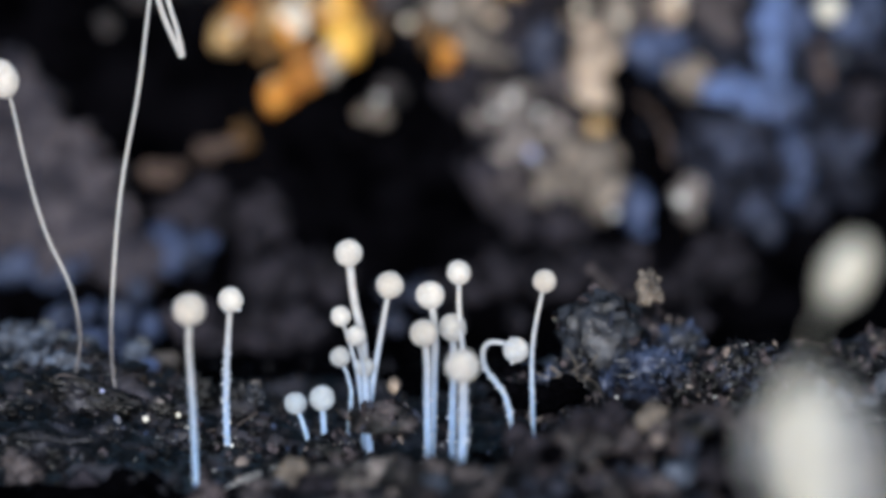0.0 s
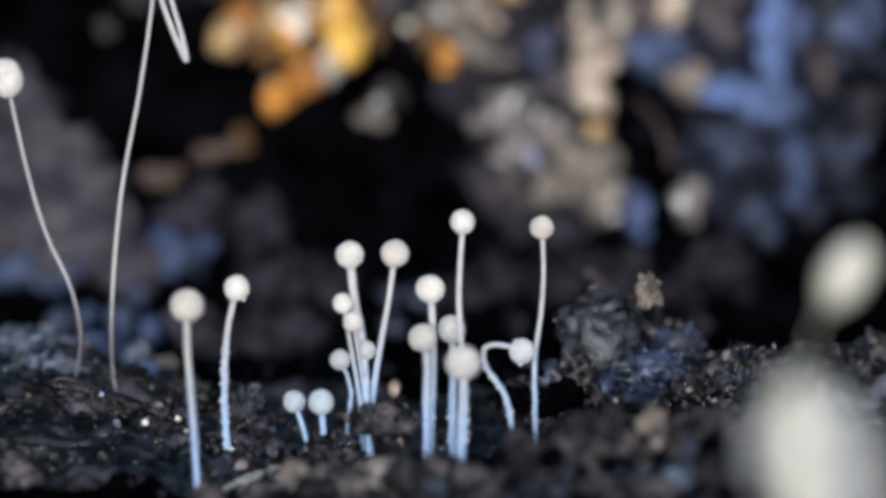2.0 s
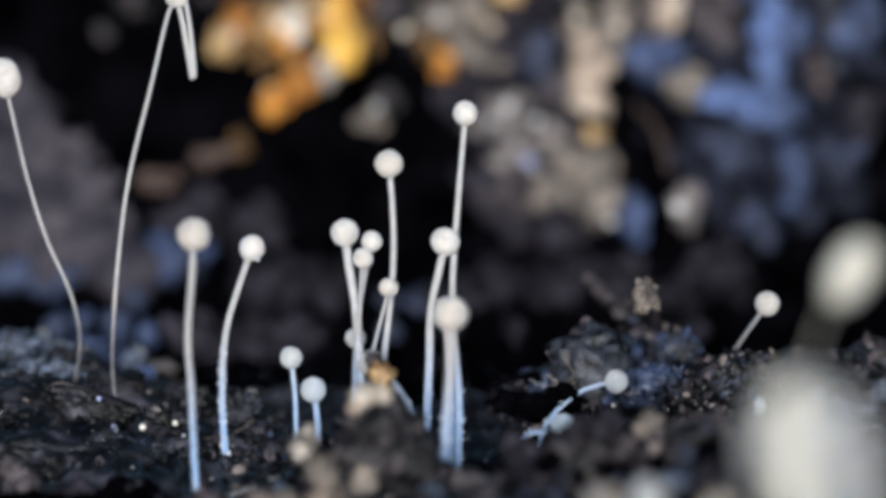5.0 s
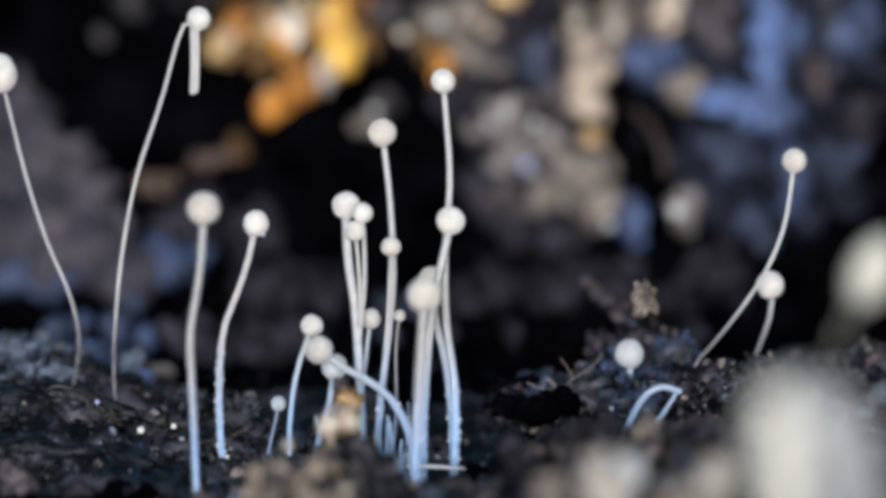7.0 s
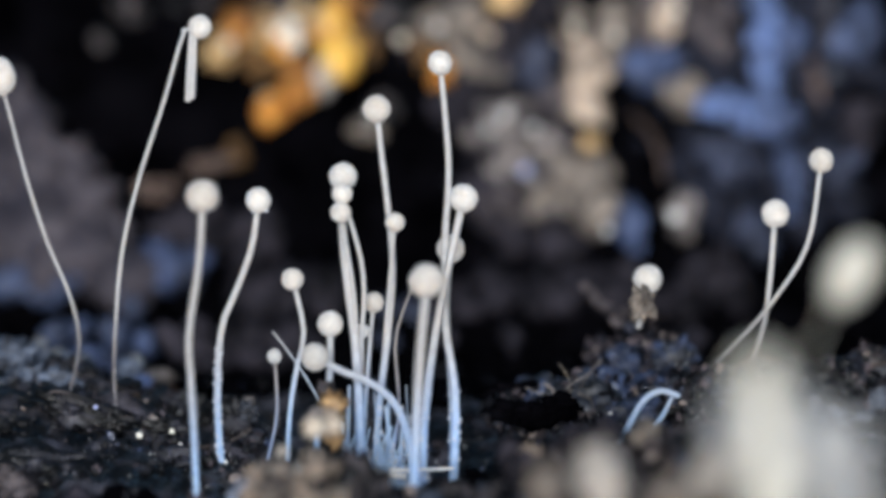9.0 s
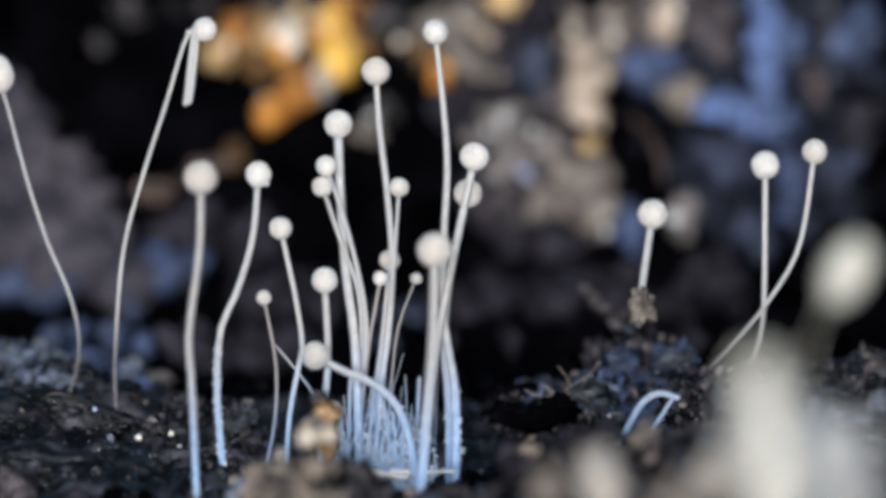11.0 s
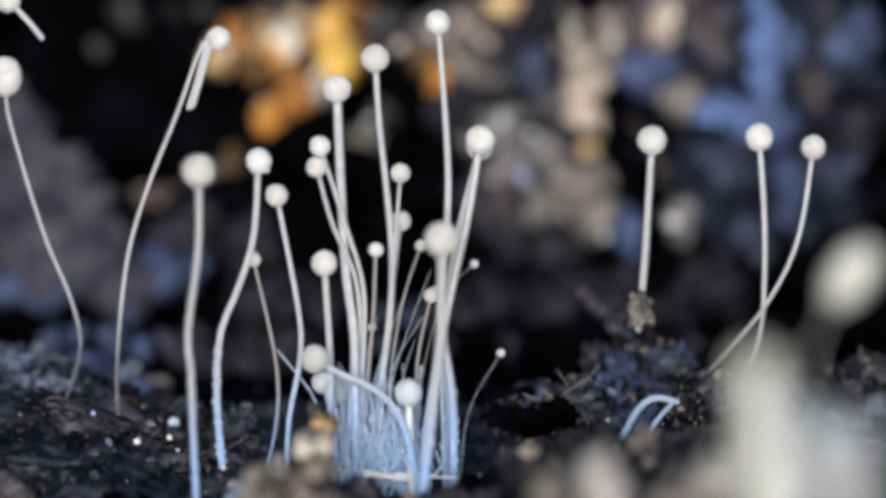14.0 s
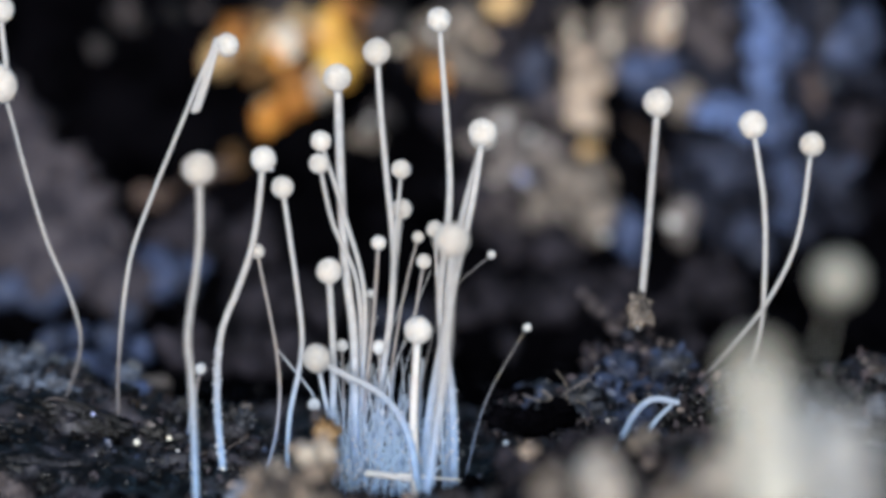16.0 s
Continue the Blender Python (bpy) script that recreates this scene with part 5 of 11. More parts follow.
s.at(11.3, -0.886, 0.6, -0.804, -0.886, 0.6, -0.673, -0.886, 0.6, -0.478)
s.at(12.5, -0.879, 0.6, -0.272, -0.879, 0.6, 0.184, -0.878, 0.6, 0.705)
s.at(14.5, -0.868, 0.6, -0.237, -0.854, 0.6, 0.74, -0.801, 0.6, 1.675)
s.at(16, -0.866, 0.6, -0.231, -0.878, 0.6, 0.875, -0.825, 0.6, 1.915)
s.build()
s = pale_stalk(0.099, 0.02, 0.016, seed=39)
s.at(0, -0.063, 0.2, -1.355, -0.064, 0.3, -1.239, -0.064, 0.4, -1.123)
s.at(11.3, 0.019, 0.2, -0.749, 0.019, 0.3, -0.633, 0.019, 0.4, -0.516)
s.at(12.5, 0.026, 0.2, -0.219, 0.013, 0.3, 0.093, 0, 0.4, 0.47)
s.at(14.5, 0.005, 0.2, -0.184, -0.027, 0.3, 1.1, -0.06, 0.4, 2.255)
s.at(16, 0.006, 0.2, -0.179, -0.039, 0.3, 1.3, -0.09, 0.4, 2.674)
s.build()
s = Stalk("spore_stalk", "blurred pale spore head leaning close to the lens", "fungus", 0.2, 0.009, 0.009, mat=PALE, tall=1.75, seed=40)
s.at(0, 3.226, -16, 0.911, 3.276, -16, 2.001, 3.327, -16, 2.599, 3.444, -16, 3.142, 3.657, -16, 3.548, 3.753, -16, 3.727)
s.at(4, 3.253, -16, 0.979, 3.303, -16, 2.069, 3.354, -16, 2.667, 3.47, -16, 3.209, 3.684, -16, 3.616, 3.78, -16, 3.773)
s.at(6.3, 3.424, -16, 1.006, 3.473, -16, 2.096, 3.525, -16, 2.694, 3.641, -16, 3.236, 3.855, -16, 3.643, 3.95, -16, 3.843)
s.at(7.5, 3.591, -16, 1.031, 3.64, -16, 2.12, 3.691, -16, 2.718, 3.807, -16, 3.261, 4.02, -16, 3.668, 4.116, -16, 3.846)
s.at(8, 3.351, -16, 1.045, 3.401, -16, 2.134, 3.452, -16, 2.732, 3.568, -16, 3.275, 3.782, -16, 3.681, 3.878, -16, 3.838)
s.at(9, 3.336, -16, 1.068, 3.385, -16, 2.157, 3.436, -16, 2.755, 3.553, -16, 3.298, 3.766, -16, 3.704, 3.862, -16, 3.878)
s.at(11.5, 3.301, -16, 1.094, 3.35, -16, 2.183, 3.402, -16, 2.781, 3.518, -16, 3.323, 3.732, -16, 3.73, 3.828, -16, 3.919)
s.at(12.5, 3.328, -16, 1.101, 3.378, -16, 2.19, 3.429, -16, 2.788, 3.545, -16, 3.331, 3.759, -16, 3.737, 3.855, -16, 3.954)
s.at(14, 3.358, -16, 1.128, 3.407, -16, 2.217, 3.458, -16, 2.815, 3.575, -16, 3.358, 3.788, -16, 3.764, 3.884, -16, 3.91)
s.at(16, 3.22, -16, 1.135, 3.339, -15.6, 2.172, 3.579, -15, 2.7, 3.711, -14.4, 3.181, 3.751, -15.2, 3.601, 3.749, -16.2, 3.901)
s.build()
s = Stalk("strand", "thin drooping strand hanging from a folded stalk tip", "fungus", 0, 0.029, 0.037, hang=True, seed=41)
s.at(0, -3.403, 0.9, 5.15, -3.289, 0.9, 4.794, -3.193, 0.9, 4.568, -3.096, 0.9, 4.354)
s.at(1.5, -3.374, 0.9, 5.181, -3.259, 0.9, 4.825, -3.157, 0.9, 4.566, -3.055, 0.9, 4.346)
s.at(3.5, -3.292, 0.9, 5.187, -3.171, 0.9, 4.864, -3.075, 0.9, 4.573, -2.966, 0.9, 4.301)
s.at(7, -2.909, 0.9, 5.085, -2.904, 0.9, 4.73, -2.898, 0.9, 4.406, -2.906, 0.9, 4.063)
s.at(9, -2.892, 0.9, 5.058, -2.906, 0.9, 4.722, -2.927, 0.9, 4.398, -2.941, 0.9, 4.036)
s.at(12.5, -2.798, 0.9, 5.033, -2.838, 0.9, 4.696, -2.897, 0.9, 4.373, -2.962, 0.9, 4.01)
s.at(14.5, -2.606, 0.9, 4.989, -2.685, 0.9, 4.666, -2.77, 0.9, 4.342, -2.88, 0.9, 4.018)
s.at(16, -2.547, 0.9, 4.956, -2.638, 0.9, 4.639, -2.729, 0.9, 4.316, -2.846, 0.9, 3.985)
s.build()
s = Stalk("strand", "thin drooping strand hanging from a folded stalk tip", "fungus", 0, 0.025, 0.033, hang=True, seed=42)
s.at(0, -3.286, 0.85, 5.154, -3.203, 0.85, 4.863, -3.12, 0.85, 4.604, -3.076, 0.85, 4.359)
s.at(1.5, -3.257, 0.85, 5.184, -3.174, 0.85, 4.894, -3.085, 0.85, 4.603, -3.04, 0.85, 4.35)
s.at(3.5, -3.181, 0.85, 5.223, -3.085, 0.85, 4.933, -3.009, 0.85, 4.609, -2.958, 0.85, 4.318)
s.at(7, -2.856, 0.85, 5.089, -2.851, 0.85, 4.734, -2.852, 0.85, 4.41, -2.865, 0.85, 4.087)
s.at(9, -2.852, 0.85, 5.062, -2.86, 0.85, 4.726, -2.874, 0.85, 4.403, -2.894, 0.85, 4.066)
s.at(12.5, -2.745, 0.85, 5.037, -2.785, 0.85, 4.7, -2.85, 0.85, 4.377, -2.922, 0.85, 4.027)
s.at(14.5, -2.567, 0.85, 4.993, -2.638, 0.85, 4.67, -2.736, 0.85, 4.347, -2.84, 0.85, 4.036)
s.at(16, -2.513, 0.85, 4.934, -2.592, 0.85, 4.644, -2.689, 0.85, 4.32, -2.8, 0.85, 4.003)
s.build()
s = Stalk("spore_stalk", "pale spore head on a thin tall stalk", "fungus", 0.149, 0.021, 0.016, seed=43)
s.at(0, -5.708, 1, 0.036, -5.893, 1, 1.733, -5.687, 1, 3.684, -5.546, 1, 5.627, -5.286, 1, 6.014)
s.at(11.3, -5.624, 1, 0.188, -5.808, 1, 1.95, -5.473, 1, 3.9, -5.141, 1, 5.519, -4.753, 1, 5.777)
s.at(12.5, -5.617, 1, 0.199, -5.801, 1, 1.96, -5.531, 1, 3.91, -5.2, 1, 5.271, -4.89, 1, 5.413)
s.at(14.5, -5.606, 1, 0.168, -5.789, 1, 1.995, -5.585, 1, 3.815, -5.256, 1, 4.917, -4.996, 1, 5.201)
s.at(16, -5.604, 1, 0.174, -5.788, 1, 2.001, -5.583, 1, 3.821, -5.319, 1, 4.858, -5.046, 1, 5.13)
s.build()
s = Stalk("strand", "bluish drooping strand hanging from a stalk tip", "fungus", 0, 0.029, 0.033, hang=True, seed=44)
s.at(0, -5.348, 0.95, 5.953, -5.22, 0.95, 5.824, -5.028, 0.95, 5.631, -4.835, 0.95, 5.437)
s.at(11.3, -4.816, 0.95, 5.716, -4.687, 0.95, 5.619, -4.526, 0.95, 5.51, -4.379, 0.95, 5.38)
s.at(12.5, -4.823, 0.95, 5.352, -4.695, 0.95, 5.274, -4.553, 0.95, 5.184, -4.412, 0.95, 5.08)
s.at(14.5, -4.929, 0.95, 5.128, -4.84, 0.95, 4.998, -4.75, 0.95, 4.869, -4.667, 0.95, 4.727)
s.at(16, -5.044, 0.95, 5.043, -5.032, 0.95, 4.862, -5.008, 0.95, 4.668, -4.989, 0.95, 4.493)
s.build()
s = Stalk("filament", "bent pale blue stalk stub hooked over the soil", "fungus", 0, 0.045, 0.037, seed=45, piece=0.06)
s.at(0, 2.026, 0, -0.483, 2.09, 0, -0.418, 2.154, 0, -0.385, 2.218, 0, -0.418)
s.at(4.2, 2.053, 0, -0.335, 2.117, 0, -0.237, 2.213, 0, -0.173, 2.342, 0, -0.205)
s.at(6.3, 2.009, 0, 0.213, 2.2, 0, 0.615, 2.412, 0, 0.75, 2.637, 0, 0.718)
s.at(8, 1.993, 0, 0.194, 2.217, 0, 0.634, 2.428, 0, 0.789, 2.634, 0, 0.738)
s.at(16, 1.965, 0, 0.172, 2.17, 0, 0.592, 2.381, 0, 0.773, 2.657, 0, 0.741)
s.build()
s = Stalk("filament", "bent pale blue stalk stub hooked over the soil", "fungus", 0, 0.037, 0.024, seed=46, piece=0.06)
s.at(0, 2.187, 0.05, -0.489, 2.219, 0.05, -0.457, 2.251, 0.05, -0.425)
s.at(4.2, 2.247, 0.05, -0.341, 2.279, 0.05, -0.276, 2.311, 0.05, -0.244)
s.at(6.3, 2.235, 0.05, 0.142, 2.427, 0.05, 0.401, 2.619, 0.05, 0.673)
s.at(8, 2.283, 0.05, 0.285, 2.456, 0.05, 0.479, 2.571, 0.05, 0.706)
s.at(16, 2.223, 0.05, 0.23, 2.415, 0.05, 0.521, 2.62, 0.05, 0.722)
s.build()
s = Stalk("filament", "thin crooked pale strand among the stalks", "fungus", 0, 0.012, 0.01, seed=47)
s.at(0, -1.483, 0.3, -0.979, -1.547, 0.3, -0.914, -1.611, 0.3, -0.849)
s.at(6.3, -1.433, 0.3, -0.475, -1.465, 0.3, -0.345, -1.497, 0.3, -0.215)
s.at(8, -1.383, 0.3, 0.286, -1.479, 0.3, 0.74, -1.414, 0.3, 1.064, -1.523, 0.3, 1.388)
s.at(9.2, -1.407, 0.3, 0.578, -1.567, 0.3, 0.869, -1.76, 0.3, 1.129, -1.997, 0.3, 1.433)
s.at(11.3, -1.366, 0.3, 0.472, -1.526, 0.3, 0.796, -1.751, 0.3, 1.088, -1.911, 0.3, 1.282)
s.at(16, -1.346, 0.3, 0.393, -1.474, 0.3, 0.782, -1.699, 0.3, 1.074, -1.879, 0.3, 1.3)
s.build()
s = filament(0.024, 0.012, 48, drops=1)
s.at(0, -1.097, -0.276, -1.287, -1.097, -0.276, -1.19, -1.097, -0.276, -1.093)
s.at(4.2, -1.069, -0.276, -0.686, -1.069, -0.276, -0.589, -1.069, -0.276, -0.492)
s.at(7, -1.041, -0.276, -0.478, -1.096, -0.276, -0.123, -1.152, -0.276, 0.243)
s.at(11.3, -1.014, -0.276, -0.36, -1.098, -0.276, 0.092, -1.209, -0.276, 0.651)
s.at(16, -0.995, -0.276, -0.374, -1.106, -0.276, 0.207, -1.273, -0.276, 0.895)
s.build()
s = filament(0.01, 0.005, 49)
s.at(0, -0.491, 0.132, -1.346, -0.491, 0.132, -1.248, -0.491, 0.132, -1.15)
s.at(4.2, -0.463, 0.132, -0.742, -0.463, 0.132, -0.645, -0.463, 0.132, -0.547)
s.at(7, -0.435, 0.132, -0.533, -0.392, 0.132, -0.176, -0.35, 0.132, -0.192)
s.at(11.3, -0.408, 0.132, -0.415, -0.344, 0.132, 0.039, -0.259, 0.132, 0.218)
s.at(16, -0.389, 0.132, -0.429, -0.303, 0.132, 0.155, -0.176, 0.132, 0.463)
s.build()
s = filament(0.012, 0.006, 50)
s.at(0, -0.576, 0.668, -1.422, -0.576, 0.668, -1.324, -0.576, 0.668, -1.226)
s.at(4.2, -0.548, 0.668, -0.816, -0.548, 0.668, -0.718, -0.548, 0.668, -0.62)
s.at(7, -0.519, 0.668, -0.606, -0.553, 0.668, -0.247, -0.587, 0.668, -0.448)
s.at(11.3, -0.492, 0.668, -0.487, -0.543, 0.668, -0.03, -0.611, 0.668, -0.036)
s.at(16, -0.473, 0.668, -0.501, -0.54, 0.668, 0.086, -0.642, 0.668, 0.21)
s.build()
s = filament(0.012, 0.006, 51)
s.at(0, -1.147, 0.718, -1.43, -1.147, 0.718, -1.331, -1.146, 0.718, -1.233)
s.at(9.2, -1.072, 0.718, -0.714, -1.072, 0.718, -0.616, -1.072, 0.718, -0.518)
s.at(11.3, -1.063, 0.718, -0.494, -1.103, 0.718, -0.037, -1.157, 0.718, 0.092)
s.at(16, -1.043, 0.718, -0.508, -1.096, 0.718, 0.079, -1.177, 0.718, 0.534)
s.build()
s = filament(0.012, 0.006, 52)
s.at(0, -1.234, -0.003, -1.326, -1.234, -0.003, -1.229, -1.234, -0.003, -1.131)
s.at(9.2, -1.16, -0.003, -0.615, -1.16, -0.003, -0.518, -1.159, -0.003, -0.421)
s.at(11.3, -1.15, -0.003, -0.397, -1.127, -0.003, 0.057, -1.097, -0.003, 0.138)
s.at(16, -1.131, -0.003, -0.411, -1.1, -0.003, 0.172, -1.055, -0.003, 0.577)
s.build()
s = filament(0.012, 0.006, 53)
s.at(0, -1.228, -0.291, -1.285, -1.228, -0.291, -1.188, -1.228, -0.291, -1.091)
s.at(4.2, -1.2, -0.291, -0.684, -1.2, -0.291, -0.587, -1.199, -0.291, -0.49)
s.at(7, -1.171, -0.291, -0.476, -1.11, -0.291, -0.121, -1.049, -0.291, -0.24)
s.at(11.3, -1.145, -0.291, -0.358, -1.052, -0.291, 0.094, -0.93, -0.291, 0.168)
s.at(16, -1.125, -0.291, -0.372, -1.002, -0.291, 0.209, -0.818, -0.291, 0.412)
s.build()
s = filament(0.012, 0.006, 54)
s.at(0, -0.801, 0.208, -1.357, -0.801, 0.208, -1.259, -0.801, 0.208, -1.161)
s.at(4.2, -0.773, 0.208, -0.753, -0.773, 0.208, -0.655, -0.773, 0.208, -0.558)
s.at(7, -0.745, 0.208, -0.543, -0.69, 0.208, -0.186, -0.636, 0.208, -0.288)
s.at(11.3, -0.718, 0.208, -0.425, -0.636, 0.208, 0.029, -0.528, 0.208, 0.122)
s.at(16, -0.698, 0.208, -0.439, -0.59, 0.208, 0.145, -0.427, 0.208, 0.367)
s.build()
s = filament(0.012, 0.006, 55)
s.at(0, -0.928, 0.255, -1.363, -0.928, 0.255, -1.266, -0.928, 0.255, -1.168)
s.at(4.2, -0.9, 0.255, -0.759, -0.9, 0.255, -0.661, -0.9, 0.255, -0.564)
s.at(7, -0.872, 0.255, -0.55, -0.919, 0.255, -0.192, -0.967, 0.255, 0.27)
s.at(11.3, -0.845, 0.255, -0.431, -0.916, 0.255, 0.023, -1.012, 0.255, 0.68)
s.at(16, -0.825, 0.255, -0.446, -0.921, 0.255, 0.139, -1.064, 0.255, 0.925)
s.build()
s = filament(0.016, 0.008, 56)
s.at(0, -0.847, -0.065, -1.317, -0.847, -0.065, -1.22, -0.847, -0.065, -1.123)
s.at(6.3, -0.797, -0.065, -0.685, -0.797, -0.065, -0.588, -0.797, -0.065, -0.491)
s.at(11.3, -0.764, -0.065, -0.389, -0.732, -0.065, 0.065, -0.69, -0.065, 0.116)
s.at(16, -0.744, -0.065, -0.403, -0.702, -0.065, 0.18, -0.639, -0.065, 0.554)
s.build()
s = filament(0.012, 0.006, 57)
s.at(0, -0.497, 0.596, -1.412, -0.497, 0.596, -1.314, -0.497, 0.596, -1.216)
s.at(6.3, -0.448, 0.596, -0.776, -0.448, 0.596, -0.678, -0.448, 0.596, -0.58)
s.at(11.3, -0.414, 0.596, -0.477, -0.385, 0.596, -0.021, -0.347, 0.596, 0.301)
s.at(16, -0.394, 0.596, -0.491, -0.356, 0.596, 0.095, -0.298, 0.596, 0.742)
s.build()
s = filament(0.024, 0.012, 58)
s.at(0, -0.744, 0.033, -1.331, -0.744, 0.033, -1.234, -0.744, 0.033, -1.136)
s.at(4.2, -0.716, 0.033, -0.729, -0.716, 0.033, -0.631, -0.716, 0.033, -0.534)
s.at(7, -0.688, 0.033, -0.52, -0.73, 0.033, -0.163, -0.773, 0.033, 0.279)
s.at(11.3, -0.661, 0.033, -0.402, -0.725, 0.033, 0.052, -0.81, 0.033, 0.688)
s.at(16, -0.642, 0.033, -0.416, -0.726, 0.033, 0.167, -0.854, 0.033, 0.932)
s.build()
s = filament(0.012, 0.006, 59)
s.at(0, -0.759, -0.269, -1.288, -0.759, -0.269, -1.191, -0.759, -0.269, -1.094)
s.at(4.2, -0.731, -0.269, -0.687, -0.731, -0.269, -0.59, -0.731, -0.269, -0.493)
s.at(7, -0.703, -0.269, -0.479, -0.74, -0.269, -0.123, -0.776, -0.269, 0.309)
s.at(11.3, -0.676, -0.269, -0.361, -0.731, -0.269, 0.091, -0.805, -0.269, 0.717)
s.at(16, -0.657, -0.269, -0.375, -0.73, -0.269, 0.206, -0.841, -0.269, 0.961)
s.build()
s = filament(0.012, 0.006, 60, drops=1)
s.at(0, -0.689, 0.093, -1.34, -0.688, 0.093, -1.242, -0.688, 0.093, -1.145)
s.at(4.2, -0.66, 0.093, -0.737, -0.66, 0.093, -0.639, -0.66, 0.093, -0.542)
s.at(7, -0.632, 0.093, -0.528, -0.576, 0.093, -0.171, -0.52, 0.093, -0.383)
s.at(11.3, -0.605, 0.093, -0.41, -0.521, 0.093, 0.044, -0.409, 0.093, 0.026)
s.at(16, -0.586, 0.093, -0.424, -0.474, 0.093, 0.16, -0.305, 0.093, 0.271)
s.build()
s = filament(0.037, 0.018, 61)
s.at(0, -1.061, 0.743, -1.433, -1.061, 0.743, -1.335, -1.061, 0.743, -1.237)
s.at(8, -0.994, 0.743, -0.75, -0.994, 0.743, -0.652, -0.994, 0.743, -0.554)
s.at(11.3, -0.977, 0.743, -0.497, -0.877, 0.743, -0.04, -0.744, 0.743, -0.066)
s.at(16, -0.957, 0.743, -0.511, -0.824, 0.743, 0.076, -0.625, 0.743, 0.376)
s.build()
s = filament(0.024, 0.012, 62)
s.at(0, -0.58, 0, -1.327, -0.58, 0, -1.229, -0.58, 0, -1.132)
s.at(8, -0.514, 0, -0.648, -0.514, 0, -0.551, -0.514, 0, -0.454)
s.at(11.3, -0.497, 0, -0.397, -0.541, 0, 0.056, -0.599, 0, 0.635)
s.at(16, -0.478, 0, -0.411, -0.536, 0, 0.172, -0.623, 0, 1.073)
s.build()
s = filament(0.012, 0.006, 63)
s.at(0, -0.452, 0.138, -1.346, -0.452, 0.138, -1.249, -0.452, 0.138, -1.151)
s.at(4.2, -0.424, 0.138, -0.743, -0.424, 0.138, -0.645, -0.424, 0.138, -0.548)
s.at(7, -0.396, 0.138, -0.534, -0.42, 0.138, -0.177, -0.443, 0.138, 0.591)
s.at(11.3, -0.369, 0.138, -0.416, -0.405, 0.138, 0.038, -0.452, 0.138, 1)
s.at(16, -0.349, 0.138, -0.43, -0.397, 0.138, 0.154, -0.468, 0.138, 1.245)
s.build()
s = filament(0.008, 0.004, 64)
s.at(0, -0.419, -0.05, -1.319, -0.419, -0.05, -1.222, -0.419, -0.05, -1.125)
s.at(4.2, -0.392, -0.05, -0.717, -0.392, -0.05, -0.62, -0.392, -0.05, -0.523)
s.at(7, -0.363, -0.05, -0.508, -0.353, -0.05, -0.152, -0.343, -0.05, 0.17)
s.at(11.3, -0.337, -0.05, -0.391, -0.322, -0.05, 0.063, -0.301, -0.05, 0.578)
s.at(16, -0.317, -0.05, -0.405, -0.297, -0.05, 0.178, -0.266, -0.05, 0.823)
s.build()
s = filament(0.025, 0.012, 65)
s.at(0, -1.26, 0.355, -1.378, -1.26, 0.355, -1.28, -1.26, 0.355, -1.182)
s.at(4.2, -1.232, 0.355, -0.773, -1.232, 0.355, -0.675, -1.232, 0.355, -0.578)
s.at(7, -1.203, 0.355, -0.563, -1.169, 0.355, -0.206, -1.135, 0.355, -0.045)
s.at(11.3, -1.176, 0.355, -0.445, -1.125, 0.355, 0.01, -1.058, 0.355, 0.366)
s.at(16, -1.157, 0.355, -0.459, -1.089, 0.355, 0.126, -0.987, 0.355, 0.611)
s.build()
s = filament(0.037, 0.019, 66)
s.at(0, -1.098, 0.896, -1.455, -1.098, 0.896, -1.357, -1.098, 0.896, -1.259)
s.at(9.2, -1.024, 0.896, -0.738, -1.024, 0.896, -0.64, -1.024, 0.896, -0.542)
s.at(11.3, -1.014, 0.896, -0.517, -0.907, 0.896, -0.06, -0.765, 0.896, 0.596)
s.at(16, -0.995, 0.896, -0.532, -0.852, 0.896, 0.057, -0.639, 0.896, 1.038)
s.build()
s = filament(0.016, 0.008, 67)
s.at(0, -0.428, -0.037, -1.321, -0.428, -0.037, -1.224, -0.428, -0.037, -1.127)
s.at(8, -0.363, -0.037, -0.643, -0.362, -0.037, -0.546, -0.362, -0.037, -0.449)
s.at(11.3, -0.345, -0.037, -0.392, -0.35, -0.037, 0.061, -0.356, -0.037, 0.587)
s.at(16, -0.326, -0.037, -0.406, -0.332, -0.037, 0.176, -0.341, -0.037, 1.025)
s.build()
s = filament(0.012, 0.006, 68)
s.at(0, -1.086, -0.256, -1.29, -1.086, -0.256, -1.193, -1.086, -0.256, -1.096)
s.at(4.2, -1.058, -0.256, -0.689, -1.058, -0.256, -0.592, -1.058, -0.256, -0.495)
s.at(7, -1.03, -0.256, -0.481, -0.975, -0.256, -0.125, -0.92, -0.256, -0.209)
s.at(11.3, -1.003, -0.256, -0.363, -0.92, -0.256, 0.089, -0.811, -0.256, 0.199)
s.at(16, -0.984, -0.256, -0.377, -0.873, -0.256, 0.204, -0.709, -0.256, 0.443)
s.build()
s = filament(0.012, 0.006, 69)
s.at(0, -1.092, -0.238, -1.293, -1.092, -0.238, -1.195, -1.092, -0.238, -1.098)
s.at(4.2, -1.064, -0.238, -0.691, -1.064, -0.238, -0.594, -1.064, -0.238, -0.497)
s.at(7, -1.036, -0.238, -0.483, -1.076, -0.238, -0.128, -1.117, -0.238, 0.408)
s.at(11.3, -1.009, -0.238, -0.365, -1.07, -0.238, 0.087, -1.152, -0.238, 0.816)
s.at(16, -0.989, -0.238, -0.379, -1.071, -0.238, 0.202, -1.193, -0.238, 1.06)
s.build()
s = filament(0.037, 0.018, 70)
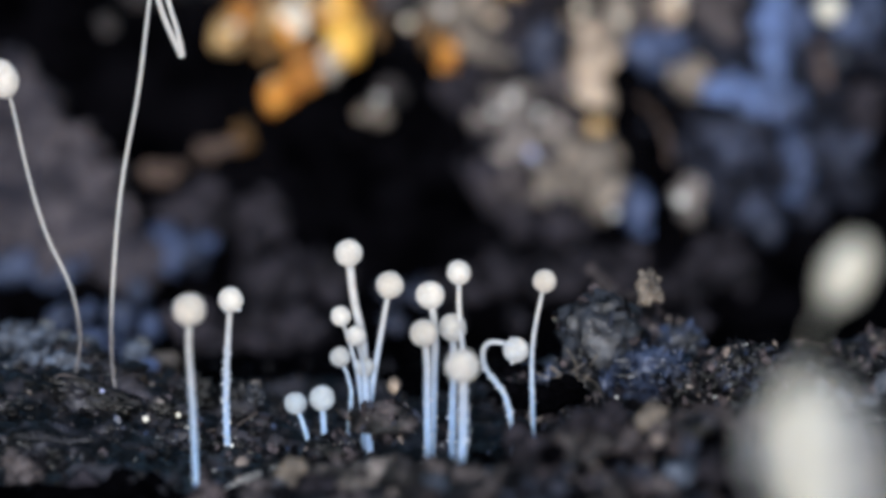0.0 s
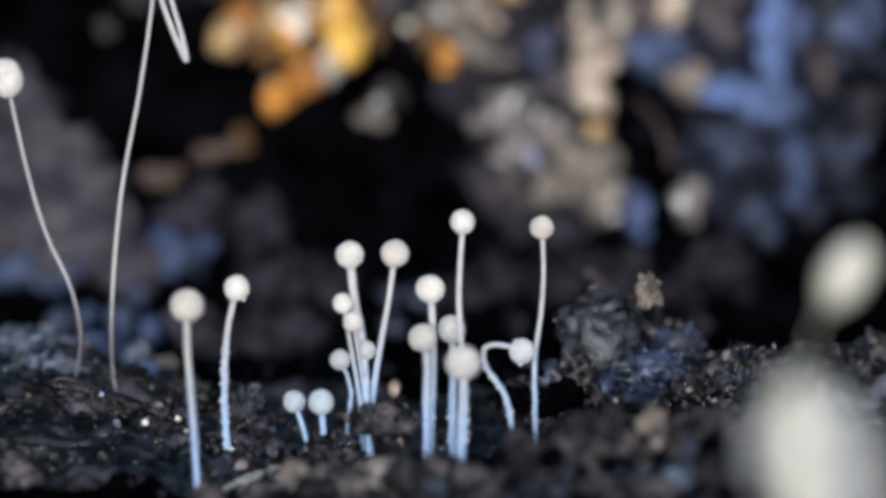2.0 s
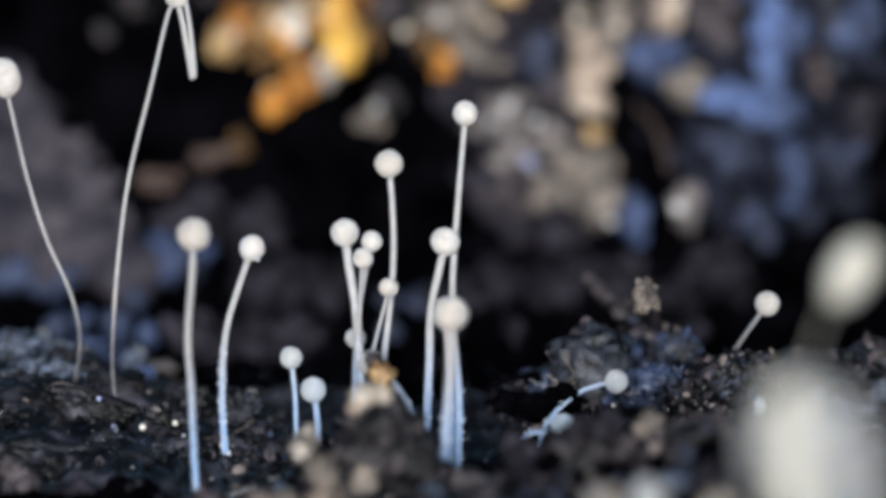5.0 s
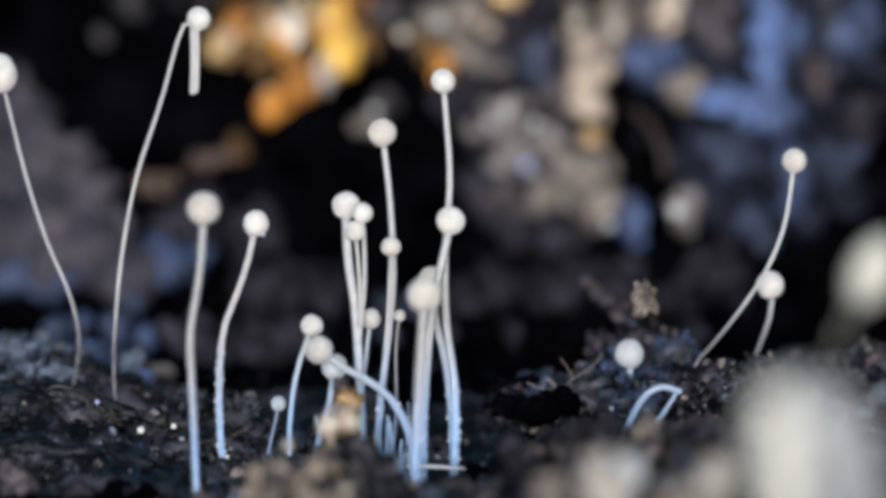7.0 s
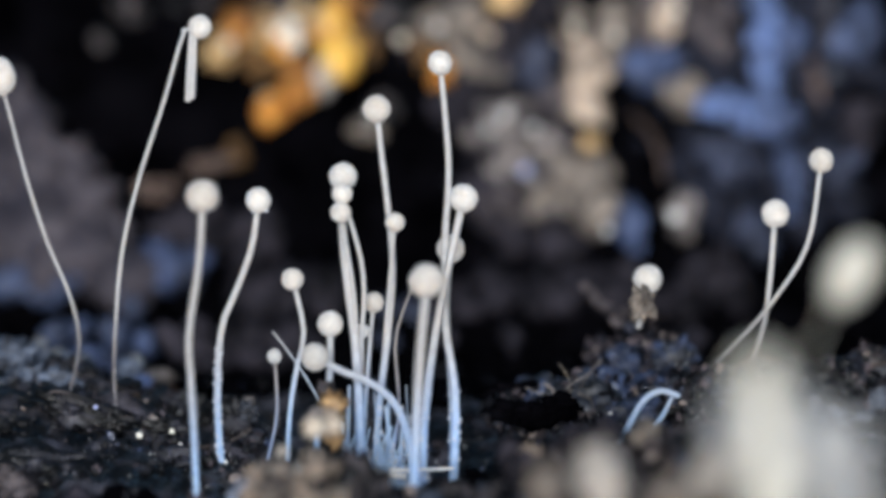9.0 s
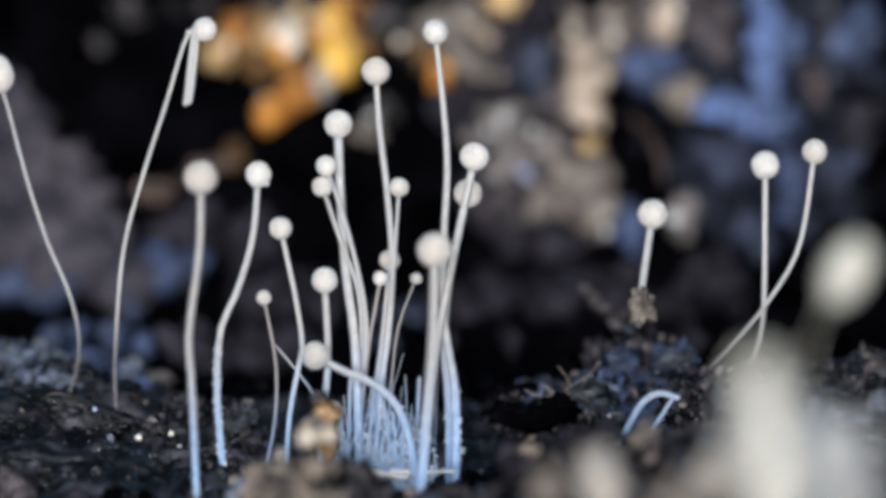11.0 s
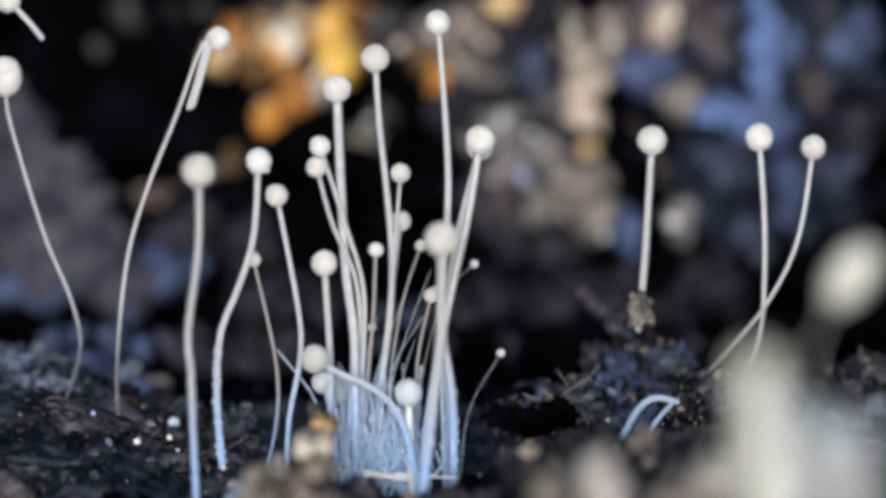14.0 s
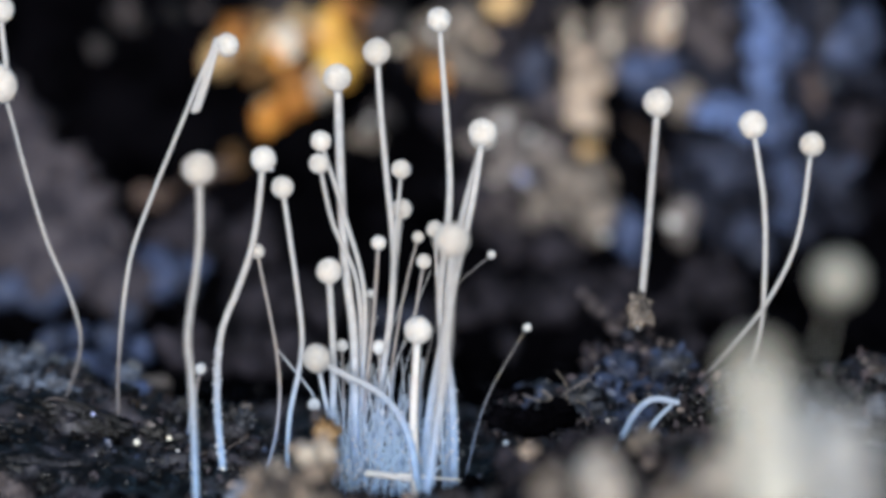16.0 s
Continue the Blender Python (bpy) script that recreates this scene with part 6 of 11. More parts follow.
s.at(0, -0.811, 0.649, -1.42, -0.811, 0.649, -1.322, -0.811, 0.649, -1.224)
s.at(4.2, -0.783, 0.649, -0.813, -0.783, 0.649, -0.715, -0.783, 0.649, -0.617)
s.at(7, -0.754, 0.649, -0.603, -0.684, 0.649, -0.244, -0.614, 0.649, 0.118)
s.at(11.3, -0.727, 0.649, -0.484, -0.622, 0.649, -0.028, -0.483, 0.649, 0.529)
s.at(16, -0.708, 0.649, -0.498, -0.568, 0.649, 0.088, -0.358, 0.649, 0.775)
s.build()
s = filament(0.012, 0.006, 71)
s.at(0, -1.286, 0.809, -1.443, -1.285, 0.809, -1.345, -1.285, 0.809, -1.246)
s.at(9.2, -1.211, 0.809, -0.726, -1.211, 0.809, -0.628, -1.21, 0.809, -0.53)
s.at(11.3, -1.201, 0.809, -0.506, -1.225, 0.809, -0.049, -1.256, 0.809, 0.285)
s.at(16, -1.182, 0.809, -0.52, -1.213, 0.809, 0.068, -1.26, 0.809, 0.728)
s.build()
s = filament(0.037, 0.018, 72, drops=1)
s.at(0, -1.05, 0.334, -1.374, -1.05, 0.334, -1.277, -1.05, 0.334, -1.179)
s.at(8, -0.984, 0.334, -0.694, -0.984, 0.334, -0.596, -0.984, 0.334, -0.499)
s.at(11.3, -0.966, 0.334, -0.442, -0.972, 0.334, 0.013, -0.98, 0.334, -0.144)
s.at(16, -0.947, 0.334, -0.456, -0.954, 0.334, 0.129, -0.966, 0.334, 0.297)
s.build()
s = filament(0.012, 0.006, 73)
s.at(0, -0.594, -0.211, -1.296, -0.593, -0.211, -1.199, -0.593, -0.211, -1.102)
s.at(4.2, -0.566, -0.211, -0.695, -0.566, -0.211, -0.598, -0.566, -0.211, -0.501)
s.at(7, -0.537, -0.211, -0.487, -0.495, -0.211, -0.131, -0.452, -0.211, 0.294)
s.at(11.3, -0.511, -0.211, -0.369, -0.447, -0.211, 0.083, -0.362, -0.211, 0.702)
s.at(16, -0.491, -0.211, -0.383, -0.406, -0.211, 0.199, -0.278, -0.211, 0.946)
s.build()
s = filament(0.037, 0.019, 74)
s.at(0, -0.455, 0.862, -1.45, -0.455, 0.862, -1.352, -0.455, 0.862, -1.254)
s.at(4.2, -0.427, 0.862, -0.842, -0.427, 0.862, -0.744, -0.427, 0.862, -0.646)
s.at(7, -0.399, 0.862, -0.632, -0.375, 0.862, -0.272, -0.35, 0.862, 0.465)
s.at(11.3, -0.372, 0.862, -0.513, -0.336, 0.862, -0.055, -0.287, 0.862, 0.877)
s.at(16, -0.352, 0.862, -0.527, -0.304, 0.862, 0.061, -0.232, 0.862, 1.123)
s.build()
s = filament(0.016, 0.008, 75)
s.at(0, -0.549, 0.596, -1.412, -0.549, 0.596, -1.314, -0.549, 0.596, -1.216)
s.at(4.2, -0.521, 0.596, -0.806, -0.521, 0.596, -0.708, -0.521, 0.596, -0.61)
s.at(7, -0.492, 0.596, -0.596, -0.44, 0.596, -0.237, -0.387, 0.596, -0.172)
s.at(11.3, -0.466, 0.596, -0.477, -0.386, 0.596, -0.021, -0.281, 0.596, 0.239)
s.at(16, -0.446, 0.596, -0.491, -0.34, 0.596, 0.095, -0.183, 0.596, 0.485)
s.build()
s = filament(0.016, 0.008, 76)
s.at(0, -1.116, 0.009, -1.328, -1.116, 0.009, -1.231, -1.116, 0.009, -1.133)
s.at(6.3, -1.066, 0.009, -0.695, -1.066, 0.009, -0.598, -1.066, 0.009, -0.501)
s.at(11.3, -1.033, 0.009, -0.398, -1.138, 0.009, 0.055, -1.278, 0.009, -0.124)
s.at(16, -1.013, 0.009, -0.413, -1.153, 0.009, 0.17, -1.363, 0.009, 0.316)
s.build()
s = filament(0.01, 0.005, 77)
s.at(0, -0.592, 0.841, -1.447, -0.592, 0.841, -1.349, -0.592, 0.841, -1.251)
s.at(9.2, -0.518, 0.841, -0.73, -0.518, 0.841, -0.632, -0.518, 0.841, -0.534)
s.at(11.3, -0.509, 0.841, -0.51, -0.448, 0.841, -0.053, -0.367, 0.841, -0.186)
s.at(16, -0.489, 0.841, -0.524, -0.408, 0.841, 0.064, -0.287, 0.841, 0.256)
s.build()
s = filament(0.008, 0.004, 78)
s.at(0, -0.713, 0.228, -1.359, -0.713, 0.228, -1.262, -0.712, 0.228, -1.164)
s.at(4.2, -0.684, 0.228, -0.755, -0.684, 0.228, -0.658, -0.684, 0.228, -0.56)
s.at(7, -0.656, 0.228, -0.546, -0.68, 0.228, -0.189, -0.704, 0.228, -0.336)
s.at(11.3, -0.629, 0.228, -0.428, -0.665, 0.228, 0.027, -0.713, 0.228, 0.074)
s.at(16, -0.61, 0.228, -0.442, -0.657, 0.228, 0.142, -0.729, 0.228, 0.32)
s.build()
s = filament(0.012, 0.006, 79)
s.at(0, -1.279, -0.133, -1.308, -1.279, -0.133, -1.21, -1.279, -0.133, -1.113)
s.at(4.2, -1.251, -0.133, -0.706, -1.251, -0.133, -0.609, -1.251, -0.133, -0.511)
s.at(7, -1.222, -0.133, -0.497, -1.209, -0.133, -0.141, -1.195, -0.133, 0.129)
s.at(11.3, -1.196, -0.133, -0.379, -1.175, -0.133, 0.073, -1.148, -0.133, 0.537)
s.at(16, -1.176, -0.133, -0.394, -1.149, -0.133, 0.189, -1.108, -0.133, 0.782)
s.build()
s = filament(0.008, 0.004, 80)
s.at(0, -1.249, 0.693, -1.426, -1.249, 0.693, -1.328, -1.249, 0.693, -1.23)
s.at(4.2, -1.22, 0.693, -0.819, -1.22, 0.693, -0.721, -1.22, 0.693, -0.623)
s.at(7, -1.192, 0.693, -0.609, -1.137, 0.693, -0.25, -1.083, 0.693, -0.412)
s.at(11.3, -1.165, 0.693, -0.49, -1.083, 0.693, -0.034, -0.975, 0.693, 0)
s.at(16, -1.145, 0.693, -0.504, -1.036, 0.693, 0.083, -0.874, 0.693, 0.247)
s.build()
s = filament(0.016, 0.008, 81)
s.at(0, -0.456, 0.61, -1.414, -0.456, 0.61, -1.316, -0.456, 0.61, -1.218)
s.at(8, -0.39, 0.61, -0.732, -0.39, 0.61, -0.634, -0.39, 0.61, -0.536)
s.at(11.3, -0.373, 0.61, -0.479, -0.382, 0.61, -0.023, -0.395, 0.61, 0.545)
s.at(16, -0.353, 0.61, -0.493, -0.366, 0.61, 0.093, -0.385, 0.61, 0.986)
s.build()
s = filament(0.037, 0.018, 82)
s.at(0, -1.229, 0.221, -1.358, -1.229, 0.221, -1.261, -1.229, 0.221, -1.163)
s.at(8, -1.163, 0.221, -0.678, -1.163, 0.221, -0.581, -1.163, 0.221, -0.483)
s.at(11.3, -1.145, 0.221, -0.427, -1.227, 0.221, 0.028, -1.336, 0.221, 0.162)
s.at(16, -1.126, 0.221, -0.441, -1.234, 0.221, 0.143, -1.397, 0.221, 0.601)
s.build()
s = filament(0.016, 0.008, 83)
s.at(0, -0.622, 0.816, -1.443, -0.622, 0.816, -1.345, -0.622, 0.816, -1.247)
s.at(4.2, -0.594, 0.816, -0.836, -0.594, 0.816, -0.738, -0.594, 0.816, -0.64)
s.at(7, -0.565, 0.816, -0.626, -0.627, 0.816, -0.266, -0.689, 0.816, -0.403)
s.at(11.3, -0.538, 0.816, -0.507, -0.631, 0.816, -0.049, -0.754, 0.816, 0.009)
s.at(16, -0.519, 0.816, -0.521, -0.642, 0.816, 0.067, -0.827, 0.816, 0.256)
s.build()
s = filament(0.016, 0.008, 84, drops=1)
s.at(0, -0.933, -0.121, -1.309, -0.932, -0.121, -1.212, -0.932, -0.121, -1.115)
s.at(4.2, -0.904, -0.121, -0.707, -0.904, -0.121, -0.61, -0.904, -0.121, -0.513)
s.at(7, -0.876, -0.121, -0.499, -0.834, -0.121, -0.143, -0.791, -0.121, 0.46)
s.at(11.3, -0.849, -0.121, -0.381, -0.786, -0.121, 0.072, -0.701, -0.121, 0.868)
s.at(16, -0.83, -0.121, -0.395, -0.745, -0.121, 0.187, -0.618, -0.121, 1.112)
s.build()
s = filament(0.012, 0.006, 85)
s.at(0, -0.541, -0.293, -1.285, -0.541, -0.293, -1.187, -0.541, -0.293, -1.09)
s.at(4.2, -0.513, -0.293, -0.684, -0.513, -0.293, -0.587, -0.513, -0.293, -0.49)
s.at(7, -0.485, -0.293, -0.476, -0.519, -0.293, -0.12, -0.553, -0.293, -0.352)
s.at(11.3, -0.458, -0.293, -0.358, -0.509, -0.293, 0.094, -0.577, -0.293, 0.057)
s.at(16, -0.439, -0.293, -0.372, -0.507, -0.293, 0.209, -0.609, -0.293, 0.301)
s.build()
s = filament(0.01, 0.005, 86)
s.at(0, -1.201, -0.209, -1.297, -1.201, -0.209, -1.2, -1.201, -0.209, -1.102)
s.at(9.2, -1.127, -0.209, -0.587, -1.127, -0.209, -0.49, -1.127, -0.209, -0.393)
s.at(11.3, -1.117, -0.209, -0.369, -1.199, -0.209, 0.083, -1.309, -0.209, 0.046)
s.at(16, -1.098, -0.209, -0.383, -1.207, -0.209, 0.198, -1.371, -0.209, 0.484)
s.build()
s = filament(0.037, 0.018, 87)
s.at(0, -0.948, 0.452, -1.391, -0.948, 0.452, -1.294, -0.948, 0.452, -1.196)
s.at(6.3, -0.898, 0.452, -0.756, -0.898, 0.452, -0.658, -0.898, 0.452, -0.56)
s.at(11.3, -0.864, 0.452, -0.458, -0.908, 0.452, -0.002, -0.966, 0.452, 0.539)
s.at(16, -0.845, 0.452, -0.472, -0.903, 0.452, 0.114, -0.99, 0.452, 0.98)
s.build()
s = filament(0.025, 0.012, 88)
s.at(0, -1.269, 0.382, -1.381, -1.269, 0.382, -1.284, -1.269, 0.382, -1.186)
s.at(4.2, -1.24, 0.382, -0.776, -1.24, 0.382, -0.679, -1.24, 0.382, -0.581)
s.at(7, -1.212, 0.382, -0.567, -1.154, 0.382, -0.209, -1.096, 0.382, 0.005)
s.at(11.3, -1.185, 0.382, -0.448, -1.098, 0.382, 0.007, -0.982, 0.382, 0.416)
s.at(16, -1.165, 0.382, -0.463, -1.049, 0.382, 0.123, -0.875, 0.382, 0.661)
s.build()
s = filament(0.037, 0.018, 89)
s.at(0, -0.61, 0.417, -1.386, -0.61, 0.417, -1.288, -0.61, 0.417, -1.191)
s.at(4.2, -0.582, 0.417, -0.781, -0.582, 0.417, -0.683, -0.582, 0.417, -0.586)
s.at(7, -0.554, 0.417, -0.572, -0.538, 0.417, -0.214, -0.521, 0.417, 0.107)
s.at(11.3, -0.527, 0.417, -0.453, -0.503, 0.417, 0.002, -0.47, 0.417, 0.517)
s.at(16, -0.507, 0.417, -0.467, -0.475, 0.417, 0.118, -0.427, 0.417, 0.763)
s.build()
s = filament(0.012, 0.006, 90)
s.at(0, -1.006, -0.087, -1.314, -1.006, -0.087, -1.217, -1.006, -0.087, -1.12)
s.at(4.2, -0.978, -0.087, -0.712, -0.978, -0.087, -0.615, -0.978, -0.087, -0.518)
s.at(7, -0.95, -0.087, -0.504, -0.959, -0.087, -0.147, -0.968, -0.087, 0.002)
s.at(11.3, -0.923, -0.087, -0.386, -0.937, -0.087, 0.067, -0.955, -0.087, 0.411)
s.at(16, -0.904, -0.087, -0.4, -0.922, -0.087, 0.183, -0.95, -0.087, 0.655)
s.build()
s = filament(0.01, 0.005, 91)
s.at(0, -1.14, 0.475, -1.395, -1.14, 0.475, -1.297, -1.14, 0.475, -1.199)
s.at(6.3, -1.09, 0.475, -0.759, -1.09, 0.475, -0.661, -1.09, 0.475, -0.564)
s.at(11.3, -1.056, 0.475, -0.461, -0.993, 0.475, -0.005, -0.91, 0.475, 0.073)
s.at(16, -1.037, 0.475, -0.475, -0.953, 0.475, 0.111, -0.827, 0.475, 0.514)
s.build()
s = filament(0.008, 0.004, 92)
s.at(0, -1.02, 0.329, -1.374, -1.02, 0.329, -1.276, -1.02, 0.329, -1.178)
s.at(6.3, -0.97, 0.329, -0.739, -0.97, 0.329, -0.641, -0.97, 0.329, -0.544)
s.at(11.3, -0.936, 0.329, -0.441, -0.963, 0.329, 0.014, -0.999, 0.329, 0.611)
s.at(16, -0.917, 0.329, -0.456, -0.953, 0.329, 0.129, -1.006, 0.329, 1.051)
s.build()
s = filament(0.037, 0.019, 93)
s.at(0, -0.6, 0.884, -1.453, -0.6, 0.884, -1.355, -0.6, 0.884, -1.257)
s.at(4.2, -0.572, 0.884, -0.845, -0.572, 0.884, -0.747, -0.572, 0.884, -0.649)
s.at(7, -0.544, 0.884, -0.635, -0.5, 0.884, -0.275, -0.456, 0.884, -0.488)
s.at(11.3, -0.517, 0.884, -0.516, -0.451, 0.884, -0.058, -0.363, 0.884, -0.075)
s.at(16, -0.497, 0.884, -0.53, -0.409, 0.884, 0.058, -0.278, 0.884, 0.172)
s.build()
s = filament(0.037, 0.018, 94)
s.at(0, -0.8, 0.275, -1.366, -0.8, 0.275, -1.268, -0.8, 0.275, -1.171)
s.at(4.2, -0.772, 0.275, -0.762, -0.772, 0.275, -0.664, -0.772, 0.275, -0.567)
s.at(7, -0.744, 0.275, -0.552, -0.682, 0.275, -0.195, -0.62, 0.275, -0.206)
s.at(11.3, -0.717, 0.275, -0.434, -0.624, 0.275, 0.021, -0.5, 0.275, 0.205)
s.at(16, -0.697, 0.275, -0.448, -0.573, 0.275, 0.136, -0.387, 0.275, 0.45)
s.build()
s = filament(0.016, 0.008, 95)
s.at(0, -1.117, 0.419, -1.387, -1.117, 0.419, -1.289, -1.117, 0.419, -1.191)
s.at(4.2, -1.089, 0.419, -0.781, -1.089, 0.419, -0.684, -1.089, 0.419, -0.586)
s.at(7, -1.061, 0.419, -0.572, -1.019, 0.419, -0.214, -0.979, 0.419, -0.121)
s.at(11.3, -1.034, 0.419, -0.453, -0.972, 0.419, 0.002, -0.891, 0.419, 0.29)
s.at(16, -1.014, 0.419, -0.468, -0.932, 0.419, 0.118, -0.81, 0.419, 0.536)
s.build()
s = filament(0.016, 0.008, 96, drops=1)
s.at(0, -0.685, 0.336, -1.375, -0.684, 0.336, -1.277, -0.684, 0.336, -1.179)
s.at(8, -0.619, 0.336, -0.694, -0.618, 0.336, -0.596, -0.618, 0.336, -0.499)
s.at(11.3, -0.601, 0.336, -0.442, -0.642, 0.336, 0.013, -0.695, 0.336, 0.553)
s.at(16, -0.582, 0.336, -0.456, -0.635, 0.336, 0.128, -0.716, 0.336, 0.993)
s.build()
s = filament(0.008, 0.004, 97)
s.at(0, -0.508, 0.194, -1.354, -0.508, 0.194, -1.257, -0.508, 0.194, -1.159)
s.at(8, -0.443, 0.194, -0.675, -0.443, 0.194, -0.577, -0.443, 0.194, -0.48)
s.at(11.3, -0.426, 0.194, -0.423, -0.447, 0.194, 0.031, -0.475, 0.194, 0.394)
s.at(16, -0.406, 0.194, -0.437, -0.434, 0.194, 0.147, -0.476, 0.194, 0.833)
s.build()
s = filament(0.016, 0.008, 98)
s.at(0, -1.088, 0.137, -1.346, -1.088, 0.137, -1.249, -1.088, 0.137, -1.151)
s.at(4.2, -1.06, 0.137, -0.743, -1.06, 0.137, -0.645, -1.06, 0.137, -0.548)
s.at(7, -1.031, 0.137, -0.534, -0.975, 0.137, -0.177, -0.918, 0.137, 0.126)
s.at(11.3, -1.005, 0.137, -0.416, -0.92, 0.137, 0.038, -0.807, 0.137, 0.535)
s.at(16, -0.985, 0.137, -0.43, -0.872, 0.137, 0.154, -0.703, 0.137, 0.78)
s.build()
s = filament(0.012, 0.006, 99)
s.at(0, -0.757, 0.425, -1.387, -0.757, 0.425, -1.29, -0.757, 0.425, -1.192)
s.at(4.2, -0.729, 0.425, -0.782, -0.729, 0.425, -0.685, -0.729, 0.425, -0.587)
s.at(7, -0.701, 0.425, -0.573, -0.749, 0.425, -0.215, -0.798, 0.425, 0.495)
s.at(11.3, -0.674, 0.425, -0.454, -0.747, 0.425, 0.001, -0.844, 0.425, 0.905)
s.at(16, -0.654, 0.425, -0.468, -0.751, 0.425, 0.117, -0.897, 0.425, 1.151)
s.build()
s = filament(0.008, 0.004, 100)
s.at(0, -0.501, 0.771, -1.437, -0.501, 0.771, -1.339, -0.501, 0.771, -1.241)
s.at(4.2, -0.473, 0.771, -0.83, -0.473, 0.771, -0.732, -0.473, 0.771, -0.634)
s.at(7, -0.445, 0.771, -0.62, -0.408, 0.771, -0.26, -0.372, 0.771, 0.018)
s.at(11.3, -0.418, 0.771, -0.501, -0.363, 0.771, -0.044, -0.29, 0.771, 0.43)
s.at(16, -0.398, 0.771, -0.515, -0.325, 0.771, 0.073, -0.216, 0.771, 0.677)
s.build()
s = filament(0.037, 0.018, 101)
s.at(0, -1.186, 0.649, -1.42, -1.186, 0.649, -1.322, -1.186, 0.649, -1.224)
s.at(6.3, -1.136, 0.649, -0.783, -1.136, 0.649, -0.685, -1.136, 0.649, -0.587)
s.at(11.3, -1.102, 0.649, -0.484, -1.157, 0.649, -0.028, -1.231, 0.649, 0.442)
s.at(16, -1.082, 0.649, -0.498, -1.156, 0.649, 0.088, -1.267, 0.649, 0.883)
s.build()
s = filament(0.008, 0.004, 102)
s.at(0, -0.756, -0.111, -1.311, -0.755, -0.111, -1.213, -0.755, -0.111, -1.116)
s.at(6.3, -0.706, -0.111, -0.679, -0.706, -0.111, -0.582, -0.706, -0.111, -0.484)
s.at(11.3, -0.673, -0.111, -0.382, -0.627, -0.111, 0.071, -0.567, -0.111, 0.289)
s.at(16, -0.653, -0.111, -0.397, -0.593, -0.111, 0.186, -0.502, -0.111, 0.728)
s.build()
s = filament(0.012, 0.006, 103)
s.at(0, -1.138, 0.891, -1.454, -1.138, 0.891, -1.356, -1.138, 0.891, -1.258)
s.at(4.2, -1.109, 0.891, -0.846, -1.109, 0.891, -0.748, -1.109, 0.891, -0.65)
s.at(7, -1.081, 0.891, -0.636, -1.016, 0.891, -0.276, -0.951, 0.891, 0.422)
s.at(11.3, -1.054, 0.891, -0.517, -0.957, 0.891, -0.059, -0.828, 0.891, 0.834)
s.at(16, -1.034, 0.891, -0.531, -0.905, 0.891, 0.057, -0.712, 0.891, 1.081)
s.build()
s = filament(0.037, 0.019, 104)
s.at(0, -0.773, 0.843, -1.447, -0.773, 0.843, -1.349, -0.773, 0.843, -1.251)
s.at(4.2, -0.744, 0.843, -0.84, -0.744, 0.843, -0.742, -0.744, 0.843, -0.644)
s.at(7, -0.716, 0.843, -0.629, -0.697, 0.843, -0.27, -0.678, 0.843, 0.334)
s.at(11.3, -0.689, 0.843, -0.51, -0.66, 0.843, -0.053, -0.622, 0.843, 0.746)
s.at(16, -0.669, 0.843, -0.525, -0.631, 0.843, 0.063, -0.574, 0.843, 0.992)
s.build()
s = filament(0.016, 0.008, 105)
s.at(0, -0.667, -0.113, -1.31, -0.667, -0.113, -1.213, -0.667, -0.113, -1.116)
s.at(4.2, -0.639, -0.113, -0.708, -0.639, -0.113, -0.611, -0.639, -0.113, -0.514)
s.at(7, -0.611, -0.113, -0.5, -0.602, -0.113, -0.144, -0.594, -0.113, -0.086)
s.at(11.3, -0.584, -0.113, -0.382, -0.572, -0.113, 0.071, -0.554, -0.113, 0.323)
s.at(16, -0.565, -0.113, -0.396, -0.548, -0.113, 0.186, -0.522, -0.113, 0.567)
s.build()
s = filament(0.012, 0.006, 106)
s.at(0, -1.172, -0.104, -1.312, -1.172, -0.104, -1.215, -1.172, -0.104, -1.117)
s.at(6.3, -1.123, -0.104, -0.68, -1.122, -0.104, -0.583, -1.122, -0.104, -0.485)
s.at(11.3, -1.089, -0.104, -0.383, -1.016, -0.104, 0.07, -0.918, -0.104, 0.345)
s.at(16, -1.069, -0.104, -0.398, -0.971, -0.104, 0.185, -0.825, -0.104, 0.783)
s.build()
s = filament(0.016, 0.008, 107)
s.at(0, -0.852, 0.164, -1.35, -0.852, 0.164, -1.253, -0.852, 0.164, -1.155)
s.at(8, -0.786, 0.164, -0.671, -0.786, 0.164, -0.573, -0.786, 0.164, -0.476)
s.at(11.3, -0.769, 0.164, -0.419, -0.761, 0.164, 0.035, -0.75, 0.164, 0.499)
s.at(16, -0.75, 0.164, -0.433, -0.739, 0.164, 0.15, -0.722, 0.164, 0.938)
s.build()
s = filament(0.01, 0.005, 108, drops=1)
s.at(0, -0.434, -0.117, -1.31, -0.434, -0.117, -1.213, -0.434, -0.117, -1.115)
s.at(4.2, -0.406, -0.117, -0.708, -0.406, -0.117, -0.611, -0.406, -0.117, -0.514)
s.at(7, -0.378, -0.117, -0.499, -0.409, -0.117, -0.143, -0.441, -0.117, -0.067)
s.at(11.3, -0.352, -0.117, -0.382, -0.398, -0.117, 0.071, -0.461, -0.117, 0.342)
s.at(16, -0.332, -0.117, -0.396, -0.394, -0.117, 0.187, -0.488, -0.117, 0.586)
s.build()
s = filament(0.037, 0.018, 109)
s.at(0, -1.211, 0.272, -1.366, -1.211, 0.272, -1.268, -1.211, 0.272, -1.17)
s.at(4.2, -1.183, 0.272, -0.761, -1.182, 0.272, -0.664, -1.182, 0.272, -0.566)
s.at(7, -1.154, 0.272, -0.552, -1.138, 0.272, -0.195, -1.122, 0.272, 0.568)
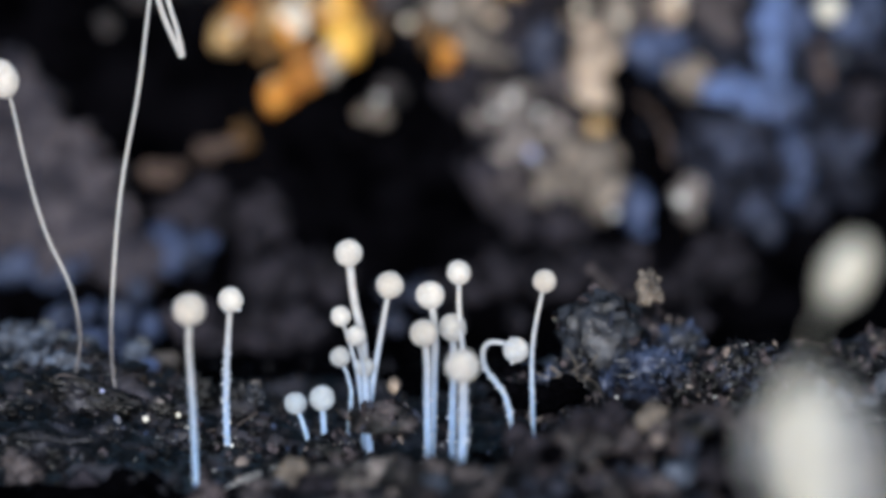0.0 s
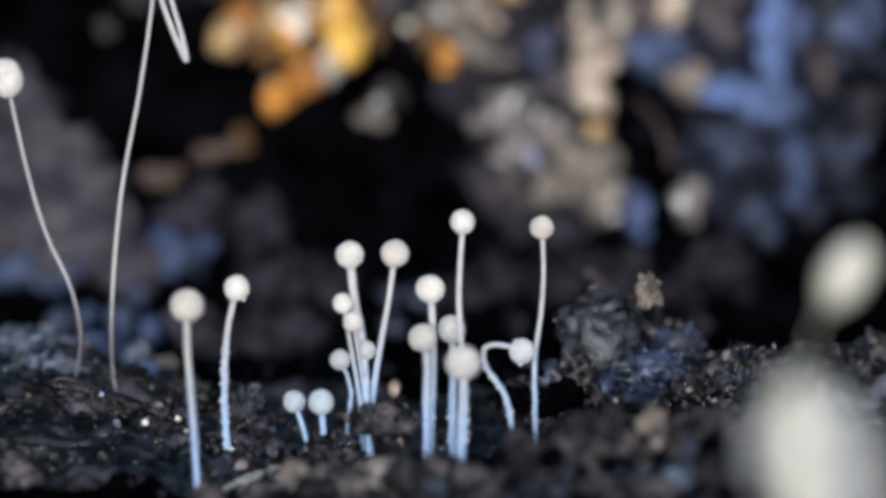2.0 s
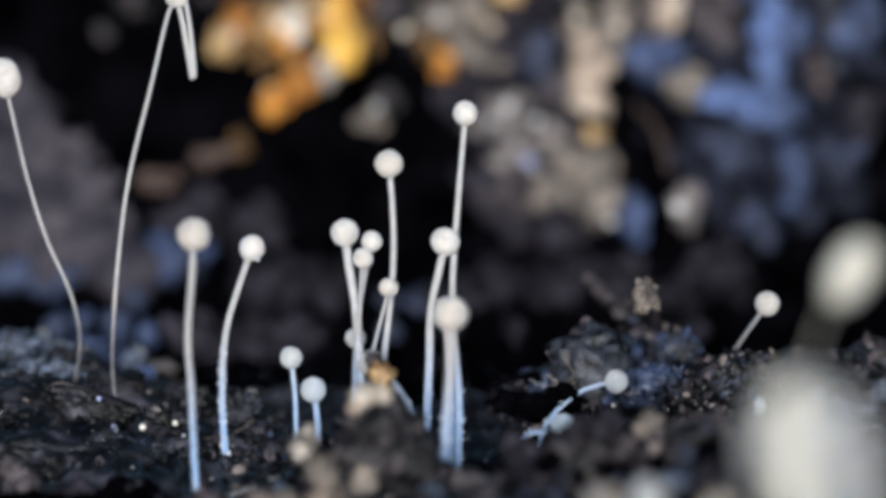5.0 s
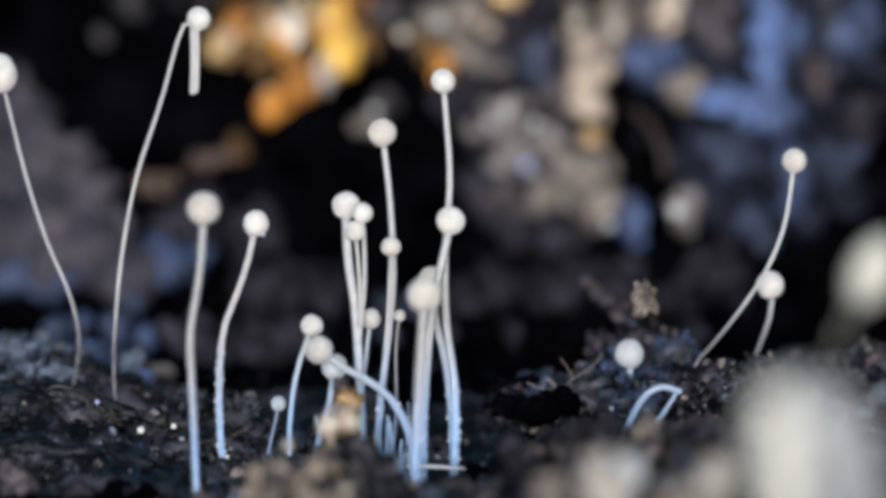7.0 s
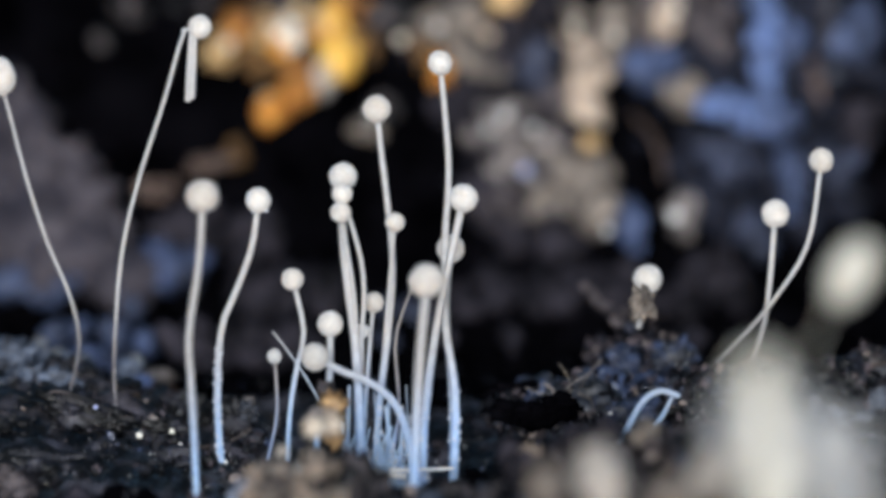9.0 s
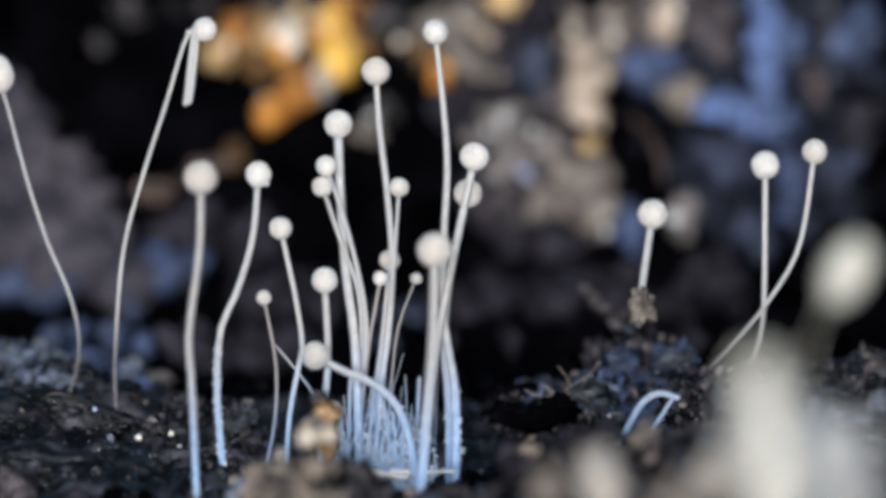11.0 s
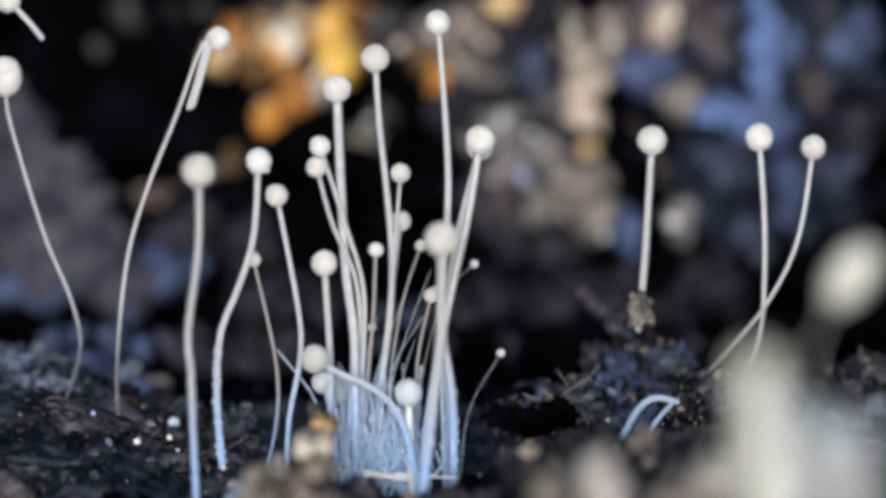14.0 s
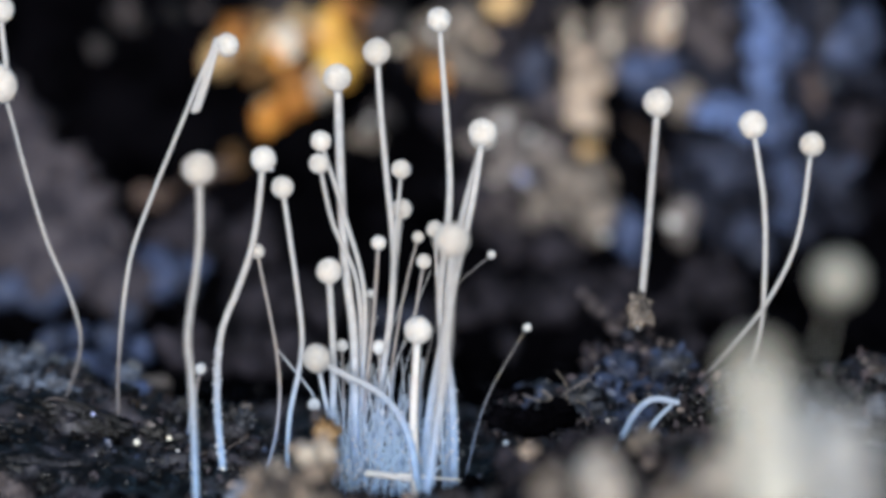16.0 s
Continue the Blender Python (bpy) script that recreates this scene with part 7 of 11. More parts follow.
s.at(11.3, -1.127, 0.272, -0.434, -1.104, 0.272, 0.021, -1.071, 0.272, 0.978)
s.at(16, -1.108, 0.272, -0.448, -1.076, 0.272, 0.137, -1.028, 0.272, 1.223)
s.build()
s = filament(0.037, 0.018, 110)
s.at(0, -0.842, 0.805, -1.442, -0.842, 0.805, -1.344, -0.842, 0.805, -1.246)
s.at(4.2, -0.814, 0.805, -0.835, -0.814, 0.805, -0.736, -0.814, 0.805, -0.638)
s.at(7, -0.785, 0.805, -0.624, -0.73, 0.805, -0.265, -0.675, 0.805, 0.046)
s.at(11.3, -0.758, 0.805, -0.505, -0.676, 0.805, -0.048, -0.566, 0.805, 0.458)
s.at(16, -0.739, 0.805, -0.519, -0.628, 0.805, 0.068, -0.463, 0.805, 0.705)
s.build()
s = filament(0.012, 0.006, 111)
s.at(0, -0.975, 0.27, -1.365, -0.975, 0.27, -1.268, -0.975, 0.27, -1.17)
s.at(9.2, -0.901, 0.27, -0.653, -0.9, 0.27, -0.555, -0.9, 0.27, -0.457)
s.at(11.3, -0.891, 0.27, -0.433, -0.817, 0.27, 0.021, -0.719, 0.27, -0.066)
s.at(16, -0.872, 0.27, -0.448, -0.773, 0.27, 0.137, -0.625, 0.27, 0.374)
s.build()
s = filament(0.01, 0.005, 112)
s.at(0, -1.046, 0.685, -1.425, -1.046, 0.685, -1.327, -1.045, 0.685, -1.229)
s.at(9.2, -0.971, 0.685, -0.709, -0.971, 0.685, -0.611, -0.971, 0.685, -0.513)
s.at(11.3, -0.962, 0.685, -0.489, -0.93, 0.685, -0.032, -0.888, 0.685, -0.186)
s.at(16, -0.942, 0.685, -0.503, -0.9, 0.685, 0.084, -0.837, 0.685, 0.256)
s.build()
s = filament(0.012, 0.006, 113)
s.at(0, -1.086, 0.273, -1.366, -1.086, 0.273, -1.268, -1.086, 0.273, -1.17)
s.at(4.2, -1.057, 0.273, -0.761, -1.057, 0.273, -0.664, -1.057, 0.273, -0.566)
s.at(7, -1.029, 0.273, -0.552, -0.978, 0.273, -0.195, -0.927, 0.273, -0.103)
s.at(11.3, -1.002, 0.273, -0.434, -0.926, 0.273, 0.021, -0.824, 0.273, 0.307)
s.at(16, -0.982, 0.273, -0.448, -0.88, 0.273, 0.137, -0.728, 0.273, 0.552)
s.build()
s = filament(0.037, 0.018, 114)
s.at(0, -0.592, 0.49, -1.397, -0.592, 0.49, -1.299, -0.592, 0.49, -1.201)
s.at(4.2, -0.564, 0.49, -0.791, -0.564, 0.49, -0.693, -0.564, 0.49, -0.596)
s.at(7, -0.536, 0.49, -0.582, -0.595, 0.49, -0.223, -0.654, 0.49, 0.312)
s.at(11.3, -0.509, 0.49, -0.463, -0.598, 0.49, -0.007, -0.715, 0.49, 0.723)
s.at(16, -0.489, 0.49, -0.477, -0.607, 0.49, 0.109, -0.784, 0.49, 0.968)
s.build()
s = filament(0.008, 0.004, 115)
s.at(0, -1.276, -0.087, -1.314, -1.276, -0.087, -1.217, -1.276, -0.087, -1.12)
s.at(4.2, -1.248, -0.087, -0.712, -1.248, -0.087, -0.615, -1.248, -0.087, -0.518)
s.at(7, -1.219, -0.087, -0.504, -1.244, -0.087, -0.147, -1.269, -0.087, 0.136)
s.at(11.3, -1.193, -0.087, -0.386, -1.23, -0.087, 0.068, -1.279, -0.087, 0.545)
s.at(16, -1.173, -0.087, -0.4, -1.222, -0.087, 0.183, -1.297, -0.087, 0.789)
s.build()
s = filament(0.012, 0.006, 116)
s.at(0, -0.87, 0.511, -1.4, -0.87, 0.511, -1.302, -0.87, 0.511, -1.204)
s.at(6.3, -0.821, 0.511, -0.764, -0.821, 0.511, -0.666, -0.82, 0.511, -0.568)
s.at(11.3, -0.787, 0.511, -0.466, -0.777, 0.511, -0.01, -0.764, 0.511, 0.148)
s.at(16, -0.767, 0.511, -0.48, -0.754, 0.511, 0.106, -0.734, 0.511, 0.589)
s.build()
s = filament(0.025, 0.012, 117)
s.at(0, -0.617, 0.767, -1.436, -0.617, 0.767, -1.338, -0.617, 0.767, -1.24)
s.at(6.3, -0.567, 0.767, -0.799, -0.567, 0.767, -0.701, -0.567, 0.767, -0.603)
s.at(11.3, -0.534, 0.767, -0.5, -0.446, 0.767, -0.043, -0.33, 0.767, 0.013)
s.at(16, -0.514, 0.767, -0.514, -0.397, 0.767, 0.073, -0.223, 0.767, 0.455)
s.build()
s = Stalk("spore_stalk", "thick pale column blurred close to the lens", "fungus", 0.19, 0.2, 0.17, mat=PALE, seed=118)
s.at(0, 3.238, -23, 1.167, 3.195, -23, 1.918, 3.104, -23, 2.518, 3.031, -23, 3.326)
s.at(4, 3.193, -23, 1.23, 3.15, -23, 1.981, 3.059, -23, 2.58, 2.986, -23, 3.423)
s.at(7, 3.108, -23, 1.268, 3.065, -23, 2.018, 2.973, -23, 2.618, 2.901, -23, 3.426)
s.at(8, 2.986, -23, 1.29, 2.943, -23, 2.041, 2.852, -23, 2.64, 2.779, -23, 3.607)
s.at(9, 2.957, -23, 1.312, 2.914, -23, 2.062, 2.823, -23, 2.662, 2.749, -23, 3.753)
s.at(12.5, 2.97, -23, 1.342, 2.927, -23, 2.092, 2.835, -23, 2.692, 2.762, -23, 3.783)
s.at(16, 2.94, -23, 1.373, 2.897, -23, 2.123, 2.806, -23, 2.723, 2.732, -23, 3.864)
s.build()
s = Stalk("spore_stalk", "thick pale column blurred close to the lens", "fungus", 0.2, 0.24, 0.18, mat=DULL, seed=119)
s.at(0, 3.517, -22, 1.014, 3.511, -21.5, 1.703, 3.502, -21, 2.707)
s.at(7, 3.56, -22, 1.116, 3.554, -21.5, 1.805, 3.52, -21, 2.861)
s.at(9, 3.522, -22, 1.16, 3.491, -21.5, 1.85, 3.432, -21, 2.957)
s.at(16, 3.545, -22, 1.222, 3.514, -21.5, 1.912, 3.48, -21, 3.07)
s.build()
s = Stalk("spore_stalk", "pale spore head blurred close to the lens", "fungus", 0.18, 0.15, 0.13, mat=DULL, seed=120)
s.at(0, 1.985, -12, -0.523, 1.955, -12, 0.05, 1.925, -12, 0.622)
s.at(4.2, 2.008, -12, -0.163, 2.006, -12, 0.409, 2.005, -12, 0.923)
s.at(6.3, 1.97, -12, -0.136, 1.94, -12, 0.721, 1.91, -12, 1.406)
s.at(8, 1.928, -12, -0.096, 1.756, -12, 0.761, 1.67, -12, 1.418)
s.at(9.2, 1.821, -12, -0.067, 1.678, -12, 0.79, 1.592, -12, 1.475)
s.at(16, 1.733, -12, -0.001, 1.562, -12, 0.856, 1.504, -12, 1.483)
s.build()
s = Stalk("strand", "white strand lying along the soil between stalk feet", "fungus", 0, 0.026, 0.018, hang=True, mat=PALE_STALK, seed=121, piece=0.06)
s.at(0, -0.349, -0.9, -0.118, -0.127, -0.9, -0.143, 0.096, -0.9, -0.117, 0.332, -0.9, -0.156)
s.at(4.2, -0.354, -0.9, -0.086, -0.099, -0.9, -0.138, 0.124, -0.9, -0.112, 0.347, -0.9, -0.138)
s.at(6.3, -0.778, -0.9, 0.007, -0.46, -0.9, -0.018, -0.078, -0.9, -0.031, 0.291, -0.9, -0.07)
s.at(9.2, -1.009, -0.9, 0.072, -0.627, -0.9, 0.008, -0.245, -0.9, 0.008, 0.073, -0.9, 0.021)
s.at(16, -1.235, -0.9, 0.056, -0.853, -0.9, 0.082, -0.407, -0.9, 0.017, 0.197, -0.9, -0.034)
s.build()
s = Stalk("strand", "pale bluish strand lying on the soil", "fungus", 0, 0.02, 0.012, hang=True, seed=122)
s.at(0, -2.037, -0.9, -0.118, -2.196, -0.9, -0.201, -2.356, -0.9, -0.272, -2.547, -0.9, -0.336)
s.at(3, -2.021, -0.9, -0.06, -2.18, -0.9, -0.176, -2.34, -0.9, -0.24, -2.544, -0.9, -0.317)
s.at(4.2, -1.914, -0.9, -0.055, -2.137, -0.9, -0.151, -2.328, -0.9, -0.228, -2.545, -0.9, -0.305)
s.at(7, -2.045, -0.9, -0.169, -2.237, -0.9, -0.246, -2.396, -0.9, -0.285, -2.555, -0.9, -0.33)
s.at(16, -2.191, -0.9, -0.149, -2.286, -0.9, -0.188, -2.414, -0.9, -0.227, -2.541, -0.9, -0.291)
s.build()
s = Stalk("spore_stalk", "pale spore head blurred close to the lens", "fungus", 0.12, 0.13, 0.1, mat=DULL, seed=123)
s.at(0, 3.718, -22, 1.014, 3.689, -22, 1.775, 3.634, -22, 2.787)
s.at(9, 3.774, -22, 1.16, 3.745, -22, 1.921, 3.664, -22, 3.084)
s.at(16, 3.796, -22, 1.222, 3.767, -22, 1.983, 3.711, -22, 3.196)
s.build()
s = Stalk("filament", "hair-thin pale filament strung between stalks", "fungus", 0, 0.007, 0.004, seed=124)
s.at(0, -0.707, 0, -1.327, -0.707, 0, -1.262, -0.707, 0, -1.197)
s.at(9.2, -0.633, 0, -0.551, -0.633, 0, -0.486, -0.633, 0, -0.421)
s.at(11.3, -0.624, 0, -0.203, -0.623, 0, 0.768, -0.43, 0, 1.479)
s.at(13, -0.615, 0, -0.188, -0.614, 0, 0.783, -0.421, 0, 1.493, -0.152, 0, 2.216)
s.at(16, -0.604, 0, -0.152, -0.603, 0, 0.818, -0.41, 0, 1.529, -0.141, 0, 2.252)
s.build()
s = Stalk("filament", "hair-thin pale filament strung between stalks", "fungus", 0, 0.007, 0.004, seed=125)
s.at(0, -0.868, 0.1, -1.341, -0.868, 0.1, -1.276, -0.868, 0.1, -1.211)
s.at(9.2, -0.794, 0.1, -0.564, -0.794, 0.1, -0.5, -0.794, 0.1, -0.435)
s.at(11.3, -0.785, 0.1, -0.216, -0.739, 0.1, 0.497, -0.559, 0.1, 1.144)
s.at(13, -0.776, 0.1, -0.201, -0.731, 0.1, 0.512, -0.55, 0.1, 1.159, -0.242, 0.1, 1.676)
s.at(16, -0.765, 0.1, -0.165, -0.72, 0.1, 0.547, -0.539, 0.1, 1.194, -0.231, 0.1, 1.711)
s.build()
s = Stalk("filament", "hair-thin pale filament strung between stalks", "fungus", 0, 0.007, 0.004, seed=126)
s.at(0, -1.03, 0.2, -1.355, -1.03, 0.2, -1.29, -1.03, 0.2, -1.225)
s.at(9.2, -0.956, 0.2, -0.578, -0.956, 0.2, -0.513, -0.956, 0.2, -0.448)
s.at(11.3, -0.947, 0.2, -0.229, -0.882, 0.2, 0.614, -0.688, 0.2, 1.262)
s.at(13, -0.938, 0.2, -0.215, -0.873, 0.2, 0.629, -0.68, 0.2, 1.276, -0.409, 0.2, 2.02)
s.at(16, -0.927, 0.2, -0.179, -0.862, 0.2, 0.665, -0.668, 0.2, 1.312, -0.398, 0.2, 2.056)
s.build()
s = Stalk("filament", "hair-thin pale filament strung between stalks", "fungus", 0, 0.007, 0.004, seed=127)
s.at(0, -0.644, 0.3, -1.37, -0.644, 0.3, -1.304, -0.644, 0.3, -1.239)
s.at(9.2, -0.57, 0.3, -0.592, -0.57, 0.3, -0.527, -0.57, 0.3, -0.462)
s.at(11.3, -0.561, 0.3, -0.242, -0.561, 0.3, 0.342, -0.464, 0.3, 0.991)
s.at(13, -0.552, 0.3, -0.228, -0.552, 0.3, 0.357, -0.455, 0.3, 1.005, -0.326, 0.3, 1.394)
s.at(16, -0.541, 0.3, -0.192, -0.541, 0.3, 0.393, -0.444, 0.3, 1.041, -0.315, 0.3, 1.43)
s.build()
s = Stalk("filament", "hair-thin pale filament strung between stalks", "fungus", 0, 0.007, 0.005, seed=128)
s.at(0, -0.968, 0.4, -1.384, -0.968, 0.4, -1.319, -0.968, 0.4, -1.254)
s.at(9.2, -0.894, 0.4, -0.605, -0.893, 0.4, -0.54, -0.893, 0.4, -0.475)
s.at(11.3, -0.884, 0.4, -0.256, -0.948, 0.4, 0.329, -1.044, 0.4, 0.784)
s.at(13, -0.875, 0.4, -0.241, -0.939, 0.4, 0.344, -1.036, 0.4, 0.799, -1.196, 0.4, 1.123)
s.at(16, -0.864, 0.4, -0.205, -0.928, 0.4, 0.38, -1.025, 0.4, 0.835, -1.185, 0.4, 1.159)
s.build()
s = Stalk("filament", "hair-thin pale filament strung between stalks", "fungus", 0, 0.007, 0.005, seed=129)
s.at(0, -1.227, 0.5, -1.398, -1.227, 0.5, -1.333, -1.227, 0.5, -1.268)
s.at(9.2, -1.153, 0.5, -0.619, -1.153, 0.5, -0.554, -1.153, 0.5, -0.488)
s.at(11.3, -1.143, 0.5, -0.269, -1.078, 0.5, 0.317, -0.948, 0.5, 0.967)
s.at(13, -1.135, 0.5, -0.254, -1.069, 0.5, 0.332, -0.94, 0.5, 0.981, -0.759, 0.5, 1.63)
s.at(16, -1.124, 0.5, -0.218, -1.058, 0.5, 0.368, -0.929, 0.5, 1.017, -0.748, 0.5, 1.666)
s.build()
s = Stalk("strand", "frosted pale strand lying on damp soil", "fungus", 0, 0.012, 0.009, hang=True, mat=PALE_STALK, seed=130)
s.at(0, -2.516, -3.1, -0.103, -2.216, -3.1, 0.048, -1.917, -3.1, 0.148)
s.at(3, -2.5, -3.1, -0.046, -2.201, -3.1, 0.104, -1.901, -3.1, 0.205)
s.at(4.2, -2.476, -3.1, -0.035, -2.177, -3.1, 0.116, -1.878, -3.1, 0.216)
s.at(6.3, -2.469, -3.1, -0.37, -2.169, -3.1, -0.219, -1.87, -3.1, -0.119)
s.at(9.2, -2.446, -3.1, -0.546, -2.146, -3.1, -0.395, -1.847, -3.1, -0.294)
s.at(16, -2.418, -3.1, -0.536, -2.118, -3.1, -0.385, -1.819, -3.1, -0.285)
s.build()
s = Stalk("strand", "frosted pale strand lying on damp soil", "fungus", 0, 0.009, 0.009, hang=True, mat=PALE_STALK, seed=131)
s.at(0, -2.366, -3.1, -0.116, -2.216, -3.1, 0.004, -2.067, -3.1, 0.073)
s.at(3, -2.35, -3.1, -0.059, -2.201, -3.1, 0.06, -2.051, -3.1, 0.13)
s.at(4.2, -2.327, -3.1, -0.047, -2.177, -3.1, 0.072, -2.027, -3.1, 0.141)
s.at(6.3, -2.319, -3.1, -0.383, -2.169, -3.1, -0.263, -2.02, -3.1, -0.194)
s.at(9.2, -2.296, -3.1, -0.558, -2.146, -3.1, -0.439, -1.996, -3.1, -0.37)
s.at(16, -2.268, -3.1, -0.549, -2.118, -3.1, -0.429, -1.969, -3.1, -0.36)
s.build()
s = Stalk("strand", "frosted pale strand lying on damp soil", "fungus", 0, 0.009, 0.009, hang=True, mat=PALE_STALK, seed=132)
s.at(0, -2.148, -3.1, -0.002, -2.008, -3.1, 0.048, -1.867, -3.1, 0.048)
s.at(3, -2.132, -3.1, 0.054, -1.992, -3.1, 0.104, -1.852, -3.1, 0.104)
s.at(4.2, -2.108, -3.1, 0.066, -1.968, -3.1, 0.116, -1.828, -3.1, 0.116)
s.at(6.3, -2.101, -3.1, -0.269, -1.961, -3.1, -0.219, -1.82, -3.1, -0.219)
s.at(9.2, -2.078, -3.1, -0.445, -1.937, -3.1, -0.395, -1.797, -3.1, -0.395)
s.at(16, -2.05, -3.1, -0.436, -1.909, -3.1, -0.385, -1.769, -3.1, -0.385)
s.build()

s = Stalk("strand", "white strand lying along the soil between stalk feet", "fungus", 0, 0.042, 0.034, drops=1, hang=True, mat=PALE_STALK, seed=133, piece=0.06)
s.at(0, -1.532, -0.8, -1.341, -1.149, -0.8, -1.277, -0.702, -0.8, -1.309)
s.at(5.4, -1.491, -0.8, -1.244, -1.108, -0.8, -1.18, -0.662, -0.8, -1.212)
s.at(6.8, -1.03, -0.8, -0.188, -0.838, -0.8, -0.111, -0.584, -0.8, -0.136)
s.at(9.2, -1.201, -0.8, -0.07, -0.883, -0.8, -0.031, -0.468, -0.8, -0.083)
s.at(16, -1.224, -0.8, 0.004, -0.854, -0.8, 0.03, -0.376, -0.8, -0.035)
s.build()
tangle = random.Random(77)
for k in range(46):
    x, y, start = tangle.uniform(-1.2, -0.25), tangle.uniform(-0.7, 0.2), tangle.uniform(5.0, 9.5)
    lean, tall, bow = tangle.uniform(-0.3, 0.3), tangle.uniform(0.5, 1.15), tangle.uniform(-0.16, 0.16)
    s = filament(tangle.uniform(0.010, 0.028), 0.009, 300 + k, drops=k % 3 == 0)
    for t, g in ((0, 0.03), (start, 0.05), (start + 2.5, 0.7), (16, 1.0)):
        s.at(t, x, y, -0.55, x + 0.3 * lean * g + bow * g, y, -0.5 + 0.35 * tall * g, x + 0.7 * lean * g - bow * g, y, -0.5 + 0.7 * tall * g, x + lean * g, y, -0.5 + tall * g)
    s.build()


# ---- clods, crumbs and debris ----
def kind(name, label, category):
    return functools.partial(lump, name, label, category)


def moved(ob, *rows):
    """Key a lump that slides in its own depth: seconds, x, z in millimetres."""
    y = ob.location.y / MM
    MOVED.append((ob, [(t, x, y, z) for t, x, z in rows]))


orange_fragment = kind("plant_fragment", "orange rotting plant fragment on the dark bank", "debris")
rust_fragment = kind("plant_fragment", "rust brown plant fragment on the dark bank", "debris")
beige_fragment = kind("plant_fragment", "beige rotting plant fragment on the dark bank", "debris")
grey_crumb = kind("wood_crumb", "grey crumb of decayed wood on the bank", "debris")
blue_lump = kind("debris_lump", "lump coloured by the blue haze over the dark bank", "debris")
soil_clod = kind("soil_clod", "dark damp soil clod flecked with pale grains", "soil")
dull_crumb = kind("soil_crumb", "dull brown crumb of damp soil on the ground", "soil")
stalk_crumb = kind("soil_crumb", "small pale tan crumb caught on a stalk", "soil")
tiny_glint = kind("glint_speck", "tiny white speck painted as a glint on soil", "mineral")
brown_crumb = kind("wood_crumb", "brown crumb of decayed wood on the bank", "debris")
mauve_crumb = kind("wood_crumb", "mauve crumb of decayed wood on the bank", "debris")
under_clod = kind("soil_clod", "dark damp soil clod below a pale crumb", "soil")
grey_soil_crumb = kind("wood_crumb", "grey crumb of decayed wood on dark soil", "debris")
# Blue haze low on the left is put into these lumps' colour.
ground_lump = kind("debris_lump", "blue-tinted lump on dark soil", "debris")
grey_fragment = kind("plant_fragment", "grey tan plant fragment on dark soil", "debris")
bark_splinter = kind("bark_splinter", "dark splinter of bark lying on damp soil", "bark")
ash_lump = kind("debris_lump", "ash grey mouldy lump on damp dark soil", "debris")
bokeh_speck = kind("highlight_speck", "tiny bright speck blurring into a highlight on the dark bank", "seed")
hollow_lump = kind("shade_hollow", "dark humus lump standing in for a shaded hollow", "soil")
small_tip = kind("mould_tip", "small pale cream mould tip on dark soil", "mould")
dark_filler = kind("gap_filler", "black lump added to darken a gap among the stalks", "soil")
dim_crumb = kind("soil_crumb", "dim mauve soil crumb on a dark ledge", "soil")
tan_crumb = kind("soil_crumb", "tan crumb of soil heaving up among the stalks", "soil")
dull_brown_crumb = kind("soil_crumb", "dull brown soil crumb slowly sinking away", "soil")
pale_growth = kind("pale_growth", "pale fuzzy growth blurred close to the lens", "fungus")
amber_crumb = kind("soil_crumb", "amber and pale crumbs heaved up among the stalks", "soil")
blue_lump(-3.813, 7.257, 0.212, 0.124, BLUE, 38, (1, 0.8, 1), 0.5, 3, 0.3)
soil_clod(1.474, 1.6, 0.426, 0.358, HUMUS, 49, (1, 0.9, 0.8), 0.4, 4, 0.08)
soil_clod(1.807, 2, 0.575, 0.327, SPECK_BLUE, 50, (1, 0.9, 0.8), 0.4, 4, 0.08)
soil_clod(2.401, 2.2, 0.418, 0.393, SPECK_BLUE, 51, (1, 0.9, 0.8), 0.4, 4, 0.08)
soil_clod(2.903, 1.4, 0.648, 0.325, SPECK, 52, (1, 0.9, 0.8), 0.4, 4, 0.08)
soil_clod(3.145, 0.8, 0.46, 0.323, SPECK, 53, (1, 0.9, 0.8), 0.4, 4, 0.08)
soil_clod(1.089, 2.2, 0.418, 0.327, SPECK, 54, (1, 0.9, 0.8), 0.4, 4, 0.08)
soil_clod(2.084, 2.8, 0.743, 0.296, SPECK_BLUE, 55, (1, 0.9, 0.8), 0.4, 4, 0.08)
soil_clod(4.556, 2, 0.641, 0.392, HUMUS, 56, (1, 0.9, 0.8), 0.4, 4, 0.08)
soil_clod(4.967, 2.4, 0.791, 0.262, SPECK, 57, (1, 0.9, 0.8), 0.4, 4, 0.08)
soil_clod(4.049, 2.4, 0.526, 0.394, HUMUS, 58, (1, 0.9, 0.8), 0.4, 4, 0.08)
soil_clod(2.673, 2.6, 0.833, 0.263, SPECK, 59, (1, 0.9, 0.8), 0.4, 4, 0.08)
soil_clod(-4.853, 1.6, 0.361, 0.391, HUMUS, 60, (1.3, 0.9, 0.6), 0.4, 4, 0.08)
soil_clod(-4.249, 1.2, 0.345, 0.389, HUMUS, 61, (1.3, 0.9, 0.6), 0.4, 4, 0.08)
soil_clod(-3.463, 1, 0.239, 0.356, HUMUS, 62, (1.3, 0.9, 0.6), 0.4, 4, 0.08)
soil_clod(-4.66, 0.2, 0.016, 0.385, HUMUS, 63, (1.3, 0.9, 0.6), 0.4, 4, 0.08)
soil_clod(-3.872, -0.2, 0.003, 0.384, HUMUS, 64, (1.3, 0.9, 0.6), 0.4, 4, 0.08)
soil_clod(-3.036, -0.3, 0.016, 0.287, HUMUS, 65, (1.3, 0.9, 0.6), 0.4, 4, 0.08)
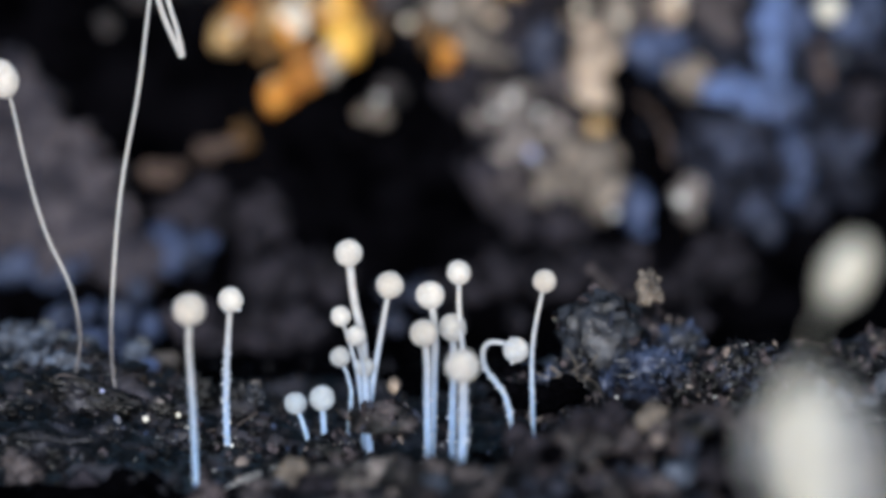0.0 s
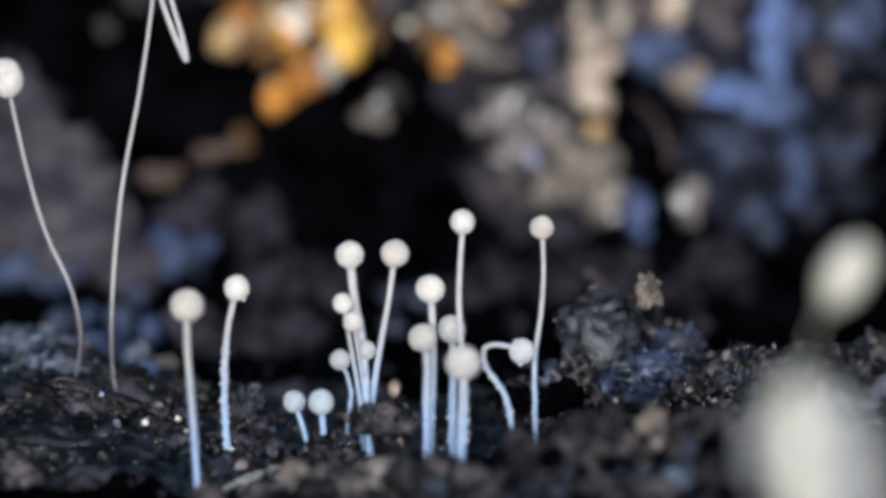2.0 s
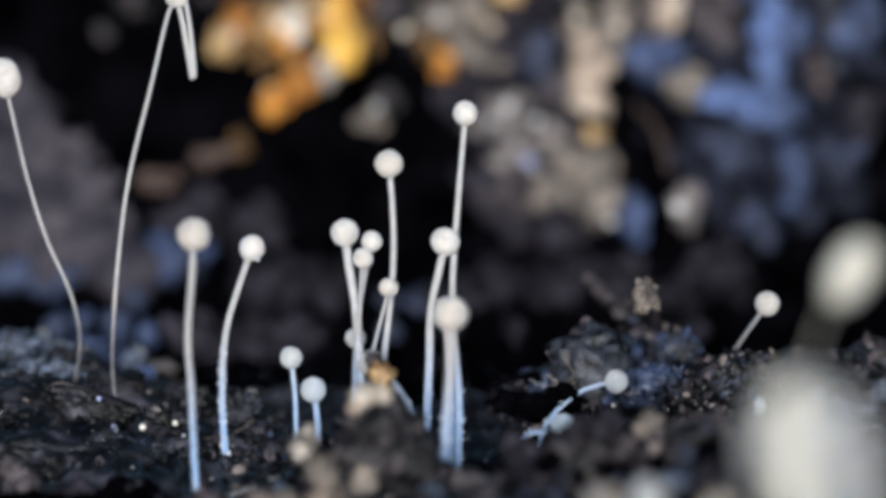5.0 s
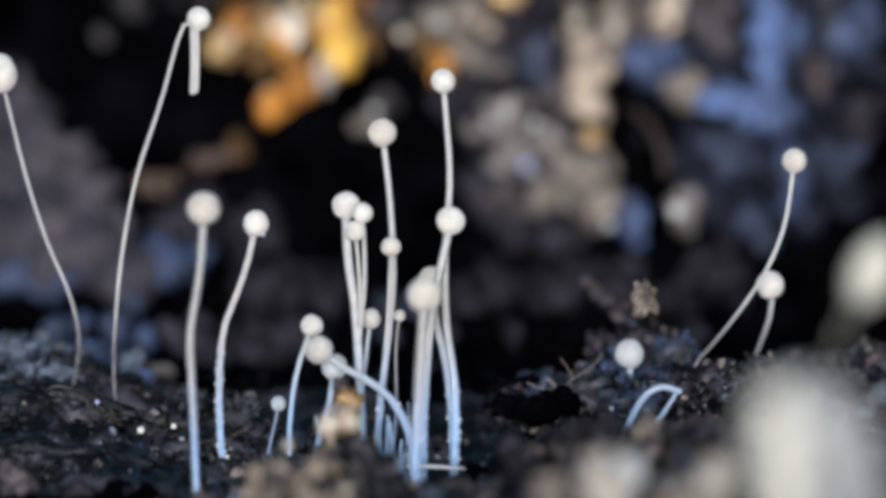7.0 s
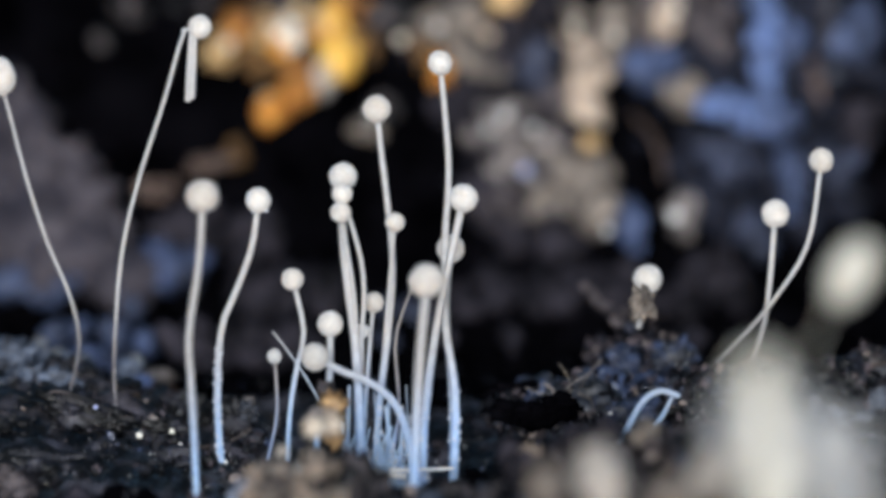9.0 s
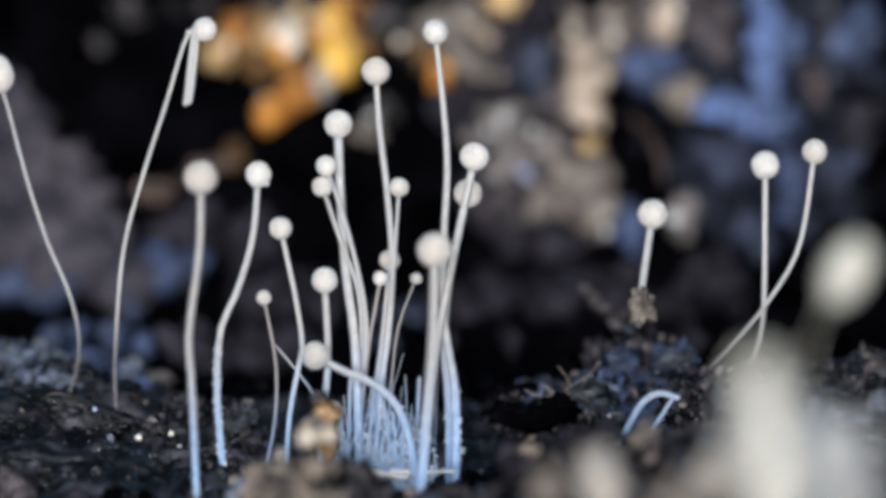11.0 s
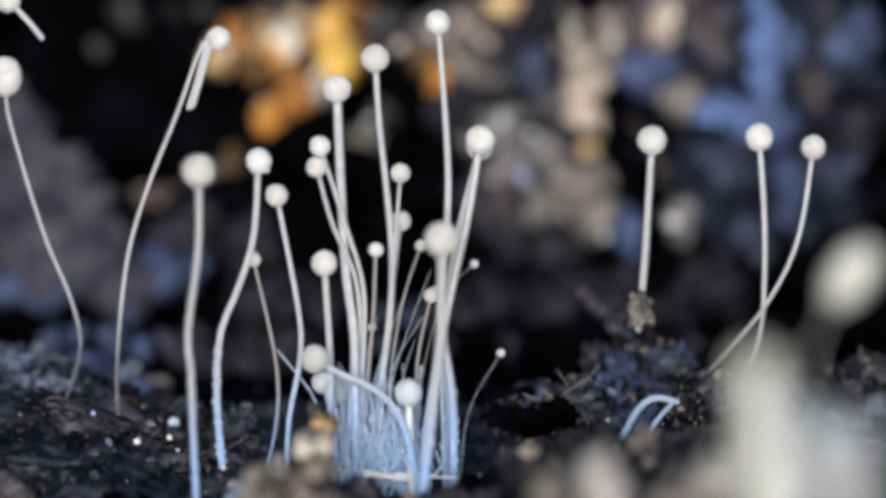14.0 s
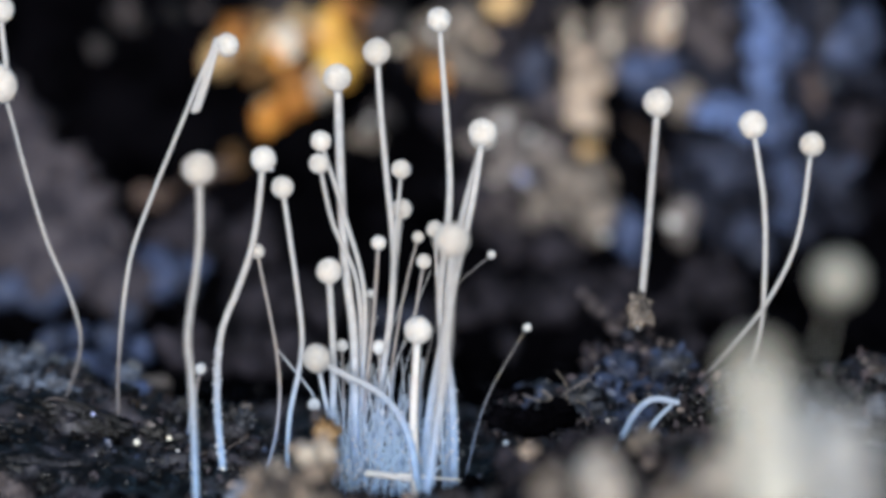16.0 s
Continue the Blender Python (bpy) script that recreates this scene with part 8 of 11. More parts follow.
soil_clod(-4.841, -1.4, -0.16, 0.316, HUMUS, 66, (1.3, 0.9, 0.6), 0.4, 4, 0.08)
soil_clod(-2.201, -0.4, -0.164, 0.287, HUMUS, 67, (1.3, 0.9, 0.6), 0.4, 4, 0.08)
soil_clod(-2.171, 1.2, 0.018, 0.259, HUMUS, 68, (1.3, 0.9, 0.6), 0.4, 4, 0.08)
soil_clod(-2.618, 0.9, -0.075, 0.259, HUMUS, 69, (1.3, 0.9, 0.6), 0.4, 4, 0.08)
stalk_crumb(2.259, 0.95, 1.668, 0.155, GREYTAN, 80, (0.85, 0.8, 1.15), 0.75, 4, 0.06)
lump("soil_crumb", "small grey crumb on dark soil", "soil", -2.237, 0.4, 0.497, 0.116, SPECK, 81, (1, 0.8, 1), 0.6, 4, 0.4)
lump("bark_chip", "dark flat bark chip lying on damp soil", "bark", -3.69, 1, 0.272, 0.841, HUMUS, 82, (1.5, 0.7, 0.22), 0.35, 4, 0.1, turn=14)
lump("bark_chip", "dark flat bark chip lying on damp soil", "bark", -4.253, -0.3, -0.048, 0.958, HUMUS, 83, (1.4, 0.7, 0.3), 0.35, 4, 0.1, turn=8)
# Small white specks painted in where the wet soil glints.
tiny_glint(-4.317, -0.6, -0.118, 0.032, GRAIN, 84, (1, 0.8, 1), 0.3, 2, 0.2)
tiny_glint(-3.501, 0.2, 0.178, 0.039, GRAIN, 85, (1, 0.8, 1), 0.3, 2, 0.2)
tiny_glint(-3.95, 0.2, 0.47, 0.032, GRAIN, 86, (1, 0.8, 1), 0.3, 2, 0.2)
tiny_glint(-3.018, 0.2, 0.146, 0.032, GRAIN, 87, (1, 0.8, 1), 0.3, 2, 0.2)
tiny_glint(-4.112, -0.6, 0.055, 0.032, GRAIN, 88, (1, 0.8, 1), 0.3, 2, 0.2)
tiny_glint(-2.954, 0.2, 0.049, 0.026, GRAIN, 89, (1, 0.8, 1), 0.3, 2, 0.2)
tiny_glint(-4.656, -0.6, -0.202, 0.025, GRAIN, 90, (1, 0.8, 1), 0.3, 2, 0.2)
tiny_glint(-3.858, -0.6, -0.202, 0.025, GRAIN, 91, (1, 0.8, 1), 0.3, 2, 0.2)
tiny_glint(-3.346, -0.6, 0.055, 0.025, GRAIN, 92, (1, 0.8, 1), 0.3, 2, 0.2)
tiny_glint(-3.662, 0.2, 0.068, 0.026, GRAIN, 93, (1, 0.8, 1), 0.3, 2, 0.2)
tiny_glint(-2.484, -0.6, 0.055, 0.025, GRAIN, 94, (1, 0.8, 1), 0.3, 2, 0.2)
tiny_glint(3.01, 0.6, 0.453, 0.039, GRAIN, 95, (1, 0.8, 1), 0.3, 2, 0.2)
tiny_glint(1.88, 0.6, 0.453, 0.026, GRAIN, 96, (1, 0.8, 1), 0.3, 2, 0.2)
lump("plant_fragment", "grey tan plant fragment on the dark bank", "debris", 2.871, 13.452, 3.999, 0.509, MAUVE, 270, (1, 0.6, 1), 0.8, 4, 0.08)
lump("plant_fragment", "grey tan plant fragment on the dark bank", "debris", 1.995, 13.083, 3.594, 0.362, GREYTAN, 274, (0.7, 0.6, 1.5), 0.8, 4, 0.08, turn=20)
blue_lump(-4.151, 7.12, 0.297, 0.343, BLUE, 276, (1.4, 0.8, 0.5), 0.8, 4, 0.08)
under_clod(2.286, 3.6, 1.049, 0.173, DUSK, 279, (0.9, 0.7, 1), 0.5, 4, 0.1)
under_clod(2.178, 3.5, 0.76, 0.252, DUSK, 280, (0.9, 0.7, 1), 0.5, 4, 0.1)
under_clod(2.376, 3.4, 0.551, 0.278, SPECK_BLUE, 281, (0.9, 0.7, 1), 0.5, 4, 0.1)
under_clod(1.999, 3.5, 0.513, 0.239, SPECK_BLUE, 282, (0.9, 0.7, 1), 0.5, 4, 0.1)
under_clod(2.53, 3.5, 0.86, 0.159, DUSK, 283, (0.9, 0.7, 1), 0.5, 4, 0.1)
under_clod(1.838, 3.8, 0.758, 0.173, DUSK, 284, (0.9, 0.7, 1), 0.5, 4, 0.1)
soil_clod(2.966, 0.25, 0.756, 0.231, HUMUS, 285, (1.1, 0.7, 0.9), 0.6, 4, 0.15)
soil_clod(3.322, 0.3, 0.782, 0.219, HUMUS, 286, (1.1, 0.7, 0.9), 0.6, 4, 0.15)
soil_clod(3.611, 0.3, 0.847, 0.257, HUMUS, 287, (1.1, 0.7, 0.9), 0.6, 4, 0.15)
soil_clod(2.68, 0.35, 0.549, 0.193, HUMUS, 288, (1.1, 0.7, 0.9), 0.6, 4, 0.15)
soil_clod(2.792, 0.9, 0.578, 0.284, HUMUS, 289, (1, 0.8, 0.9), 0.4, 4, 0.3)
ground_lump(-3.931, 6.402, 0.223, 0.079, BLUE, 333, (1.347, 0.8, 1.009), 0.5, 3, 0.3)
ground_lump(5.272, 4.893, 0.245, 0.105, NAVY, 339, (1.526, 0.8, 0.994), 0.5, 3, 0.3)
grey_fragment(-4.897, 2.463, 0.671, 0.105, GREYTAN, 342, (1.248, 0.8, 0.748), 0.5, 3, 0.3)
grey_soil_crumb(-4.616, 2.503, 0.68, 0.076, GREY, 346, (1.246, 0.8, 0.767), 0.5, 3, 0.3)
ground_lump(5.117, 7.426, 0.038, 0.067, NAVY, 350, (1.367, 0.8, 0.829), 0.5, 3, 0.3)
ground_lump(-3.544, 6.04, 0.219, 0.085, BLUE, 352, (1.123, 0.8, 0.815), 0.5, 3, 0.3)
ground_lump(-4.421, 2.475, 0.777, 0.071, BLUE, 357, (1.29, 0.8, 0.849), 0.5, 3, 0.3)
ground_lump(-3.873, 7.221, 0.223, 0.053, BLUE, 358, (1.518, 0.8, 0.943), 0.5, 3, 0.3)
grey_soil_crumb(-3.443, 6.005, 0.255, 0.099, GREY, 362, (1.583, 0.8, 0.723), 0.5, 3, 0.3)
grey_soil_crumb(-4.37, 2.463, 0.703, 0.105, GREY, 363, (1.125, 0.8, 0.734), 0.5, 3, 0.3)
ground_lump(-4.428, 2.477, 0.728, 0.067, BLUE, 369, (1.546, 0.8, 0.847), 0.5, 3, 0.3)
ground_lump(-3.606, 3.177, 0.488, 0.124, BLUE, 375, (1.533, 0.8, 1.019), 0.5, 3, 0.3)
grey_fragment(5.209, 8.961, -0.03, 0.054, GREYTAN, 376, (1.001, 0.8, 0.977), 0.5, 3, 0.3)
bark_splinter(-4.668, 0.225, 0.039, 0.304, HUMUS, 386, (1.769, 0.5, 0.122), 0.5, 3, 0.2, turn=14.0497)
bark_splinter(-3.259, 0.167, 0.023, 0.277, HUMUS, 387, (1.437, 0.5, 0.242), 0.5, 3, 0.2, turn=18.3072)
bark_splinter(-4.207, 1.023, 0.262, 0.227, SPECK, 388, (1.706, 0.5, 0.193), 0.5, 3, 0.2, turn=24.5748)
bark_splinter(-4.238, 0.639, 0.154, 0.27, BROWNW, 389, (1.51, 0.5, 0.245), 0.5, 3, 0.2, turn=23.03)
bark_splinter(-4.421, 0.587, 0.14, 0.283, BROWNW, 390, (1.265, 0.5, 0.144), 0.5, 3, 0.2, turn=4.73051)
bark_splinter(-4.52, -0.006, -0.024, 0.204, SPECK, 391, (1.782, 0.5, 0.221), 0.5, 3, 0.2, turn=23.108)
bark_splinter(-3.398, -0.342, -0.116, 0.329, HUMUS, 392, (1.221, 0.5, 0.203), 0.5, 3, 0.2, turn=2.97316)
bark_splinter(-3.323, 0.944, 0.24, 0.267, HUMUS, 393, (1.573, 0.5, 0.153), 0.5, 3, 0.2, turn=10.6092)
bark_splinter(-3.896, -0.682, -0.208, 0.214, BROWNW, 394, (1.409, 0.5, 0.142), 0.5, 3, 0.2, turn=-3.18982)
bark_splinter(-2.557, -0.611, -0.189, 0.331, HUMUS, 395, (1.48, 0.5, 0.189), 0.5, 3, 0.2, turn=-0.54778)
bark_splinter(-4.776, 1.285, 0.336, 0.219, SPECK, 396, (1.546, 0.5, 0.156), 0.5, 3, 0.2, turn=17.0779)
bark_splinter(-3.161, 0.911, 0.231, 0.25, HUMUS, 397, (1.59, 0.5, 0.146), 0.5, 3, 0.2, turn=16.3108)
bark_splinter(-3.863, 0.285, 0.056, 0.279, SPECK, 398, (1.691, 0.5, 0.124), 0.5, 3, 0.2, turn=5.00999)
bark_splinter(-4.564, 0.29, 0.057, 0.348, SPECK, 399, (1.207, 0.5, 0.166), 0.5, 3, 0.2, turn=20.856)
bark_splinter(-4.435, 0.264, 0.05, 0.255, BROWNW, 400, (1.727, 0.5, 0.148), 0.5, 3, 0.2, turn=-3.29277)
bark_splinter(-4.994, 0.277, 0.054, 0.277, BROWNW, 401, (1.464, 0.5, 0.128), 0.5, 3, 0.2, turn=6.63662)
ash_lump(-4.89, 2.4, 0.592, 0.234, ASHBLUE, 402, (1.2, 0.8, 0.9), 0.8, 4, 0.06)
ash_lump(-4.511, 2, 0.575, 0.2, ASHBLUE, 403, (1.2, 0.8, 0.9), 0.8, 4, 0.06)
ash_lump(-5.092, 3.2, 0.829, 0.214, ASHBLUE, 404, (1.2, 0.8, 0.9), 0.8, 4, 0.06)
ash_lump(-4.331, 3.2, 0.695, 0.169, ASHBLUE, 405, (1.2, 0.8, 0.9), 0.8, 4, 0.06)
ash_lump(-4.662, 1.7, 0.348, 0.188, ASHBLUE, 406, (1.2, 0.8, 0.9), 0.8, 4, 0.06)
ash_lump(-5.058, 1.8, 0.402, 0.2, ASHBLUE, 407, (1.2, 0.8, 0.9), 0.8, 4, 0.06)
ash_lump(-4.831, 4, 0.734, 0.125, ASHBLUE, 408, (1.2, 0.8, 0.9), 0.8, 4, 0.06)
ash_lump(-3.723, 3.8, 0.59, 0.113, ASHBLUE, 409, (1.2, 0.8, 0.9), 0.8, 4, 0.06)
ash_lump(4.698, 2.2, 0.286, 0.223, ASH, 410, (1.2, 0.8, 0.9), 0.8, 4, 0.06)
ash_lump(5.111, 2.6, 0.369, 0.224, ASH, 411, (1.2, 0.8, 0.9), 0.8, 4, 0.06)
ash_lump(4.353, 1.8, 0.204, 0.222, ASH, 412, (1.2, 0.8, 0.9), 0.8, 4, 0.06)
# Bright specks added to blur into bokeh highlights on the bank.
bokeh_speck(1.005, 11.385, 2.204, 0.071, BLUEW, 413, (1, 1, 1), 0.15, 2, 0)
bokeh_speck(-0.568, 12.435, 3.777, 0.072, BEIGEW, 414, (1, 1, 1), 0.15, 2, 0)
bokeh_speck(0.76, 12.015, 2.856, 0.072, GRAIN, 416, (1, 1, 1), 0.15, 2, 0)
bokeh_speck(2.161, 12.347, 3.835, 0.065, BEIGEW, 417, (1, 1, 1), 0.15, 2, 0)
bokeh_speck(0.544, 11.96, 2.681, 0.057, GRAIN, 418, (1, 1, 1), 0.15, 2, 0)
bokeh_speck(2.925, 12.732, 4.129, 0.079, BEIGEW, 419, (1, 1, 1), 0.15, 2, 0)
bokeh_speck(2.888, 11.05, 1.658, 0.085, GRAIN, 420, (1, 1, 1), 0.15, 2, 0)
bokeh_speck(1.115, 11.72, 2.703, 0.057, GRAIN, 421, (1, 1, 1), 0.15, 2, 0)
bokeh_speck(1.626, 12.557, 3.926, 0.065, BEIGEW, 422, (1, 1, 1), 0.15, 2, 0)
bokeh_speck(-1.899, 12.555, 3.926, 0.072, GRAIN, 423, (1, 1, 1), 0.15, 2, 0)
bokeh_speck(-2.766, 12.677, 3.7, 0.065, BEIGEW, 424, (1, 1, 1), 0.15, 2, 0)
bokeh_speck(-0.924, 11.93, 2.863, 0.057, GRAIN, 425, (1, 1, 1), 0.15, 2, 0)
bokeh_speck(-0.101, 12.62, 3.921, 0.058, GRAIN, 426, (1, 1, 1), 0.15, 2, 0)
bokeh_speck(2.029, 10.73, 1.512, 0.057, GRAIN, 427, (1, 1, 1), 0.15, 2, 0)
bokeh_speck(-5.088, 9.53, 0.082, 0.056, GRAIN, 431, (1, 1, 1), 0.15, 2, 0)
bokeh_speck(-3.791, 7.608, 0.17, 0.062, BLUEW, 432, (1, 1, 1), 0.15, 2, 0)
bokeh_speck(-1.335, 13.509, 3.849, 0.087, ORANGE, 433, (1, 1, 1), 0.15, 2, 0)
lump("bark_chip", "dark slab of damp bark with pale flecks", "bark", -4.691, 0.9, 0.154, 0.84, BARK, 451, (1.1, 0.5, 0.3), 0.5, 5, 0.05, turn=12)
lump("bark_chip", "dark slab of damp bark with pale flecks", "bark", -3.47, 1.2, 0.28, 0.713, BARK, 452, (1.3, 0.4, 0.2), 0.5, 5, 0.05, turn=16)
# Dark lumps stand in for a chip's shaded underside and the dark hollows.
hollow_lump(-4.211, 0.3, 0.535, 0.296, HUMUS, 533, (1.2, 0.5, 0.6), 0.75, 4, 0.02, turn=20)
hollow_lump(-3.823, 0.25, 0.431, 0.218, HUMUS, 534, (1.3, 0.5, 0.5), 0.75, 4, 0.02, turn=12)
hollow_lump(-3.027, 1.6, 0.348, 0.286, HUMUS, 535, (1, 0.5, 0.75), 0.75, 4, 0.02, turn=-4)
hollow_lump(-3.217, 0.4, 0.328, 0.167, HUMUS, 536, (1.3, 0.5, 0.5), 0.75, 4, 0.02, turn=8)
hollow_lump(-4.672, -1.6, 0.058, 0.315, HUMUS, 537, (1.2, 0.5, 0.5), 0.75, 4, 0.02, turn=5)
hollow_lump(-4.329, -1.5, -0.051, 0.227, HUMUS, 538, (1.2, 0.5, 0.4), 0.75, 4, 0.02, turn=-8)
hollow_lump(-2.37, 1.4, 0.222, 0.234, HUMUS, 539, (0.8, 0.5, 1.2), 0.75, 4, 0.02)
small_tip(-5.036, 5.5, 0.503, 0.074, PALE, 540, (1, 0.8, 1), 0.4, 3, 0.08)
small_tip(-4.882, 6, 0.635, 0.068, DULL, 541, (1, 0.8, 1), 0.4, 3, 0.08)
small_tip(-4.969, 5.8, 0.577, 0.061, DULL, 542, (1, 0.8, 1), 0.4, 3, 0.08)
small_tip(-3.741, 6, 0.389, 0.088, DULL, 543, (1, 0.8, 1), 0.4, 3, 0.08)
small_tip(-5.292, 5.6, 0.491, 0.061, PALE, 544, (1, 0.8, 1), 0.4, 3, 0.08)
small_tip(-4.657, 5.8, 0.522, 0.061, DULL, 545, (1, 0.8, 1), 0.4, 3, 0.08)
small_tip(-4.339, 1.5, 0.557, 0.039, BLUEW, 546, (1, 0.8, 1), 0.4, 3, 0.08)
small_tip(-3.978, 0.1, 0.593, 0.026, BLUEW, 547, (1, 0.8, 1), 0.4, 3, 0.08)
small_tip(-3.481, 0, 0.282, 0.038, PALE, 548, (1, 0.8, 1), 0.4, 3, 0.08)
small_tip(-3.346, 0.4, 0.393, 0.071, GREY, 549, (1, 0.8, 1), 0.4, 3, 0.08)
small_tip(-3.108, 0, 0.327, 0.032, PALE, 550, (1, 0.8, 1), 0.4, 3, 0.08)
small_tip(-2.261, 1.2, 0.509, 0.078, GREY, 551, (1, 0.8, 1), 0.4, 3, 0.08)
small_tip(-2.192, 1, 0.403, 0.045, PALE, 552, (1, 0.8, 1), 0.4, 3, 0.08)
# Black lumps added only to darken the gap beside the stalks.
dark_filler(0.752, 1, 0.422, 0.22, SOIL, 553, (1.1, 0.6, 0.6), 0.8, 4, 0.03)
dark_filler(1.071, 0.5, 0.446, 0.258, SOIL, 554, (1.2, 0.6, 0.5), 0.8, 4, 0.03)
dark_filler(0.791, 1.8, 0.566, 0.222, SOIL, 555, (1.2, 0.6, 0.5), 0.8, 4, 0.03)
dark_filler(1.296, 0.4, 0.543, 0.206, SOIL, 556, (1, 0.6, 0.7), 0.8, 4, 0.03)
dim_crumb(1.737, 5, 1.376, 0.061, MAUVE, 580, (1.2, 0.8, 0.9), 0.7, 3, 0.05)
dim_crumb(1.801, 4.8, 1.303, 0.067, MAUVE, 581, (1.2, 0.8, 0.9), 0.7, 3, 0.05)
dim_crumb(1.89, 4.5, 1.242, 0.067, MAUVE, 582, (1.2, 0.8, 0.9), 0.7, 3, 0.05)
dim_crumb(1.978, 4.2, 1.209, 0.073, MAUVE, 583, (1.2, 0.8, 0.9), 0.7, 3, 0.05)
dim_crumb(2.067, 4, 1.204, 0.067, MAUVE, 584, (1.2, 0.8, 0.9), 0.7, 3, 0.05)
dim_crumb(2.143, 3.8, 1.281, 0.053, MAUVE, 585, (1.2, 0.8, 0.9), 0.7, 3, 0.05)
dim_crumb(1.656, 5, 1.43, 0.054, MAUVE, 586, (1.2, 0.8, 0.9), 0.7, 3, 0.05)
dim_crumb(2.032, 4.2, 1.115, 0.08, MAUVE, 587, (1.2, 0.8, 0.9), 0.7, 3, 0.05)
stalk_crumb(2.196, 1.3, 1.478, 0.058, GREYTAN, 588, (1.2, 0.8, 0.9), 0.7, 3, 0.05)
stalk_crumb(2.323, 1.2, 1.574, 0.065, GREYTAN, 589, (1.2, 0.8, 0.9), 0.7, 3, 0.05)
stalk_crumb(2.212, 0.9, 1.777, 0.058, GREYTAN, 590, (1.2, 0.8, 0.9), 0.7, 3, 0.05)
stalk_crumb(2.344, 1, 1.766, 0.052, GREYTAN, 591, (1.2, 0.8, 0.9), 0.7, 3, 0.05)
moved(tan_crumb(-0.681, -3.6, -0.435, 0.107, TAN, 200, (1, 0.8, 1), 0.9, 4, 0.06), (0, -0.681, -0.435), (3, -0.665, -0.191), (3.5, -0.567, 1.131), (4.2, -0.653, 1.144), (6.3, -1.035, 0.923), (8, -1.174, 0.873), (9.2, -1.29, 0.905), (11.3, -1.331, 0.772), (13, -1.366, 0.724), (16, -1.294, 0.602))
moved(tan_crumb(-0.778, -3.36, -0.376, 0.081, GREY, 201, (1.161, 0.9, 0.717), 0.9, 3, 0.06), (0, -0.778, -0.376), (3, -0.762, -0.131), (3.5, -0.663, 1.194), (4.2, -0.75, 1.207), (6.3, -1.132, 0.986), (8, -1.272, 0.936), (9.2, -1.388, 0.967), (11.3, -1.429, 0.834), (13, -1.464, 0.786), (16, -1.392, 0.664))
moved(tan_crumb(-0.819, -3.943, -0.419, 0.045, GREY, 202, (0.886, 0.9, 1.221), 0.9, 3, 0.06), (0, -0.819, -0.419), (3, -0.803, -0.176), (3.5, -0.705, 1.142), (4.2, -0.791, 1.155), (6.3, -1.172, 0.935), (8, -1.31, 0.885), (9.2, -1.426, 0.917), (11.3, -1.467, 0.784), (13, -1.502, 0.736), (16, -1.43, 0.615))
moved(tan_crumb(-0.747, -3.883, -0.46, 0.044, GREYTAN, 203, (0.84, 0.9, 1.25), 0.9, 3, 0.06), (0, -0.747, -0.46), (3, -0.731, -0.216), (3.5, -0.633, 1.102), (4.2, -0.719, 1.115), (6.3, -1.1, 0.895), (8, -1.239, 0.845), (9.2, -1.354, 0.877), (11.3, -1.395, 0.744), (13, -1.43, 0.696), (16, -1.358, 0.575))
moved(tan_crumb(-1.758, -3.96, 0.175, 0.13, GREYTAN, 204, (1, 0.8, 1), 0.9, 4, 0.06), (0, -1.758, 0.175), (3, -1.712, 0.231), (3.5, -1.552, 0.678), (4.2, -1.546, 0.66), (6.3, -1.803, 0.315), (8, -1.973, 0.204), (16, -1.938, 0.182))
moved(tan_crumb(-1.749, -3.843, 0.277, 0.059, TAN, 205, (0.763, 0.9, 0.701), 0.9, 3, 0.06), (0, -1.749, 0.277), (3, -1.703, 0.333), (3.5, -1.543, 0.78), (4.2, -1.536, 0.762), (6.3, -1.794, 0.417), (8, -1.964, 0.305), (16, -1.929, 0.283))
moved(tan_crumb(-1.669, -4.294, 0.308, 0.098, GREYTAN, 206, (0.783, 0.9, 0.888), 0.9, 3, 0.06), (0, -1.669, 0.308), (3, -1.623, 0.363), (3.5, -1.464, 0.808), (4.2, -1.458, 0.79), (6.3, -1.714, 0.447), (8, -1.883, 0.336), (16, -1.848, 0.314))
moved(tan_crumb(-1.713, -3.519, -0.046, 0.062, GREY, 207, (1.045, 0.9, 1.28), 0.9, 3, 0.06), (0, -1.713, -0.046), (3, -1.666, 0.01), (3.5, -1.506, 0.459), (4.2, -1.499, 0.44), (6.3, -1.758, 0.094), (8, -1.929, -0.018), (16, -1.893, -0.04))
moved(tan_crumb(-1.107, -4.32, -0.397, 0.16, BROWN, 208, (1, 0.8, 1), 0.9, 4, 0.06), (0, -1.107, -0.397), (3, -1.091, -0.217), (3.5, -1.086, 0.352), (4.2, -1.141, 0.365), (6.3, -1.428, 0.301), (9.2, -1.405, 0.283), (16, -1.562, 0.292))
moved(tan_crumb(-0.989, -3.884, -0.36, 0.089, PALETAN, 209, (0.832, 0.9, 0.899), 0.9, 3, 0.06), (0, -0.989, -0.36), (3, -0.973, -0.179), (3.5, -0.968, 0.393), (4.2, -1.023, 0.406), (6.3, -1.311, 0.341), (9.2, -1.288, 0.323), (16, -1.446, 0.332))
moved(tan_crumb(-1.03, -4.482, -0.207, 0.104, BROWN, 210, (0.855, 0.9, 1.191), 0.9, 3, 0.06), (0, -1.03, -0.207), (3, -1.015, -0.027), (3.5, -1.01, 0.541), (4.2, -1.064, 0.554), (6.3, -1.351, 0.49), (9.2, -1.328, 0.471), (16, -1.484, 0.481))
